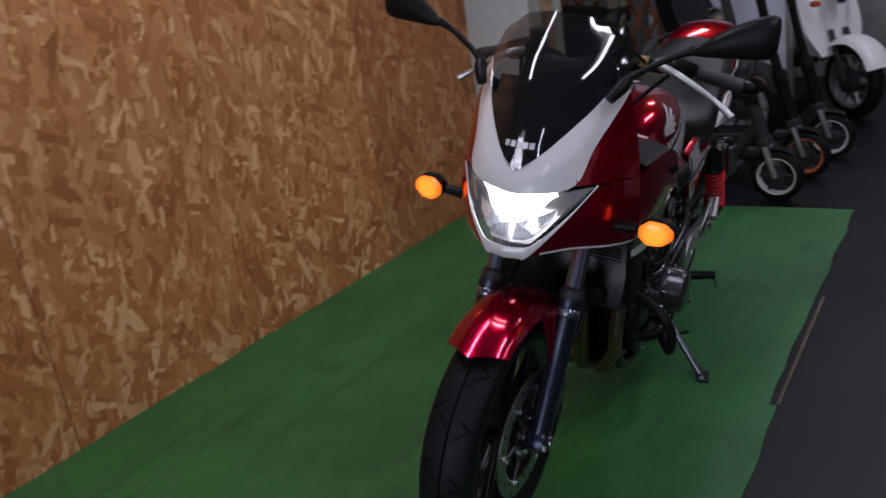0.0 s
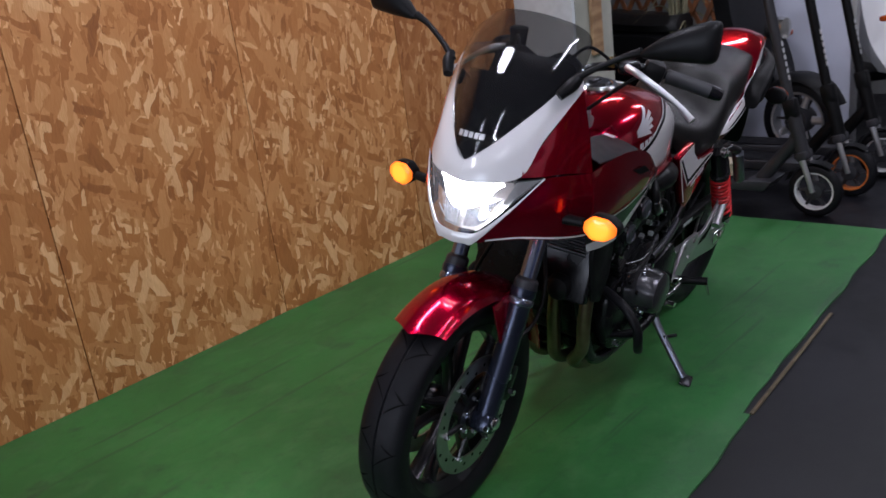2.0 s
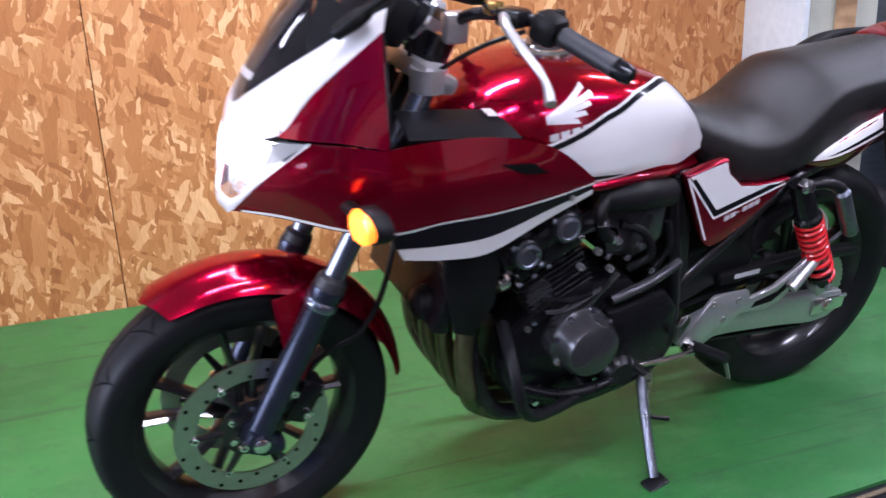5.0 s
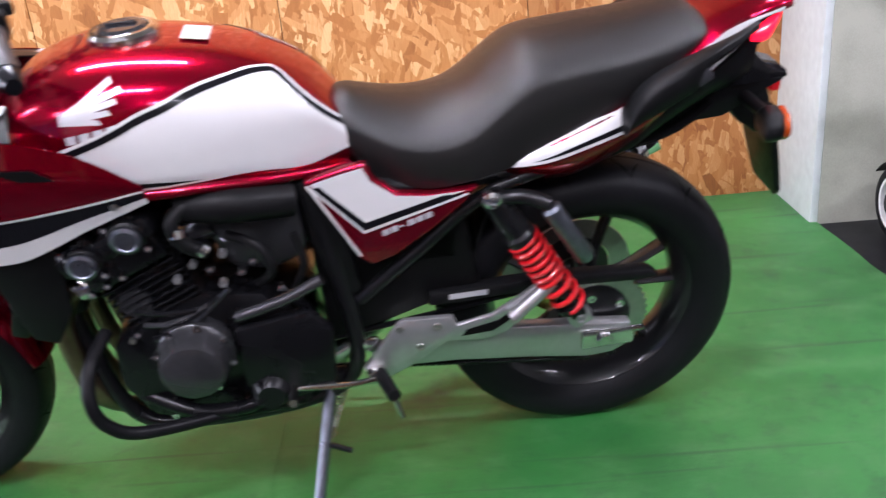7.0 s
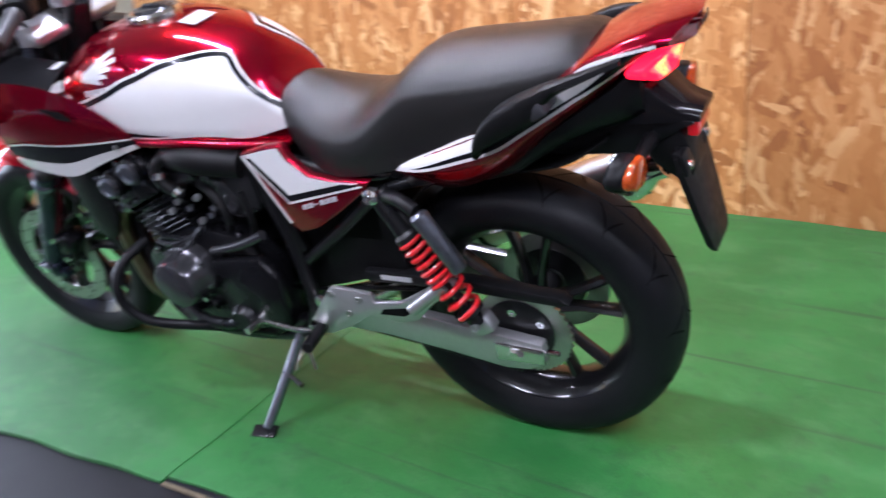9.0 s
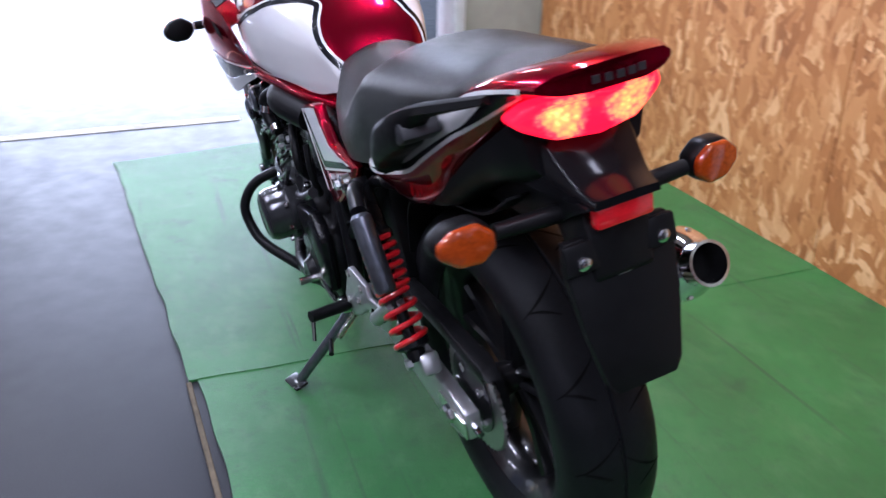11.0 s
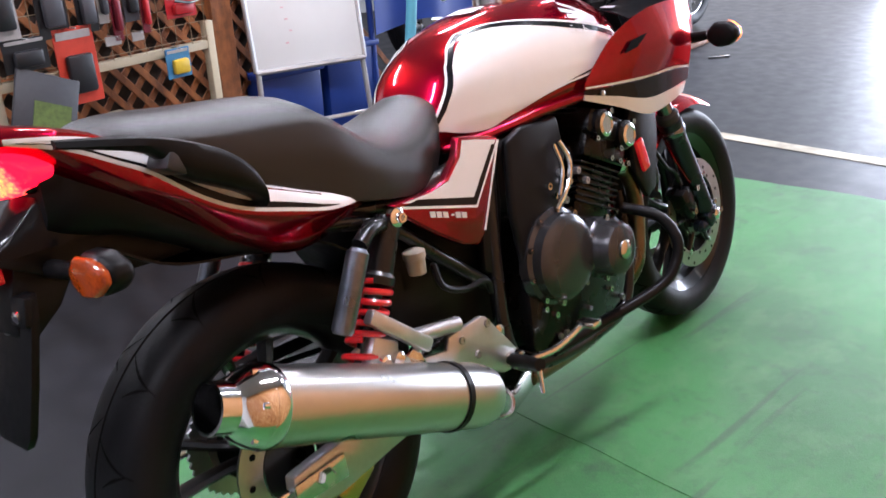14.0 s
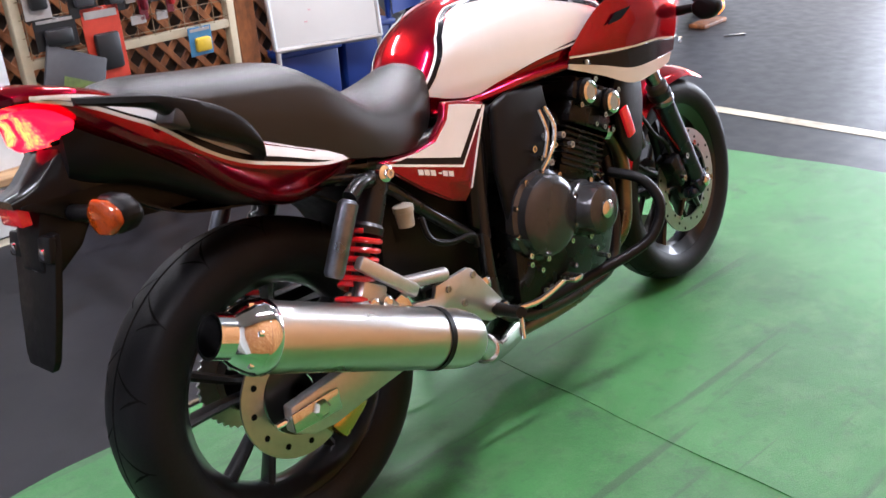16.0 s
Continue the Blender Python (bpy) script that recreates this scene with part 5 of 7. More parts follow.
# intake: airbox, throttle bodies, hoses
part("airbox", prism([(0.545, 0.705), (0.700, 0.712), (0.722, 0.640), (0.690, 0.545), (0.610, 0.530), (0.545, 0.560)], -0.148, 0.140, 0.022), COVER, bike, "satin black air filter box")
for s in (1, -1):
    if s < 0:
        part("side_panel", prism([(0.545, 0.440), (0.532, 0.560), (0.548, 0.700), (0.600, 0.716), (0.715, 0.712), (0.726, 0.640), (0.708, 0.540), (0.660, 0.470)], -0.166, -0.146, 0.010, seg=3), NOSE, bike, "smooth black side panel behind the carburettors")
        continue
    part("intake_duct", tube([(0.560, s * 0.138, 0.675), (0.66, s * 0.165, 0.692), (0.745, s * 0.150, 0.690)], [0.030, 0.032, 0.026], 16, 14), BLACK_PLASTIC, bike, "black plastic intake duct")
    part("coolant_hose", tube([(0.730, s * 0.165, 0.700), (0.757, s * 0.185, 0.680), (0.745, s * 0.188, 0.640), (0.712, s * 0.180, 0.615)], 0.013, 12, 18), BLACK_PLASTIC, bike)
    part("hose_clip", tube([(0.752, s * 0.184, 0.668), (0.752, s * 0.188, 0.654)], 0.0155, 14), CHROME, bike)
    part("hose_clip", tube([(0.722, s * 0.182, 0.628), (0.714, s * 0.181, 0.618)], 0.0155, 14), CHROME, bike)
    part("wiring_loom", tube([(0.64, s * 0.150, 0.52), (0.61, s * 0.175, 0.56), (0.63, s * 0.17, 0.61), (0.68, s * 0.155, 0.63)], 0.009, 10, 18), BLACK_PLASTIC, bike)
    part("wiring_loom", tube([(0.58, s * 0.150, 0.50), (0.555, s * 0.165, 0.56), (0.565, s * 0.16, 0.62)], 0.007, 10, 14), BLACK_PLASTIC, bike)
for k in range(4):
    y = -0.12 + 0.08 * k
    part("throttle_body", turned([(0.026, 0), (0.022, 0.3), (0.024, 0.7), (0.028, 1)], (0.83, y, 0.600), (0.705, y, 0.640), 18), COVER, bike)
# radiator and headers
rad = part("radiator", box((1.035, 0, 0.585), (0.032, 0.33, 0.24), 0.006, (0, -18, 0)), ENGINE, bike, "black radiator with fine fins")
for k in range(22):
    part("radiator_fin", box((1.052 - 0.318 * (k - 11) * 0.010 * 0 + 0.0034 * (11 - k) * -1 + 0.0, 0, 0.585 + (k - 10.5) * 0.0098), (0.006, 0.29, 0.0015), 0), DISC if k % 6 == 0 else GREY_PLASTIC, rad, "", 0)
for s in (1, -1):
    part("radiator_shroud", prism([(1.075, 0.700), (0.985, 0.700), (0.955, 0.640), (0.965, 0.520), (1.005, 0.455), (1.045, 0.470), (1.075, 0.600)], 0.160, 0.175, 0.005), BLACK_PLASTIC, bike, "black radiator side shroud", flip=s < 0)
part("fan_shroud", box((0.985, 0, 0.57), (0.05, 0.24, 0.20), 0.02), BLACK_PLASTIC, bike)
part("horn", lathe([(0.035, 0), (0.038, 0.01), (0.03, 0.03), (0.012, 0.04)], (1.06, 0.09, 0.50), 24, "x"), BLACK_PLASTIC, bike)
for k in range(4):
    y = (-0.135, -0.045, 0.045, 0.135)[k]
    yb = (-0.085, -0.030, 0.030, 0.085)[k]
    pipe = part("header_pipe", tube([(0.925, y, 0.555), (0.972, y, 0.535), (1.002, y * 1.02, 0.470), (1.003, y, 0.380), (0.985, y * 0.95, 0.290), (0.940, yb, 0.215), (0.860, yb, 0.172), (0.74, yb * 0.9, 0.160), (0.600, yb * 0.6 - 0.03, 0.170)], 0.0185, 14, 44), HEADER, bike, "heat-tinted exhaust header pipe")
    part("flange", tube([(0.928, y, 0.553), (0.950, y, 0.548)], 0.029, 18), STEEL, pipe)
    part("flange_nut", bolt_bm((0.948, y + 0.026, 0.566), 0.006, 0.012), CHROME, pipe)
part("collector", tube([(0.66, -0.02, 0.168), (0.55, -0.07, 0.175), (0.46, -0.125, 0.195), (0.390, -0.180, 0.235), (0.325, -0.220, 0.288)], [0.048, 0.040, 0.030, 0.026, 0.027], 18, 28), STEEL, bike, "polished exhaust link pipe")
M0, M1 = Vector((0.318, -0.222, 0.296)), Vector((-0.142, -0.230, 0.504))
muf = part("muffler", turned([(0.030, 0.0), (0.050, 0.025), (0.055, 0.06), (0.057, 0.10), (0.057, 0.97), (0.055, 1.0)], M0, M1, 48), BRUSHED, bike, "polished stainless steel muffler")
MD = (M1 - M0).normalized()
part("end_cone", turned([(0.057, 0), (0.059, 0.04), (0.055, 0.25), (0.044, 0.50), (0.036, 0.62), (0.036, 1.0), (0.031, 1.0), (0.031, 0.3)], M1 - MD * 0.004, M1 + MD * 0.072, 40), CHROME, muf, "chrome stepped end cone")
part("pipe_mouth", turned([(0.0312, 0), (0.0, 0.001)], M1 + MD * 0.030, M1 + MD * 0.031, 32), RECESS_DARK, muf)
part("end_band", turned([(0.0585, 0), (0.0605, 0.2), (0.0605, 0.8), (0.0585, 1)], M1 - MD * 0.020, M1 + MD * 0.002, 40), CHROME, muf)
for k in range(6):
    a = 2 * math.pi * k / 6
    u, v = MD.orthogonal().normalized(), MD.cross(MD.orthogonal().normalized())
    p = M1 + MD * 0.016 + 0.052 * (math.cos(a) * u + math.sin(a) * v)
    part("end_rivet", turned([(0.005, 0), (0.004, 1)], p - MD * 0.002, p + MD * 0.006, 8), CHROME, muf)
mc = M0.lerp(M1, 0.22)
part("muffler_strap", turned([(0.0595, 0), (0.0595, 1)], mc - MD * 0.006, mc + MD * 0.006, 40), BLACK_PLASTIC, muf, "black rubber-lined muffler strap")
peg_r = part("passenger_peg", box((0.165, -0.200, 0.480), (0.150, 0.022, 0.026), 0.006, (0, 41, 0)), ALLOY, bike, "folded cast alloy passenger footrest")
part("peg_hinge", join(box((0.128, -0.184, 0.452), (0.060, 0.026, 0.060), 0.010, (0, 30, 0)), prism([(0.085, 0.448), (0.150, 0.462), (0.185, 0.420), (0.170, 0.400), (0.075, 0.400)], -0.196, -0.176, 0.004)), ALLOY, peg_r)
for bx, bz in ((0.120, 0.446), (0.150, 0.440)):
    part("peg_bolt", lathe([(0.011, 0), (0.011, -0.010), (0.007, -0.013), (0.0, -0.013)], (bx, -0.197, bz), 16), CHROME, peg_r)
part("peg_arm", tube([(0.215, -0.172, 0.445), (0.330, -0.166, 0.420)], [0.013, 0.014], 12), ALLOY, peg_r)
part("muffler_hanger", box((0.200, -0.190, 0.400), (0.030, 0.012, 0.075), 0.004, (0, -20, 0)), STEEL, muf)
part("link_clamp", tube([(0.405, -0.170, 0.225), (0.385, -0.182, 0.238)], 0.031, 20), CHROME, bike)
# engine guards
for s in (1, -1):
    part("engine_guard", tube([(0.930, s * 0.150, 0.452), (0.950, s * 0.222, 0.430), (0.953, s * 0.262, 0.382), (0.936, s * 0.264, 0.328), (0.885, s * 0.246, 0.287), (0.74, s * 0.188, 0.256), (0.60, s * 0.156, 0.245)], 0.0125, 14, 44), NOSE, bike, "glossy black tubular engine guard")
# frame
for s in (1, -1):
    part("frame_tube", tube([(1.06, s * 0.035, 0.86), (1.01, s * 0.080, 0.60), (0.985, s * 0.11, 0.42), (0.93, s * 0.13, 0.24), (0.80, s * 0.135, 0.205), (0.58, s * 0.135, 0.225), (0.49, s * 0.135, 0.30), (0.50, s * 0.128, 0.50), (0.54, s * 0.120, 0.70)], 0.016, 12, 60), FRAME, bike, "glossy black frame tube")
    part("frame_tube", tube([(0.47, s * 0.125, 0.44), (0.36, s * 0.130, 0.53), (0.22, s * 0.132, 0.640), (0.05, s * 0.115, 0.690), (-0.15, s * 0.095, 0.790)], 0.013, 12, 30), FRAME, bike, "glossy black seat rail")
    part("frame_tube", tube([(0.53, s * 0.118, 0.70), (0.30, s * 0.120, 0.66), (0.10, s * 0.115, 0.69)], 0.014, 12, 20), FRAME, bike)
# added black plate darkens the open space behind the frame
part("gap_filler", prism([(0.235, 0.42), (0.262, 0.62), (0.50, 0.67), (0.545, 0.56), (0.535, 0.33), (0.42, 0.36), (0.30, 0.40)], -0.100, 0.100, 0.012), BLACK_PLASTIC, bike, "black filler added for the dark space behind the frame")
part("battery_box", box((0.36, 0, 0.56), (0.20, 0.20, 0.17), 0.02), BLACK_PLASTIC, bike)
part("inner_mudguard", sheet([[(0.25, y, 0.46), (0.21, y, 0.58), (0.12, y, 0.645), (0.0, y, 0.665), (-0.12, y, 0.690), (-0.20, y, 0.74)] for y in (-0.085, 0.0, 0.085)], 20, 5, 0.004), BLACK_PLASTIC, bike)

# ---- motorcycle: half fairing ----
for s in (1, -1):
    f = s < 0
    lower = sheet([[(1.418, .050, .733), (1.350, .115, .735), (1.270, .168, .722), (1.190, .200, .712)], [(1.378, .103, .800), (1.330, .148, .800), (1.270, .184, .797), (1.195, .214, .788)],
                   [(1.310, .152, .874), (1.275, .174, .874), (1.240, .190, .871), (1.198, .205, .866)]], 16, 12, 0.003)
    cowl = part("side_cowl", lower, RED, bike, "glossy candy red fairing side", 60, f)
    part("cowl_upper", sheet([[(1.350, .118, .878), (1.315, .148, .878), (1.262, .178, .877), (1.197, .206, .867)], [(1.348, .118, .885), (1.305, .142, .915), (1.262, .165, .930), (1.199, .192, .950)],
                              [(1.346, .117, .892), (1.312, .128, .928), (1.258, .149, .987), (1.196, .166, 1.045)]], 14, 10, 0.003), RED, cowl, "", 60, f)
    part("cowl_rear", sheet([[(1.192, .205, .716), (1.10, .213, .727), (1.0, .212, .728), (.89, .204, .735), (.783, .190, .745)], [(1.195, .216, .780), (1.10, .224, .790), (1.0, .220, .790), (.89, .210, .775), (.784, .192, .752)],
                             [(1.198, .206, .868), (1.12, .212, .876), (1.0, .210, .868), (.885, .203, .832), (.786, .192, .758)]], 30, 12, 0.003), RED, cowl, "", 60, f)
    part("cowl_vent", prism([(1.00, .822), (.935, .816), (.905, .795), (.955, .800)], .2165, .2195), RECESS_DARK, cowl, "cooling slot drawn as a dark patch", 0, f)
    part("lower_trim", sheet([[(1.190, .207, .714), (1.10, .214, .725), (1.0, .213, .726), (.89, .205, .733), (.785, .191, .743)], [(1.185, .203, .690), (1.10, .208, .684), (1.0, .206, .684), (.89, .200, .711), (.785, .190, .735)]], 30, 4, 0.003), BLACK_GLOSS, cowl, "black lower trim", 60, f)
    part("lower_trim", sheet([[(1.178, .202, .686), (1.10, .208, .683), (1.0, .206, .683), (.89, .200, .710), (.785, .190, .734)], [(1.166, .199, .664), (1.09, .203, .652), (1.0, .200, .648), (.89, .195, .688), (.783, .187, .724)]], 30, 4, 0.003), WHITE, cowl, "white lower trim", 60, f)
    part("pinstripe", sheet([[(1.405, .070, .737), (1.350, .118, .738), (1.270, .171, .725), (1.19, .2045, .717), (1.10, .2155, .728), (1.0, .2145, .729), (.89, .2065, .736), (.785, .1925, .746)],
                             [(1.405, .071, .741), (1.350, .119, .743), (1.270, .172, .730), (1.19, .206, .722), (1.10, .217, .733), (1.0, .216, .734), (.89, .2075, .741), (.785, .193, .750)]], 50, 3), WHITE, cowl, "thin white pinstripe", 60, f)
    part("trim_screw", lathe([(.006, 0), (.006, .003), (.003, .004)], (.835, .1975, .728), 12), DISC, cowl, "", 30, f)
    part("inner_panel", sheet([[(1.165, .207, .881), (1.05, .208, .872), (.955, .206, .860)], [(1.160, .165, .892), (1.05, .165, .884), (.965, .165, .876)], [(1.150, .110, .898), (1.05, .115, .892), (.975, .12, .885)]], 14, 6, 0.003), NOSE, cowl, "matt black inner fairing panel", 40, f)
    part("panel_label", sheet([[(.995, .155, .8865), (.975, .155, .8848)], [(.995, .125, .8905), (.975, .125, .8890)]], 3, 3), LABEL, cowl, "", 0, f)
    part("inner_wall", sheet([[(1.192, .195, .868), (1.192, .185, .94), (1.190, .160, 1.04)], [(1.21, .11, .87), (1.21, .11, .95), (1.205, .12, 1.03)]], 8, 5, 0.003), BLACK_PLASTIC, cowl, "", 40, f)
    part("nose_panel", sheet([[(1.412, 0, .864), (1.393, .068, .868), (1.349, .118, .882), (1.300, .133, .945), (1.245, .152, 1.000), (1.194, .166, 1.046)],
                              [(1.404, 0, .883), (1.387, .056, .900), (1.344, .099, .935), (1.293, .124, .980), (1.240, .143, 1.024), (1.190, .160, 1.062)],
                              [(1.393, 0, .903), (1.369, .042, .934), (1.326, .080, .975), (1.280, .110, 1.012), (1.232, .134, 1.048), (1.184, .154, 1.078)]], 24, 10, 0.003), WHITE, bike, "glossy white fairing nose", 60, f)
    part("chin", sheet([[(1.427, 0, .751), (1.423, .028, .752), (1.413, .058, .760), (1.372, .107, .811), (1.312, .152, .872)], [(1.431, 0, .738), (1.427, .028, .739), (1.417, .055, .745), (1.378, .106, .802), (1.311, .153, .873)],
                        [(1.428, 0, .725), (1.424, .028, .727), (1.418, .050, .732), (1.380, .103, .797), (1.310, .153, .873)]], 18, 6, 0.003), WHITE, bike, "white chin strip under the headlight", 60, f)
    part("headlight_lens", sheet([[(1.411, 0, .863), (1.394, .066, .867), (1.36, .110, .871), (1.313, .149, .873)], [(1.425, 0, .805), (1.417, .045, .807), (1.399, .078, .811), (1.374, .103, .815)],
                                  [(1.426, 0, .753), (1.422, .022, .754), (1.418, .040, .757), (1.413, .055, .762)]], 16, 10), CLEAR, bike, "clear headlight lens", 60, f)
    part("lens_wing", sheet([[(1.353, .108, .866), (1.312, .143, .869)], [(1.374, .090, .818), (1.368, .098, .818)]], 5, 5), DISC, bike, "silver reflector wing", 60, f)
    # mirror
    arm = part("mirror", tube([(1.232, .152, 1.066), (1.215, .190, 1.094), (1.198, .245, 1.126), (1.193, .284, 1.143)], [.009, .0065, .0065, .010], 12, 16), BLACK_PLASTIC, bike, "black rear-view mirror on a stalk", flip=f)
    part("mirror_boot", tube([(1.262, .142, 1.040), (1.236, .160, 1.064), (1.215, .166, 1.078)], [.011, .0145, .009], 14, 8), BLACK_PLASTIC, arm, flip=f)
    rings = []
    for q, hz, dx, cx, cz in ((0.0, .006, .008, 1.194, 1.139), (.014, .012, .013, 1.192, 1.143), (.050, .023, .020, 1.188, 1.154), (.100, .034, .025, 1.182, 1.166), (.150, .041, .025, 1.177, 1.175), (.176, .041, .022, 1.175, 1.178), (.188, .034, .015, 1.175, 1.179), (.192, .020, .007, 1.175, 1.179)):
        y = .284 + q * 0.78
        prof = [(1, 0), (.93, .55), (.62, .88), (0, 1), (-.52, .98), (-.64, .8), (-.66, 0), (-.64, -.8), (-.52, -.98), (0, -1), (.62, -.88), (.93, -.55)]
        rings.append([(cx + u * dx, y, cz + v * hz) for u, v in prof])
    part("mirror_shell", loft(rings, 24), BLACK_PLASTIC, arm, "black mirror housing", 50, f)
    part("mirror_glass", sheet([[(1.1735, .314, 1.140), (1.1590, .420, 1.148)], [(1.1735, .314, 1.166), (1.1590, .420, 1.206)]], 4, 4), CHROME, arm, "mirror glass", 0, f)
    indicator(1.258, s, .175, .268, .776, AMBER_LIT, False)
lamp_glow = sheet([[(1.352, -.098, .862), (1.384, -.055, .861), (1.400, 0, .858), (1.384, .055, .861), (1.352, .098, .862)], [(1.366, -.072, .846), (1.392, -.045, .838), (1.405, 0, .834), (1.392, .045, .838), (1.366, .072, .846)],
                   [(1.380, -.056, .822), (1.396, -.034, .806), (1.408, 0, .798), (1.396, .034, .806), (1.380, .056, .822)]], 20, 8)
part("headlight_bulb", lamp_glow, BULB, bike, "glowing white headlight")
for s in (1, -1):
    part("reflector_cell", sheet([[(1.384, s * .006, .806), (1.384, s * .052, .812), (1.362, s * .086, .826)], [(1.392, s * .006, .780), (1.390, s * .048, .784), (1.376, s * .078, .800)], [(1.404, s * .006, .758), (1.400, s * .034, .760), (1.392, s * .058, .774)]], 12, 8), CHROME, bike, "stepped chrome reflector")
part("headlight_shell", sheet([[(1.365, -.11, .868), (1.38, 0, .868), (1.365, .11, .868)], [(1.335, -.09, .81), (1.345, 0, .81), (1.335, .09, .81)], [(1.395, -.045, .752), (1.40, 0, .750), (1.395, .045, .752)]], 16, 10), DISC, bike, "silver headlight housing")
for k in range(6):
    part("reflector_rib", tube([(1.404 - .00045 * (k * 20 - 50) ** 2 / 50, -.05 + .02 * k, .757), (1.392, -.05 + .02 * k, .788)], .0014, 8), ALLOY, bike)
screen_rows = [[(1.184, .154, 1.080), (1.280, .110, 1.014), (1.369, .042, .936), (1.393, 0, .905), (1.369, -.042, .936), (1.280, -.110, 1.014), (1.184, -.154, 1.080)],
               [(1.152, .152, 1.112), (1.228, .116, 1.078), (1.302, .048, 1.040), (1.318, 0, 1.030), (1.302, -.048, 1.040), (1.228, -.116, 1.078), (1.152, -.152, 1.112)],
               [(1.132, .143, 1.136), (1.178, .112, 1.132), (1.226, .050, 1.122), (1.236, 0, 1.118), (1.226, -.050, 1.122), (1.178, -.112, 1.132), (1.132, -.143, 1.136)],
               [(1.120, .124, 1.150), (1.142, .098, 1.168), (1.172, .048, 1.184), (1.180, 0, 1.188), (1.172, -.048, 1.184), (1.142, -.098, 1.168), (1.120, -.124, 1.150)]]
screen = part("windscreen", sheet(screen_rows, 32, 16, 0.003), SMOKE, bike, "smoked windscreen", 60)
screen_dg = BVHTree.FromPolygons([v.co.copy() for v in screen.data.vertices], [tuple(p.vertices) for p in screen.data.polygons])
for k in range(5):
    bm = bmesh.new()
    y0 = 0.030 - 0.0135 * k
    vs = []
    for y, z in ((y0, 0.946), (y0 - 0.0105, 0.946), (y0 - 0.0105, 0.957), (y0, 0.957)):
        hit = screen_dg.ray_cast(Vector((2.0, y, z)), Vector((-1, 0, 0)), 2.0)[0]
        vs.append(bm.verts.new(hit + Vector((0.0012, 0, 0.0008))))
    bm.faces.new(vs)
    part("letter_bar", bm, LABEL, screen, "", 0)
part("cockpit_panel", sheet([[(1.205, y, .90), (1.225, y, .96), (1.205, y, 1.02), (1.19, y, 1.045)] for y in (-.13, -.06, .06, .13)], 14, 10, 0.004), BLACK_PLASTIC, bike, "black cockpit panel")
part("nose_backing", box((1.27, 0, .835), (.13, .20, .12), .02), BLACK_PLASTIC, bike)
# instruments
dash = part("instrument_panel", box((1.135, 0, 1.040), (.060, .200, .085), .018, (0, -35, 0)), BLACK_PLASTIC, bike, "black instrument panel")
for y in (-.058, .058):
    g = lathe([(.046, 0), (.048, -.018), (.044, -.022), (.041, -.016), (0, -.015)], (0, 0, 0), 36, "x")
    bmesh.ops.transform(g, matrix=pose(1.112, y, 1.052, 0, -35, 0), verts=g.verts)
    part("gauge", g, BLACK_GLOSS, dash, "round black gauge")
    r = lathe([(.046, -.016), (.049, -.018), (.049, -.024), (.045, -.024)], (0, 0, 0), 36, "x", True)
    bmesh.ops.transform(r, matrix=pose(1.112, y, 1.052, 0, -35, 0), verts=r.verts)
    part("gauge_ring", r, CHROME, dash, "bright gauge ring")

# ---- motorcycle: handlebar ----
bar = part("handlebar", tube([(.872, .332, 1.003), (.905, .250, 1.030), (.945, .170, 1.050), (.990, .090, 1.045), (1.010, .045, 1.025), (1.012, 0, 1.022), (1.010, -.045, 1.025), (.990, -.090, 1.045), (.945, -.170, 1.050), (.905, -.250, 1.030), (.872, -.332, 1.003)], .011, 14, 60), FRAME, bike, "black handlebar")
for s in (1, -1):
    part("bar_clamp", box((1.012, s * .045, 1.012), (.045, .030, .055), .008), ALLOY, bar, "silver bar clamp")
part("ignition_lock", turned([(.022, 0), (.022, 1)], (1.065, 0, .96), (1.065, 0, 1.005), 20), BLACK_PLASTIC, bar)
for s in (1, -1):
    f = s < 0
    part("grip", turned([(.0165, 0), (.018, .05), (.0165, .12), (.0165, .94), (.018, 1)], (.913, s * .232, 1.034), (.874, s * .326, 1.006), 20), GREY_PLASTIC, bar, "dark grey rubber grip")
    part("bar_end", turned([(.0165, 0), (.0165, .6), (.013, 1)], (.874, s * .326, 1.006), (.862, s * .352, .998), 18), BLACK_GLOSS, bar, "black bar end weight")
    sw = part("switchgear", join(box((.925, s * .205, 1.042), (.050, .050, .050), .012, (s * -18, 0, s * 25)), box((.905, s * .195, 1.058), (.03, .02, .02), .005, (0, 0, s * 25))), BLACK_PLASTIC, bar, "black switch housing")
    part("lever_perch", box((.965, s * .160, 1.052), (.045, .050, .030), .008, (0, 0, s * 25)), FRAME, bar)
    part("hand_control_lever", tube([(.985, s * .165, 1.055), (1.000, s * .200, 1.048), (.995, s * .250, 1.022), (.985, s * .300, .990), (.994, s * .338, .964)], [.009, .0085, .0075, .006, .009], 12, 22), ALLOY, bar, "silver brake or clutch lever")
    part("control_cable", tube([(.990, s * .140, 1.055), (1.05, s * .09, 1.10), (1.10, s * .05, 1.02), (1.08, s * .05, .90)], .004, 8, 22), BLACK_PLASTIC, bar)
    part("control_cable", tube([(.955, s * .185, 1.035), (1.03, s * .15, 1.00), (1.08, s * .09, .93), (1.05, s * .06, .82)], .0045, 8, 22), BLACK_PLASTIC, bar)
part("fluid_bottle", join(lathe([(.020, 0), (.022, .030), (.024, .031), (.024, .042), (.018, .045)], (.975, -.135, 1.062), 20, "z")), BLACK_PLASTIC, bar)
part("clutch_bottle", box((.985, .128, 1.062), (.03, .022, .022), .004), GOLD, bar, "small gold adjuster")
part("headstock", tube([(1.02, 0, .99), (1.15, 0, .72)], .034, 20), FRAME, bike)

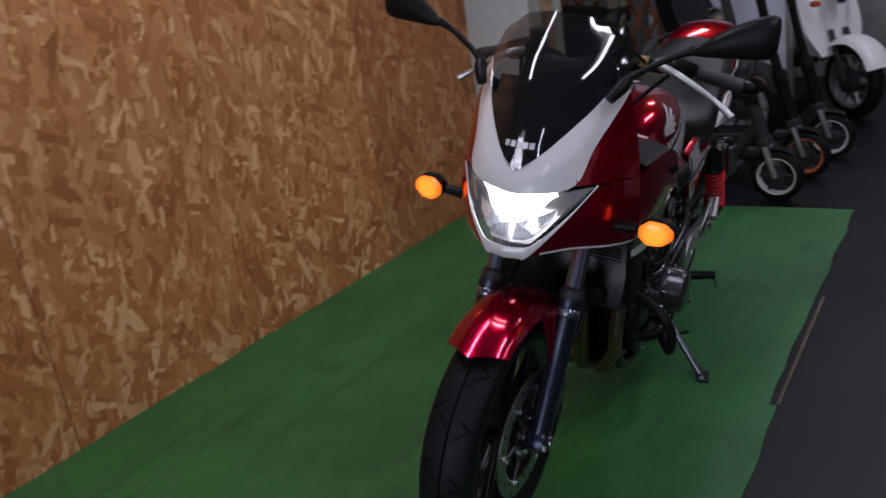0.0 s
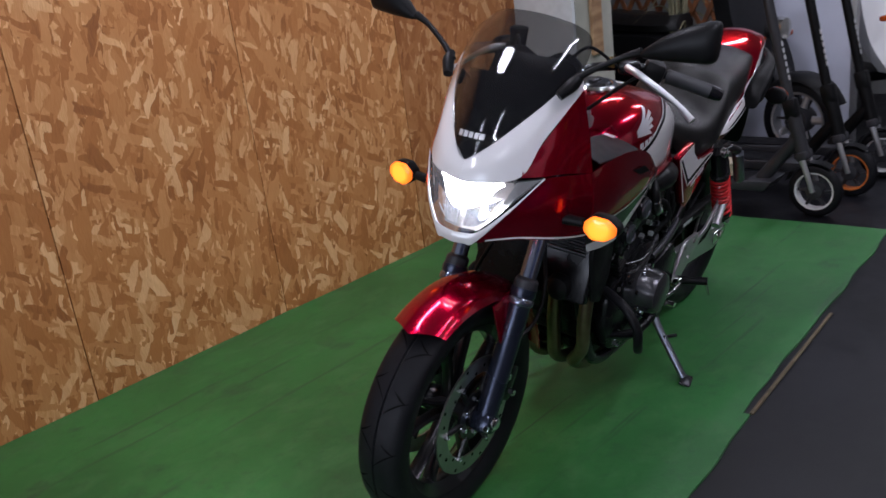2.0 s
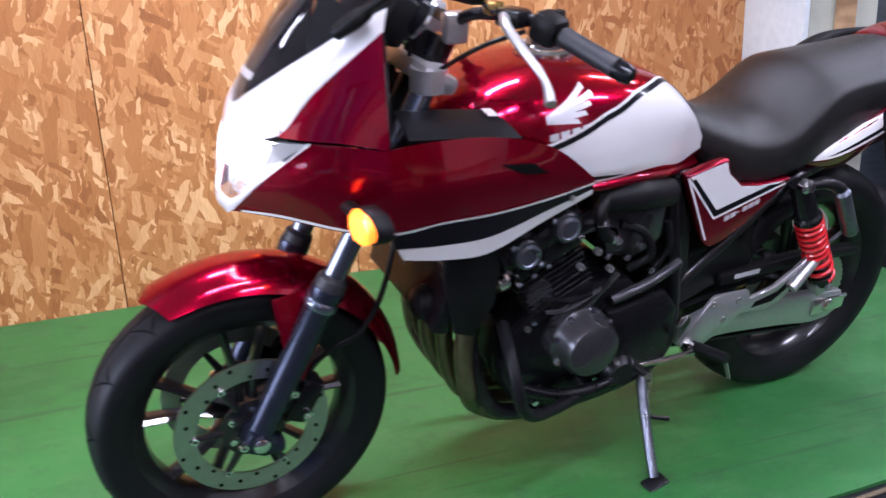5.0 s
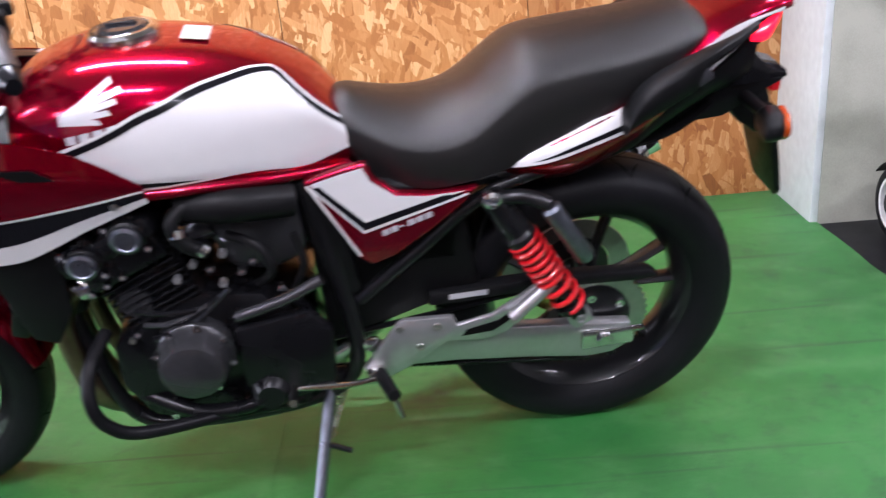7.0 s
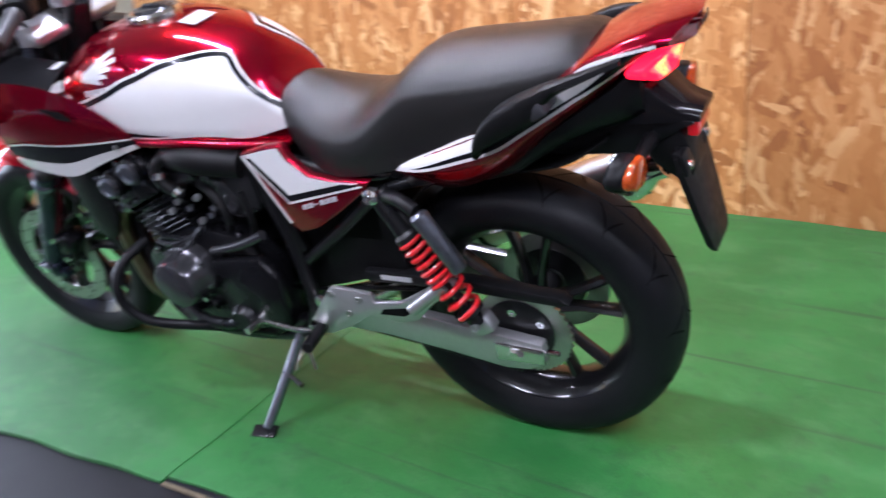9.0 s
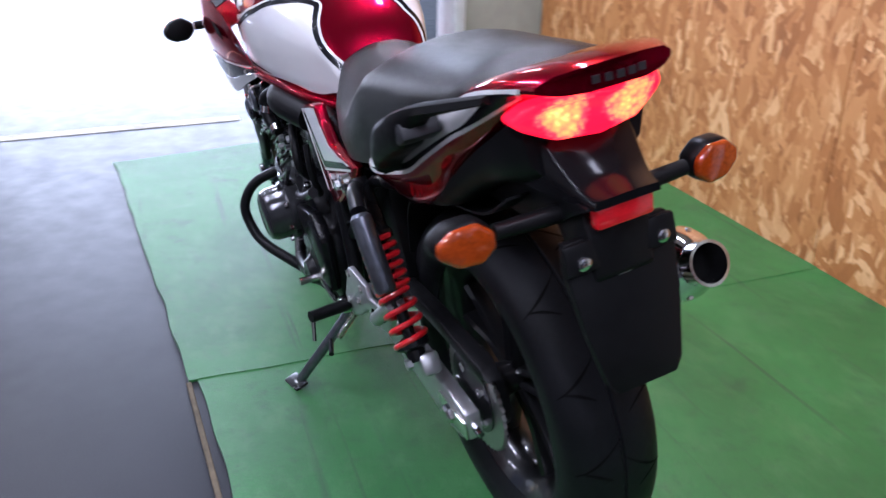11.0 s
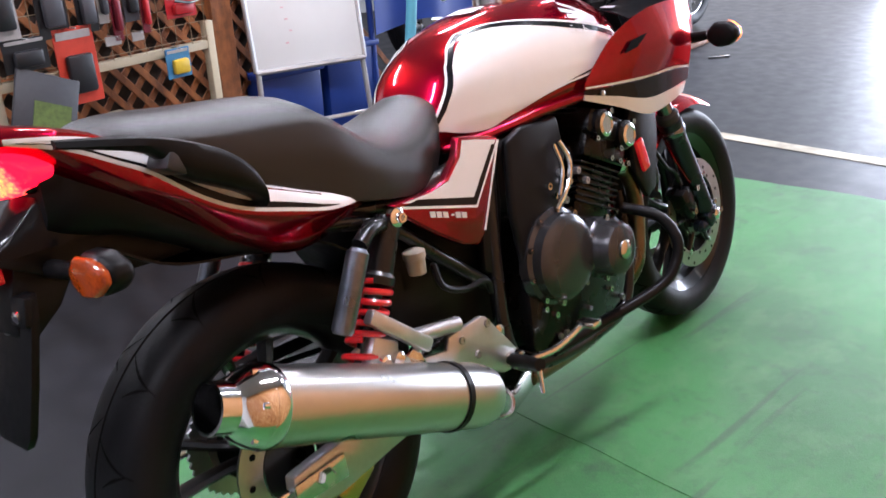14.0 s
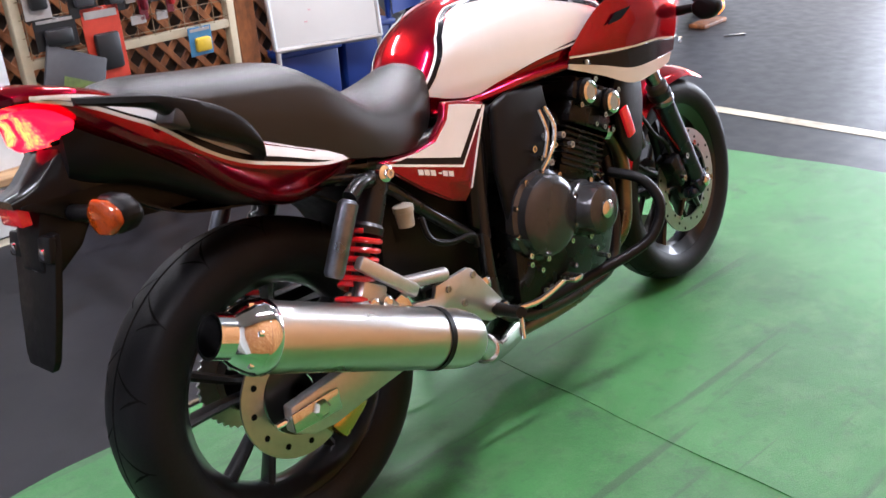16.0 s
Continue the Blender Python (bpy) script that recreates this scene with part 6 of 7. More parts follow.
# ---- room ----
thing("wall_west", box((-3.85, 1.0, 1.42), (0.1, 9.0, 2.86)), GREY_WALL, "dark grey rear wall of the workshop", "wall", kind="structure", smooth=0)
# side and outer walls are added to close the room against sky light
thing("wall_north", box((2.5, 5.45, 1.42), (12.0, 0.1, 2.86)), GREY_WALL, "dark grey side wall, added to shut out sky light", "wall", kind="structure", smooth=0)
thing("wall_outer", box((2.5, -3.45, 1.42), (12.0, 0.1, 2.86)), GREY_WALL, "dark grey outer wall, added to shut out sky light", "wall", kind="structure", smooth=0)
thing("wall_return", join(box((-1.08, -1.20, 1.42), (0.32, 0.52, 2.86))), PLASTER, "stained pale plaster wall return", "wall", kind="structure", smooth=0)
thing("pillar_steel", box((-0.908, -1.115, 1.42), (0.028, 0.345, 2.86), 0.006), WHITE_STEEL, "white painted steel channel", "pillar", kind="structure")
thing("trim_post", box((-1.075, -0.928, 1.60), (0.085, 0.022, 1.75), 0.003), WOOD, "orange-brown timber batten on the wall", "batten", kind="structure", smooth=0)
thing("pillar_front", box((3.035, -1.085, 1.42), (0.34, 0.41, 2.86), 0.01), PLASTER, "stained grey-green plaster pillar", "pillar", kind="structure", smooth=0)
thing("trim_front", box((2.975, -0.850, 1.42), (0.26, 0.058, 2.86), 0.006), WHITE_STEEL, "white painted corner post", "pillar", kind="structure")
thing("lintel", box((8.55, 1.0, 2.75), (0.12, 9.0, 0.30)), GREY_WALL, "lintel over the open shop front", "lintel", kind="structure", smooth=0)


def floor_line(name, a, b, w, mat, label, z=-0.004):
    a, b = Vector((*a, 0)), Vector((*b, 0))
    d = (b - a).normalized()
    n = Vector((-d.y, d.x, 0)) * w / 2
    bm = bmesh.new()
    k = 60
    lo, hi = [], []
    for i in range(k + 1):
        p = a.lerp(b, i / k)
        j = 0.004 * noise.noise(p * 9)
        lo.append(bm.verts.new((p.x - n.x, p.y - n.y - j * abs(d.x), z)))
        hi.append(bm.verts.new((p.x + n.x, p.y + n.y + j * abs(d.x), z)))
    for i in range(k):
        bm.faces.new((lo[i], lo[i + 1], hi[i + 1], hi[i]))
    r = bmesh.ops.extrude_face_region(bm, geom=bm.faces[:])
    for g in r["geom"]:
        if isinstance(g, bmesh.types.BMVert):
            g.co.z -= 0.002
    thing(name, bm, mat, label, "floor marking", kind="structure", smooth=0)


floor_line("trim_line", (2.86, 2.35), (3.06, 0.20), 0.085, TAPE, "worn cream line painted on the floor")
floor_line("trim_line", (-2.6, 1.80), (2.2, 2.16), 0.060, TAPE, "worn cream line painted on the floor")
thing("plank", box((0.2, 2.30, 0.004), (4.6, 0.16, 0.022), 0.004, (0, 0, 4.0)), WOOD, "bare timber plank lying along the floor line", "plank", smooth=0)

# ceiling lamps; the rearmost one is the added tube's fixture
for tx, ty, _ in TUBES:
    lamp = empty("ceiling_lamp", pose(tx, ty, 2.78), "white twin-tube ceiling lamp", "lamp", "ceiling lamps")
    part("housing", box((0, 0, 0.035), (1.25, 0.14, 0.06), 0.01), WHITE_STEEL, lamp)
    for dy in (-0.04, 0.04):
        part("tube", tube([(-0.6, dy, -0.012), (0.6, dy, -0.012)], 0.013, 10), GLOW, lamp, "lit fluorescent tube")

# ---- behind the motorcycle: electric scooters ----
RING_WHITE = material("white_wheel_ring", (0.7, 0.7, 0.7), 0.4)
RING_ORANGE = material("orange_wheel_ring", (0.60, 0.16, 0.03), 0.4)
CARD = material("brown_cardboard", (0.36, 0.21, 0.10), 0.8, grain=0.12, scale=60, bump=0.1)
CREAM = material("cream_card", (0.44, 0.38, 0.27), 0.7, grain=0.08, scale=50)
BLUE = material("blue_sheet", (0.008, 0.035, 0.20), 0.45, grain=0.2, scale=8, bump=0.15)
LIGHT_BLUE = material("light_blue_paint", (0.10, 0.36, 0.46), 0.3, 0.2, 0.6)
TOOL_RED = material("red_toolbox_paint", (0.48, 0.012, 0.018), 0.35, 0.1, 0.4, grain=0.12, scale=30)
WHITE_PLASTIC = material("white_plastic", (0.72, 0.72, 0.72), 0.3, 0.0, 0.6)
PALE_INK = material("faded_red_marker", (0.62, 0.38, 0.40), 0.4)
BOARD_WHITE = material("whiteboard", (0.63, 0.63, 0.62), 0.3, grain=0.06, scale=6)
LIGHT_PANEL = material("pale_lilac_panel", (0.60, 0.62, 0.72), 0.5, grain=0.08, scale=5)
LEAF = material("dry_palm_leaf", (0.22, 0.20, 0.12), 0.6, grain=0.3, scale=30)


def small_wheel(parent, c, R, w, ring, axis="y"):
    hub = part("wheel", lathe([(0.01, -w * 0.7), (R * 0.3, -w * 0.6), (R * 0.34, -w * 0.3), (R * 0.34, w * 0.3), (R * 0.3, w * 0.6), (0.01, w * 0.7)], c, 24), GREY_PLASTIC, parent, "small scooter wheel")
    n = 10
    prof = [(R * 0.70, -w * 0.32)] + [(R * 0.74 + R * 0.26 * math.sin(math.pi * k / n) ** 0.6, -w / 2 * math.cos(math.pi * k / n)) for k in range(n + 1)] + [(R * 0.70, w * 0.32)]
    part("tyre", lathe(prof, c, 40, closed=True), RUBBER, hub)
    part("rim_ring", lathe([(R * 0.66, -w * 0.40), (R * 0.74, -w * 0.44), (R * 0.74, w * 0.44), (R * 0.66, w * 0.40)], c, 40, closed=True), ring, hub)
    for k in range(6):
        a = 2 * math.pi * k / 6
        part("spoke", tube([(c[0] + r * math.cos(a), c[1], c[2] + r * math.sin(a)) for r in (R * 0.3, R * 0.69)], [0.010, 0.007], 8), GREY_PLASTIC, hub)
    return hub


def e_scooter(m, ring, label, stem_mat):
    sc = empty("electric_scooter", m, label, "scooter", "electric scooters")
    small_wheel(sc, (0, 0, 0.118), 0.118, 0.05, ring)
    small_wheel(sc, (-0.90, 0, 0.118), 0.118, 0.05, ring)
    part("front_fender", sheet([[(0.130 * math.cos(a), y, 0.118 + 0.130 * math.sin(a)) for a in (1.0, 1.4, 1.9, 2.4, 2.8)] for y in (-0.03, 0, 0.03)], 16, 4, 0.003), BLACK_PLASTIC, sc)
    for y in (-0.036, 0.036):
        part("fork_blade", tube([(0.0, y, 0.118), (-0.045, y, 0.26)], [0.012, 0.014], 10), ALLOY, sc)
    part("fork_crown", box((-0.05, 0, 0.275), (0.05, 0.09, 0.04), 0.01, (0, -16, 0)), GREY_PLASTIC, sc)
    part("stem", tube([(-0.05, 0, 0.26), (-0.10, 0, 0.45), (-0.115, 0, 0.50), (-0.24, 0, 1.08)], [0.030, 0.030, 0.022, 0.021], 16, 14), stem_mat, sc, "upright steering stem")
    part("fold_joint", box((-0.108, 0, 0.48), (0.062, 0.058, 0.09), 0.014, (0, -13, 0)), BLACK_PLASTIC, sc)
    for k in range(6):
        p = Vector((-0.115, 0, 0.50)).lerp(Vector((-0.24, 0, 1.08)), 0.20 + 0.05 * k)
        part("letter_bar", box((p.x + 0.0215, 0, p.z), (0.002, 0.016, 0.020), 0, (0, -12, 0)), LABEL, sc, "", 0)
    part("handlebar", tube([(-0.24, -0.24, 1.09), (-0.24, 0.24, 1.09)], 0.014, 12), stem_mat, sc)
    for s in (1, -1):
        part("grip", tube([(-0.24, s * 0.15, 1.09), (-0.24, s * 0.26, 1.09)], 0.017, 12), BLACK_PLASTIC, sc)
        part("lever", tube([(-0.225, s * 0.13, 1.085), (-0.19, s * 0.22, 1.07)], 0.005, 8), ALLOY, sc)
    part("deck", prism([(-0.16, 0.165), (-0.78, 0.150), (-0.80, 0.105), (-0.20, 0.115)], -0.085, 0.085, 0.010), GREY_PLASTIC, sc, "dark grey standing deck")
    part("deck_tape", box((-0.48, 0, 0.160), (0.52, 0.14, 0.004), 0), RUBBER, sc)
    part("brace", tube([(-0.07, 0, 0.36), (-0.24, 0, 0.155)], [0.026, 0.032], 12), stem_mat, sc)
    part("rear_fender", sheet([[(-0.90 + 0.130 * math.cos(a), y, 0.118 + 0.130 * math.sin(a)) for a in (0.5, 1.0, 1.5, 2.0, 2.5)] for y in (-0.03, 0, 0.03)], 16, 4, 0.003), BLACK_PLASTIC, sc)
    return sc


for x, y, ring, lab, dz in ((-1.085, 0.14, RING_WHITE, "dark grey electric scooter with white wheel rings", 90), (-1.42, 0.18, RING_ORANGE, "black electric scooter with orange wheel rings", 88), (-1.76, 0.22, RING_WHITE, "black electric scooter parked in a row", 92)):
    e_scooter(pose(x, y, -0.007, 0, 0, dz), ring, lab, GREY_PLASTIC if x > -1.2 else BLACK_PLASTIC)
thing("cream_box", box((-1.095, -0.34, 0.190), (0.11, 0.24, 0.060), 0.004), CREAM, "small cream carton on the scooter deck", "box", smooth=0)


def moped(m, paint, label):
    """A step-through scooter with leg shield, fender, headlight and spoked disc wheels."""
    mp = empty("moped", m, label, "moped")
    for x in (0, -1.22):
        w = small_wheel(mp, (x, 0, 0.215), 0.215, 0.09, ALLOY)
        for k in range(5):
            a = 2 * math.pi * k / 5
            part("spoke", tube([(x + r * math.cos(a), 0, 0.215 + r * math.sin(a)) for r in (0.04, 0.145)], [0.026, 0.018], 10), ALLOY, w)
    part("front_fender", sheet([[(0.245 * math.cos(a) * k + 0, y, 0.225 + 0.245 * math.sin(a) * k) for a in (0.35, 0.9, 1.5, 2.1, 2.7)] for y, k in ((-0.085, 0.86), (-0.06, 0.98), (0, 1.03), (0.06, 0.98), (0.085, 0.86))], 20, 12, 0.004), paint, mp, "rounded front fender", 60)
    part("leg_shield", loft([[(-0.10 - 0.25 * t, y * w, 0.36 + 0.55 * t + (0.02 if abs(y) < 0.5 else 0)) if k == 0 else (-0.20 - 0.25 * t, y * w, 0.36 + 0.55 * t) for k, ys in ((0, (-1, -0.6, 0, 0.6, 1)), (1, (1, 0.6, 0, -0.6, -1))) for y in ys] for t, w in ((0, 0.13), (0.3, 0.20), (0.7, 0.20), (1, 0.14))], 16), paint, mp, "broad leg shield", 50)
    part("headlight", lathe([(0.0, 0.05), (0.055, 0.04), (0.065, 0.0), (0.05, -0.06)], (-0.13, 0, 0.70), 28, "x"), STEEL, mp, "oval headlight")
    for s in (1, -1):
        part("indicator", box((-0.16, s * 0.13, 0.66), (0.05, 0.055, 0.035), 0.014), AMBER, mp)
        part("grip", tube([(-0.36, s * 0.22, 1.02), (-0.40, s * 0.34, 1.01)], 0.017, 10), BLACK_PLASTIC, mp)
        part("mirror", join(tube([(-0.34, s * 0.20, 1.03), (-0.33, s * 0.28, 1.22)], 0.005, 8), lathe([(0.0, -0.012), (0.055, -0.006), (0.05, 0.012), (0, 0.016)], (-0.33, s * 0.29, 1.25), 20, "x")), BLACK_PLASTIC, mp, "round mirror on a thin stalk")
        part("fork_blade", tube([(0.0, s * 0.06, 0.215), (-0.13, s * 0.05, 0.50)], 0.018, 10), GREY_PLASTIC, mp)
    part("headset", tube([(-0.36, -0.24, 1.02), (-0.33, -0.12, 1.03), (-0.32, 0.12, 1.03), (-0.36, 0.24, 1.02)], [0.02, 0.045, 0.045, 0.02], 14, 14), paint, mp)
    part("floorboard", box((-0.58, 0, 0.30), (0.42, 0.30, 0.07), 0.03), BLACK_PLASTIC, mp)
    part("body", loft([[(x, y * w, zz) for y, zz in ((-0.7, z0), (-1, (z0 + z1) / 2), (-0.85, z1 - 0.03), (-0.4, z1), (0.4, z1), (0.85, z1 - 0.03), (1, (z0 + z1) / 2), (0.7, z0))] for x, w, z0, z1 in ((-0.76, 0.10, 0.30, 0.62), (-0.85, 0.17, 0.32, 0.70), (-1.15, 0.20, 0.36, 0.72), (-1.45, 0.14, 0.48, 0.74), (-1.56, 0.06, 0.58, 0.72))], 22), paint, mp, "rounded rear body", 50)
    part("saddle", loft([[(x, y * w, zz) for y, zz in ((-0.9, z0), (-1, z0 + 0.04), (-0.6, z0 + 0.09), (0.6, z0 + 0.09), (1, z0 + 0.04), (0.9, z0))] for x, w, z0 in ((-0.74, 0.08, 0.70), (-0.90, 0.14, 0.70), (-1.20, 0.15, 0.72), (-1.46, 0.10, 0.75))], 18), VINYL, mp, "black saddle", 50)
    return mp


moped(pose(-2.62, 0.16, -0.007, 0, 0, 52), WHITE_PLASTIC, "white retro step-through moped parked behind the scooters")
moped(pose(-2.02, -0.28, -0.007, 0, 0, 80), BLACK_PLASTIC, "black step-through moped in shade behind the scooters")

# lattice screen, dry plant, pale panel at the back
lattice = empty("lattice_screen", pose(-2.30, -1.30, 0), "brown timber lattice screen", "screen")
for s in (1, -1):
    for k in range(13):
        y0 = -0.45 + 0.11 * k - (0.55 if s > 0 else 0)
        a, b = Vector((s * 0.008, y0, 0.05)), Vector((s * 0.008, y0 + s * 0.9, 1.75))
        lo, hi = -0.45, 0.45
        ts = [t / 40 for t in range(41) if lo <= a.lerp(b, t / 40).y <= hi]
        if len(ts) < 3:
            continue
        p, q = a.lerp(b, ts[0]), a.lerp(b, ts[-1])
        c, d = (p + q) / 2, q - p
        part("lath", box((c.x, c.y, c.z), (0.008, 0.030, d.length), 0.002, (-math.degrees(math.atan2(d.y, d.z)), 0, 0), 1), BROWN_WOOD, lattice, "", 0)
for y in (-0.46, 0.46):
    part("post", box((0, y, 0.9), (0.04, 0.045, 1.8), 0.004), BROWN_WOOD, lattice)
part("rail", box((0, 0, 1.80), (0.04, 0.96, 0.045), 0.004), BROWN_WOOD, lattice)
plant = empty("dry_plant", pose(-2.18, -1.10, 0), "tall dry plant with bare pale stems", "plant")
part("pot", lathe([(0.09, 0), (0.12, 0.2), (0.13, 0.2), (0.11, 0.02)], (0, 0, 0), 24, "z"), BROWN_WOOD, plant)
prn = random.Random(9)
for k in range(9):
    a = prn.uniform(0, 6.28)
    part("stem", tube([(0.02 * math.cos(a), 0.02 * math.sin(a), 0.12), (0.05 * math.cos(a), 0.07 * math.sin(a), 0.7), (0.10 * math.cos(a), 0.15 * math.sin(a), 1.25 + prn.uniform(0, 0.3))], [0.012, 0.010, 0.004], 8, 10), LEAF, plant)
    for j in range(3):
        z = prn.uniform(0.6, 1.3)
        b = prn.uniform(0, 6.28)
        part("leaf", sheet([[(0.05 * math.cos(a), 0.07 * math.sin(a), z), (0.05 * math.cos(a) + 0.12 * math.cos(b), 0.07 * math.sin(a) + 0.12 * math.sin(b), z + 0.14), (0.24 * math.cos(b), 0.24 * math.sin(b), z + 0.05)],
                            [(0.05 * math.cos(a), 0.07 * math.sin(a) + 0.004, z + 0.004), (0.05 * math.cos(a) + 0.12 * math.cos(b), 0.07 * math.sin(a) + 0.12 * math.sin(b) + 0.016, z + 0.145), (0.24 * math.cos(b), 0.24 * math.sin(b) + 0.004, z + 0.054)]], 8, 3, 0.001), LEAF, plant)
panel = empty("partition_panel", pose(-2.42, -0.55, 0), "pale lilac freestanding partition panel", "partition")
part("panel", box((0, 0, 0.95), (0.03, 0.82, 1.90), 0.005), LIGHT_PANEL, panel)
for y in (-0.41, 0.41):
    part("frame", box((0, y, 0.96), (0.04, 0.03, 1.93), 0.004), ALLOY, panel)

# ---- far side: whiteboard, goods rack ----
wb = empty("whiteboard", pose(1.665, 2.257, 0, 0, 0, -11.8), "white marker board on a folding metal easel", "whiteboard")
def tilt(z, d=0.0):
    return 0.17 * (z - 0.39) + d
brd = box((0, 0, 0), (0.53, 0.012, 0.90), 0.004)
bmesh.ops.transform(brd, matrix=pose(0.0, tilt(0.835), 0.835, -9.6, 0, 0), verts=brd.verts)
part("board", brd, BOARD_WHITE, wb, "white board face with faint marks")
for x in (-0.265, 0.265):
    part("side_frame", tube([(x, tilt(0.39, -0.004), 0.39), (x, tilt(1.29, -0.004), 1.29)], 0.012, 8), ALLOY, wb)
    part("leg", tube([(x * 0.96, tilt(0.40), 0.40), (x * 1.02, -0.05, -0.006)], 0.012, 10), ALLOY, wb)
    part("leg", tube([(x * 0.96, 0.16, 0.95), (x * 0.8, 0.48, -0.006)], 0.011, 10), ALLOY, wb)
for z in (0.39, 1.29):
    part("rail", tube([(-0.265, tilt(z, -0.004), z), (0.265, tilt(z, -0.004), z)], 0.013, 8), ALLOY, wb)
part("foot_rail", tube([(-0.26, -0.02, 0.14), (0.26, -0.02, 0.14)], 0.010, 8), ALLOY, wb)
for k in range(7):
    z = 0.80 - 0.05 * k
    part("writing_bar", box((-0.10 + 0.012 * (k % 3), tilt(z, -0.008), z), (0.20 if k == 0 else 0.012 if k % 2 else 0.016, 0.002, 0.010 if k == 0 else 0.006), 0, (-9.6, 0, 0)), PALE_INK, wb, "", 0)

GRID = material("worn_brown_wire", (0.20, 0.14, 0.085), 0.5, grain=0.2, scale=40)
RACK_M = pose(0.72, 2.175, 0, 0, 0, 9.5)
rack = empty("goods_rack", RACK_M, "wire grid rack hung with packed accessories", "rack")
for x, h in ((-0.455, 1.46), (0.455, 0.66)):
    part("post", box((x, 0, h / 2 - 0.003), (0.036, 0.040, h), 0.004), CREAM, rack, "cream timber post")
for z in (0.565, 1.42):
    part("rail", box((0, 0.0, z), (0.90, 0.030, 0.034), 0.004), CREAM, rack)
part("shelf", box((-0.20, 0.02, 0.36), (0.52, 0.16, 0.018), 0.003), CREAM, rack)
for k in range(13):
    part("grid_wire", tube([(-0.43 + 0.072 * k, -0.018, 0.58), (-0.43 + 0.072 * k, -0.018, 1.44)], 0.0019, 6), GRID, rack)
for k in range(14):
    part("grid_wire", tube([(-0.45, -0.021, 0.60 + 0.062 * k), (0.44, -0.021, 0.60 + 0.062 * k)], 0.0019, 6), GRID, rack)
PACK = [material("pack_" + n, c, 0.4, grain=0.15, scale=40) for n, c in (("red", (0.40, 0.015, 0.02)), ("black", (0.012, 0.012, 0.014)), ("white", (0.30, 0.28, 0.27)), ("blue", (0.04, 0.17, 0.32)), ("dark_red", (0.14, 0.01, 0.02)), ("orange_red", (0.48, 0.045, 0.025)), ("grey", (0.045, 0.045, 0.052)), ("yellow", (0.50, 0.34, 0.03)))]
# place along the rack, height, width, tall, card colour, blister colour, tag colour
goods = ((-0.385, 0.83, 0.105, 0.22, 2, 1, 0), (-0.335, 0.665, 0.17, 0.11, 1, 1, 2), (-0.155, 0.595, 0.165, 0.27, 5, 1, 2), (-0.215, 0.83, 0.12, 0.26, 1, 6, 1), (-0.085, 0.80, 0.085, 0.20, 1, 6, 6), (-0.020, 0.83, 0.045, 0.22, 2, 6, 2), (0.028, 0.77, 0.040, 0.24, 4, 4, 2),
         (0.095, 0.82, 0.070, 0.22, 6, 1, 1), (0.150, 0.76, 0.034, 0.20, 4, 0, 2), (0.000, 0.655, 0.070, 0.034, 2, 2, 2), (0.105, 0.655, 0.055, 0.034, 2, 2, 2), (0.315, 0.735, 0.150, 0.085, 0, 0, 2), (0.265, 0.525, 0.120, 0.115, 3, 7, 2), (0.225, 0.86, 0.08, 0.16, 1, 4, 0),
         (0.335, 0.88, 0.10, 0.16, 7, 6, 1), (-0.385, 1.14, 0.12, 0.26, 0, 1, 2), (-0.24, 1.14, 0.13, 0.24, 1, 6, 2), (-0.07, 1.14, 0.12, 0.24, 2, 1, 0), (0.08, 1.12, 0.12, 0.24, 4, 1, 2), (0.24, 1.12, 0.14, 0.22, 1, 5, 2))
for x, z, w, h, c, bl, tg in goods:
    g = empty("packed_accessory", RACK_M @ pose(x, -0.040, z), "small packed accessory hanging on the wire grid", "package", "hanging goods")
    part("card", box((0, 0, 0), (w * 0.94, 0.004, h), 0.0015, seg=1), PACK[c], g)
    if h > 0.05:
        part("blister", box((0, -0.016, -h * 0.10), (w * 0.60, 0.028, h * 0.50), 0.010), PACK[bl], g)
        part("header_strip", box((0, -0.003, h * 0.40), (w * 0.8, 0.003, h * 0.10), 0), PACK[tg], g, "", 0)
    part("hook", tube([(0, 0.03, h * 0.49), (0, -0.03, h * 0.49)], 0.003, 6), ALLOY, g)
part("lever", tube([(0.265, -0.070, 0.762), (0.33, -0.074, 0.748), (0.385, -0.070, 0.752)], [0.007, 0.006, 0.004], 10, 10), CHROME, rack, "chrome lever")
fence = empty("lattice_fence", pose(0.70, 2.40, 0, 0, 0, 4), "brown timber lattice behind the goods", "fence")
for s in (1, -1):
    for k in range(26):
        x0 = -1.3 + 0.10 * k
        c = Vector((x0, s * 0.007, 0.75))
        part("lath", box((c.x, c.y, c.z), (0.028, 0.008, 1.85), 0.002, (0, s * 40, 0), 1), BROWN_WOOD, fence, "", 0)
part("post", box((0.62, -0.03, 0.75), (0.10, 0.05, 1.5), 0.004), BROWN_WOOD, fence, "", 0)
# dark sheet added so the gaps between laths read as unlit depth
part("backing", box((0.02, 0.035, 0.80), (2.5, 0.012, 1.58), 0), material("lath_gap_shade", (0.030, 0.018, 0.012), 0.7, grain=0.4, scale=12), fence, "dark sheet put in for the shade behind the laths", 0)
thing("display_board", box((-0.16, 2.03, 0.72), (0.72, 0.03, 1.45), 0.005, (0, 0, 8)), WHITE_STEEL, "white display board standing on the floor", "board")
cat = empty("catalogue", pose(0.40, 2.03, 0.470, -14, 0, 9), "grey and green catalogue leaning on the rack", "catalogue")
part("cover", box((0, 0, 0), (0.22, 0.016, 0.27), 0.003, (0, 24, 0)), GREY_PLASTIC, cat)
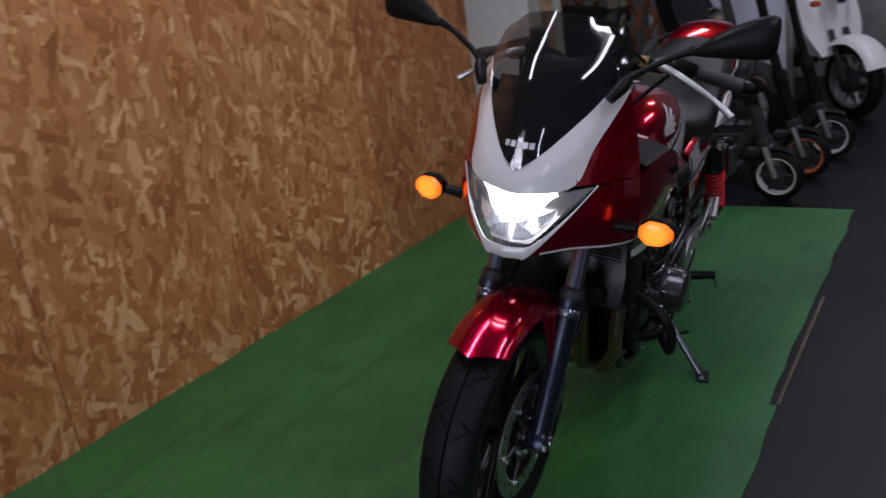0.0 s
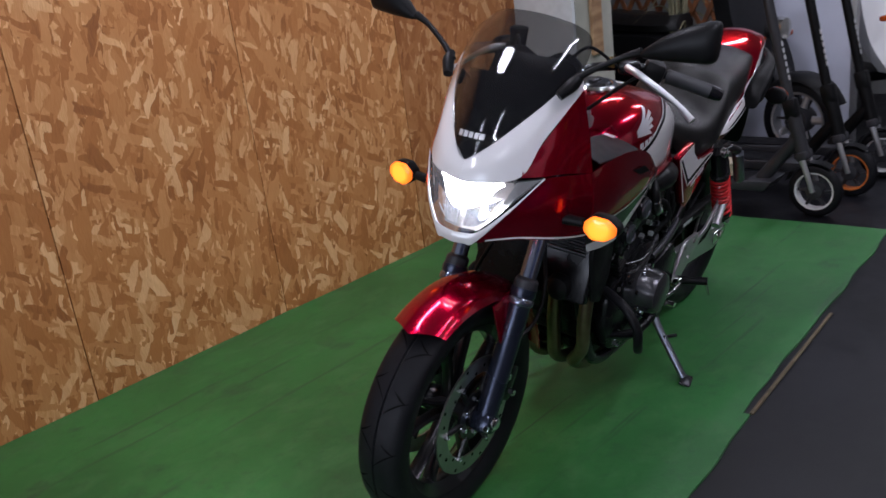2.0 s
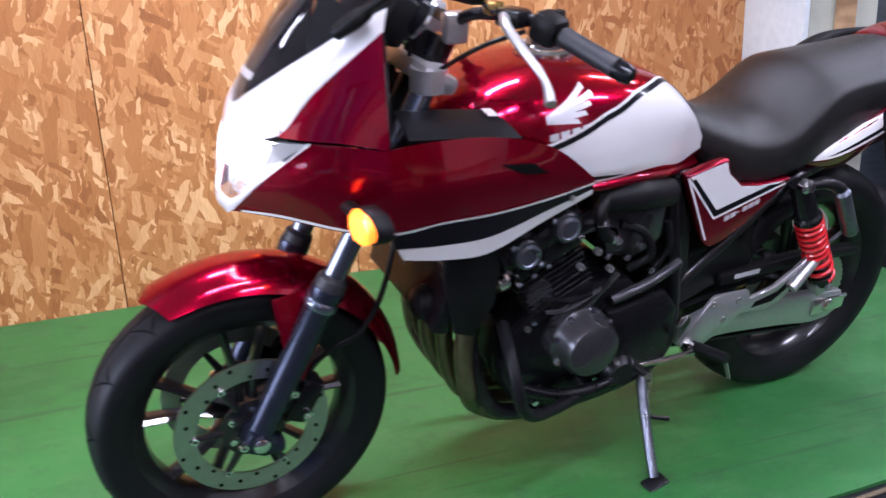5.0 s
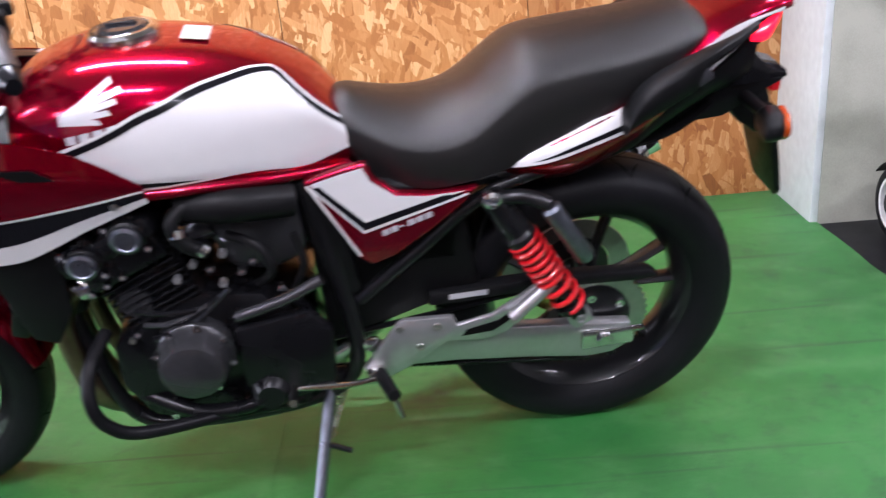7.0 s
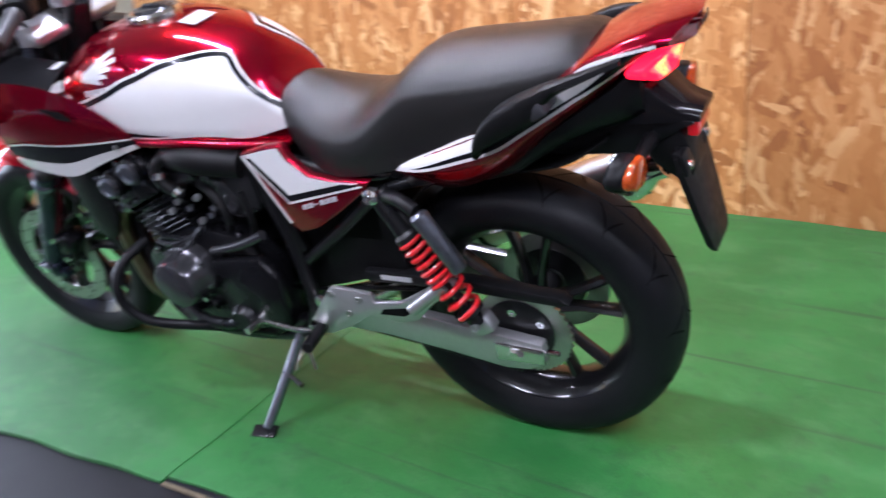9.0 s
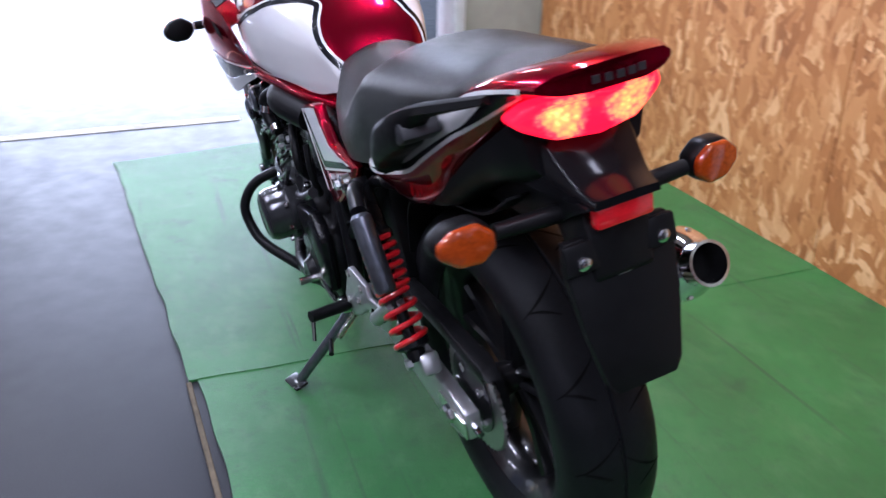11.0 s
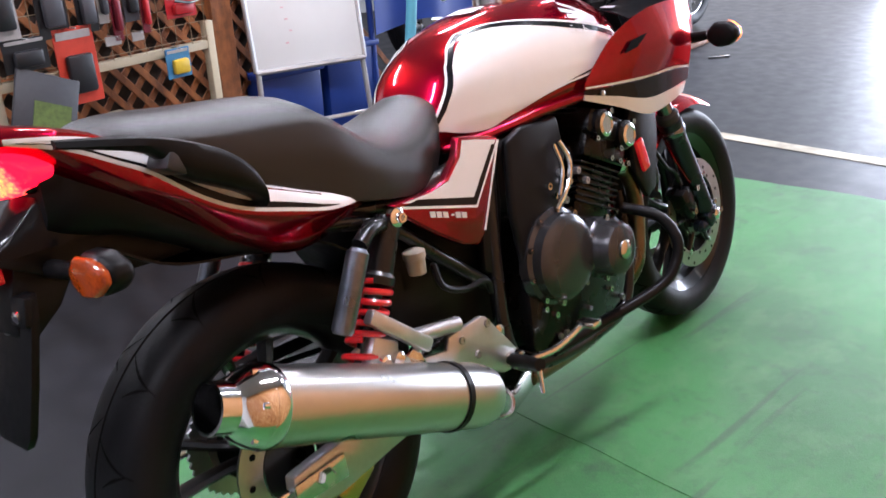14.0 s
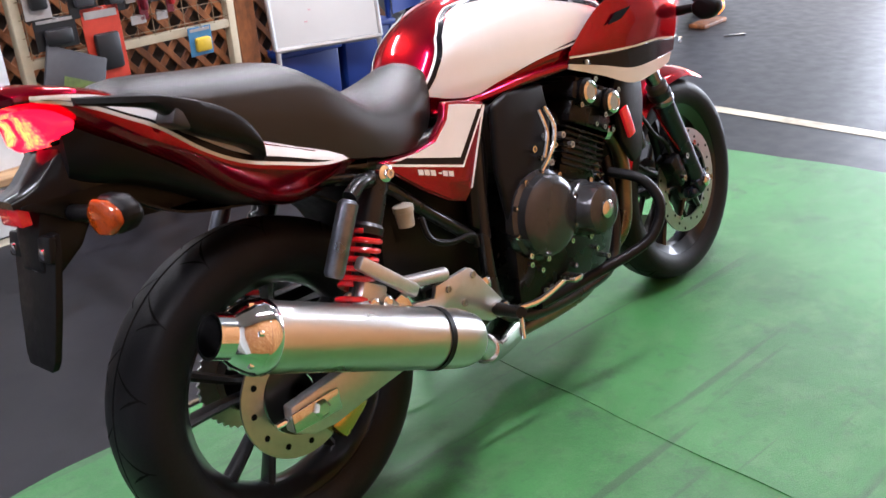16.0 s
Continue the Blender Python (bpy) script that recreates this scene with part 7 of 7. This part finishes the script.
part("cover_picture", box((0.01, -0.0095, -0.03), (0.13, 0.002, 0.12), 0, (0, 24, 0)), material("moss_green_print", (0.06, 0.09, 0.02), 0.4, grain=0.5, scale=60), cat, "mottled green print", 0)
thing("wooden_bench", join(box((0.15, 2.10, 0.22), (1.05, 0.30, 0.03), 0.005), box((-0.3, 2.10, 0.10), (0.05, 0.26, 0.21), 0.004), box((0.6, 2.10, 0.10), (0.05, 0.26, 0.21), 0.004)), WOOD, "low bare timber bench below the rack", "bench", smooth=0)

# blue sheet on a frame, light blue kick scooter
bt = empty("blue_trestle", pose(2.62, 2.42, 0), "blue sheet hung over a trestle frame", "trestle")
part("sheet_cover", sheet([[(-0.52 + 0.13 * i, -0.10 + 0.018 * math.sin(i * 1.7), z - 0.02 * math.cos(i * 1.3)) for i in range(9)] for z in (1.30, 0.9, 0.62, 0.47)], 40, 14, 0.003), BLUE, bt, "bright blue plastic sheet", 60)
for x in (-0.50, 0.50):
    part("leg", tube([(x, 0.0, 1.28), (x, -0.06, -0.006)], 0.016, 10), BLUE, bt)
    part("leg", tube([(x, 0.05, 1.28), (x, 0.40, -0.006)], 0.016, 10), BLUE, bt)
for i, (x, w, h) in enumerate(((1.62, 0.34, 0.36), (1.98, 0.30, 0.42))):
    b = thing("blue_crate", join(box((x, 2.52, h / 2 - 0.006), (w, 0.30, h), 0.012), box((x, 2.52, h - 0.01), (w + 0.03, 0.33, 0.03), 0.008)), BLUE, "blue plastic crate behind the marker board", "crate", "blue crates")
ks = empty("kick_scooter", pose(2.10, 2.11, -0.007, 0, 0, 180), "light blue kick scooter with black wheels", "scooter")
for x in (0.0, -0.93):
    small_wheel(ks, (x, 0, 0.105), 0.105, 0.045, GREY_PLASTIC)
part("stem", tube([(0.0, 0, 0.24), (-0.04, 0, 0.5), (-0.10, 0, 1.05)], 0.026, 14, 10), LIGHT_BLUE, ks, "light blue stem")
part("down_tube", tube([(-0.03, 0, 0.50), (-0.16, 0, 0.22), (-0.24, 0, 0.14)], 0.022, 12, 8), LIGHT_BLUE, ks)
for y in (-0.035, 0.035):
    part("fork_blade", tube([(0, y, 0.105), (0, y, 0.28)], 0.013, 10), BLUE, ks)
part("deck", box((-0.52, 0, 0.135), (0.64, 0.13, 0.045), 0.012), LIGHT_BLUE, ks, "light blue deck")
part("handlebar", tube([(-0.10, -0.24, 1.06), (-0.10, 0.24, 1.06)], 0.013, 10), BLACK_PLASTIC, ks)
part("rear_fender", sheet([[(-0.93 + 0.125 * math.cos(a), y, 0.105 + 0.125 * math.sin(a)) for a in (0.6, 1.1, 1.6, 2.2)] for y in (-0.03, 0, 0.03)], 12, 4, 0.003), BLACK_PLASTIC, ks)


def plain_motorcycle(m, paint, label):
    mc = empty("parked_motorcycle", m, label, "motorcycle", "parked motorcycles")
    for x, R, w in ((0.0, 0.305, 0.13), (1.40, 0.30, 0.11)):
        h = part("wheel", lathe([(0.02, -0.06), (0.05, -0.05), (0.05, 0.05), (0.02, 0.06)], (x, 0, R), 24, closed=True), ALLOY, mc)
        part("tyre", lathe(tyre_profile(R, w, R * 0.74), (x, 0, R), 56, closed=True), RUBBER, h)
        part("rim", lathe([(R * 0.70, -w * 0.3), (R * 0.76, -w * 0.36), (R * 0.76, w * 0.36), (R * 0.70, w * 0.3)], (x, 0, R), 48, closed=True), GOLD if x == 0 else ALLOY, h)
        part("brake_disc", lathe([(0.07, 0.058), (0.125, 0.058), (0.125, 0.063), (0.07, 0.063)], (x, 0, R), 40, closed=True), DISC, h)
        for k in range(14):
            a = 2 * math.pi * k / 14
            part("spoke", tube([(x + r * math.cos(a + d), y, R + r * math.sin(a + d)) for r, d, y in ((0.045, 0.15, 0.03 * (-1) ** k), (R * 0.72, 0, 0))], 0.004, 6), ALLOY, h)
    part("tank", loft([ring_body(x, zt, hw, zt - 0.10, 0.66) for x, zt, hw in ((0.55, 0.78, 0.08), (0.62, 0.84, 0.11), (0.80, 0.90, 0.14), (0.95, 0.88, 0.13), (1.03, 0.80, 0.09))], 20), paint, mc, "fuel tank", 50)
    part("seat", loft([seat_ring(x, zt, zb, hw) for x, zt, zb, hw in ((0.60, 0.76, 0.68, 0.10), (0.45, 0.75, 0.67, 0.13), (0.20, 0.77, 0.68, 0.13), (-0.05, 0.82, 0.74, 0.11))], 20), VINYL, mc, "black seat", 50)
    part("engine", join(box((0.72, 0, 0.38), (0.36, 0.30, 0.26), 0.04), box((0.80, 0, 0.56), (0.20, 0.26, 0.18), 0.02, (0, 15, 0))), ENGINE, mc, "black engine")
    part("engine_cover", lathe([(0.09, 0.15), (0.085, 0.19), (0.05, 0.20), (0, 0.20)], (0.66, 0, 0.38), 30), CHROME, mc, "chrome engine cover")
    part("engine_cover", lathe([(0.09, -0.15), (0.085, -0.19), (0.05, -0.20), (0, -0.20)], (0.66, 0, 0.38), 30), CHROME, mc, "chrome engine cover")
    for y in (-0.09, 0.09):
        part("fork_leg", tube([(1.40, y, 0.30), (1.12, y, 0.92)], 0.024, 12), CHROME, mc)
        part("shock", tube([(0.02, y * 1.3, 0.36), (0.12, y * 1.3, 0.68)], 0.028, 12), CHROME, mc)
        part("swingarm", tube([(0.0, y, 0.305), (0.45, y, 0.34)], 0.022, 10), FRAME, mc)
        part("exhaust", tube([(0.92, y, 0.50), (1.00, y, 0.35), (0.85, y * 1.6, 0.17), (0.30, y * 1.9, 0.20), (-0.15, y * 1.9, 0.27)], [0.02, 0.02, 0.022, 0.04, 0.042], 14, 24), CHROME, mc, "chrome exhaust")
        part("frame_tube", tube([(1.05, y * 0.4, 0.82), (0.95, y, 0.30), (0.50, y, 0.25), (0.45, y, 0.60), (-0.10, y, 0.70)], 0.015, 10, 30), FRAME, mc)
    part("handlebar", tube([(0.95, -0.36, 1.02), (1.05, -0.12, 1.02), (1.05, 0.12, 1.02), (0.95, 0.36, 1.02)], 0.012, 10, 20), CHROME, mc)
    part("headlight", lathe([(0.0, 0.06), (0.08, 0.05), (0.085, 0.0), (0.05, -0.08)], (1.20, 0, 0.86), 28, "x"), CHROME, mc)
    part("rear_fender", sheet([[(0.335 * math.cos(a), y, 0.305 + 0.335 * math.sin(a)) for a in (0.9, 1.4, 1.9, 2.4, 2.8)] for y in (-0.07, 0, 0.07)], 16, 4, 0.004), FRAME, mc)
    part("side_stand", tube([(0.60, 0.12, 0.25), (0.62, 0.30, 0.03)], 0.012, 10), FRAME, mc)
    part("side_cover", prism([(0.52, 0.64), (0.30, 0.66), (0.34, 0.50), (0.50, 0.46)], -0.13, 0.13, 0.01), FRAME, mc)
    return mc


plain_motorcycle(pose(3.96, 2.52, 0, 0, 0, 4) @ pose(0, 0, 0, -9, 0, 0), FRAME, "black motorcycle with chrome engine under repair")
plain_motorcycle(pose(3.30, 3.35, 0, 0, 0, 20) @ pose(0, 0, 0, -9, 0, 0), TOOL_RED, "red motorcycle standing further inside the workshop")
plain_motorcycle(pose(5.05, -0.95, 0, 0, 0, -14) @ pose(0, 0, 0, -9, 0, 0), WHITE_PLASTIC, "white motorcycle parked near the shop front")
thing("spanner", join(box((4.18, 2.05, -0.002), (0.16, 0.016, 0.008), 0.002, (0, 0, 35)), box((4.24, 2.09, -0.002), (0.035, 0.03, 0.009), 0.003, (0, 0, 35))), CHROME, "loose chrome spanner on the floor", "spanner", "loose tools")
thing("spanner", join(box((4.50, 1.86, -0.002), (0.14, 0.014, 0.008), 0.002, (0, 0, -30)), box((4.55, 1.83, -0.002), (0.03, 0.03, 0.009), 0.003, (0, 0, -30))), CHROME, "loose chrome spanner on the floor", "spanner", "loose tools")
thing("kneeling_pad", box((4.72, 2.20, 0.008), (0.34, 0.12, 0.03), 0.008, (0, 0, 8)), BROWN_WOOD, "dark red kneeling pad on the floor", "pad")
bucket = thing("white_bucket", lathe([(0.10, -0.006), (0.12, 0.26), (0.125, 0.26), (0.125, 0.28), (0.11, 0.27), (0.10, 0.02)], (4.05, 2.98, 0), 32, "z"), CREAM, "cream plastic bucket by the motorcycle", "bucket")

# ---- by the front pillar: carton, toolbox, bottles ----
CX, CY = 2.835, -0.487
carton = empty("carton", pose(CX, CY, -0.007), "open shallow cardboard carton of packaging", "carton")
for c, sz in (((-0.147, 0, 0.060), (0.006, 0.488, 0.120)), ((0.147, 0, 0.060), (0.006, 0.488, 0.120)), ((0, -0.241, 0.060), (0.29, 0.006, 0.120)), ((0, 0.241, 0.060), (0.29, 0.006, 0.120))):
    part("side", box(c, sz, 0.001, seg=1), CARD, carton, "", 0)
part("base", box((0, 0, 0.004), (0.29, 0.48, 0.006)), CARD, carton, "", 0)
for i, (x, y, z, sz, rot, mt) in enumerate(((-0.05, -0.02, 0.135, (0.09, 0.30, 0.035), (12, 0, 24), WHITE_PLASTIC), (0.05, -0.12, 0.12, (0.07, 0.20, 0.03), (-8, 6, -30), WHITE_PLASTIC), (0.02, 0.16, 0.11, (0.16, 0.13, 0.06), (5, 8, 10), CREAM), (0.06, -0.20, 0.13, (0.08, 0.07, 0.09), (0, 10, 30), WHITE_PLASTIC))):
    b = box((0, 0, 0), sz, 0.004)
    bmesh.ops.transform(b, matrix=pose(CX + x, CY + y * 0.92, z, *rot), verts=b.verts)
    thing("packet", b, mt, "white packaging sticking out of the carton", "package", "packets in the carton")
tb = empty("toolbox", pose(3.115, -0.545, -0.007), "open red metal toolbox with raised lid", "toolbox")
part("tray", join(box((0, 0, 0.12), (0.22, 0.40, 0.23), 0.006)), TOOL_RED, tb, "red tray")
part("lid", box((0.09, 0, 0.385), (0.025, 0.40, 0.27), 0.006, (0, 8, 0)), TOOL_RED, tb, "raised red lid")
part("hinge_bar", box((0.07, 0, 0.245), (0.03, 0.38, 0.02), 0.004), FRAME, tb)
for i in range(5):
    part("socket", lathe([(0.010, 0.22), (0.012, 0.26), (0.008, 0.26)], (-0.05 + 0.02 * (i % 2), -0.14 + 0.07 * i, 0), 12, "z"), CHROME, tb)
thing("white_carton", box((2.955, -0.745, 0.735), (0.20, 0.15, 0.24), 0.004), WHITE_PLASTIC, "white carton fixed to the corner post", "carton", smooth=0)
PINK = material("pink_label", (0.62, 0.30, 0.34), 0.4)
for x, y, r, h, mt in ((3.02, -0.185, 0.045, 0.30, WHITE_PLASTIC), (2.93, -0.135, 0.030, 0.27, BLACK_PLASTIC), (3.14, -0.120, 0.040, 0.26, WHITE_PLASTIC)):
    bo = empty("bottle", pose(x, y, -0.007), "tall plastic bottle of workshop fluid on the floor", "bottle", "fluid bottles")
    part("body", lathe([(r * 0.9, 0), (r, 0.01), (r, h * 0.78), (r * 0.45, h * 0.88), (r * 0.4, h * 0.9)], (0, 0, 0), 24, "z"), mt, bo)
    part("cap", lathe([(r * 0.45, h * 0.88), (r * 0.45, h), (0, h)], (0, 0, 0), 18, "z"), WHITE_PLASTIC, bo)
    part("label", lathe([(r * 1.01, h * 0.25), (r * 1.015, h * 0.26), (r * 1.015, h * 0.60), (r * 1.01, h * 0.61)], (0, 0, 0), 24, "z"), PINK, bo)
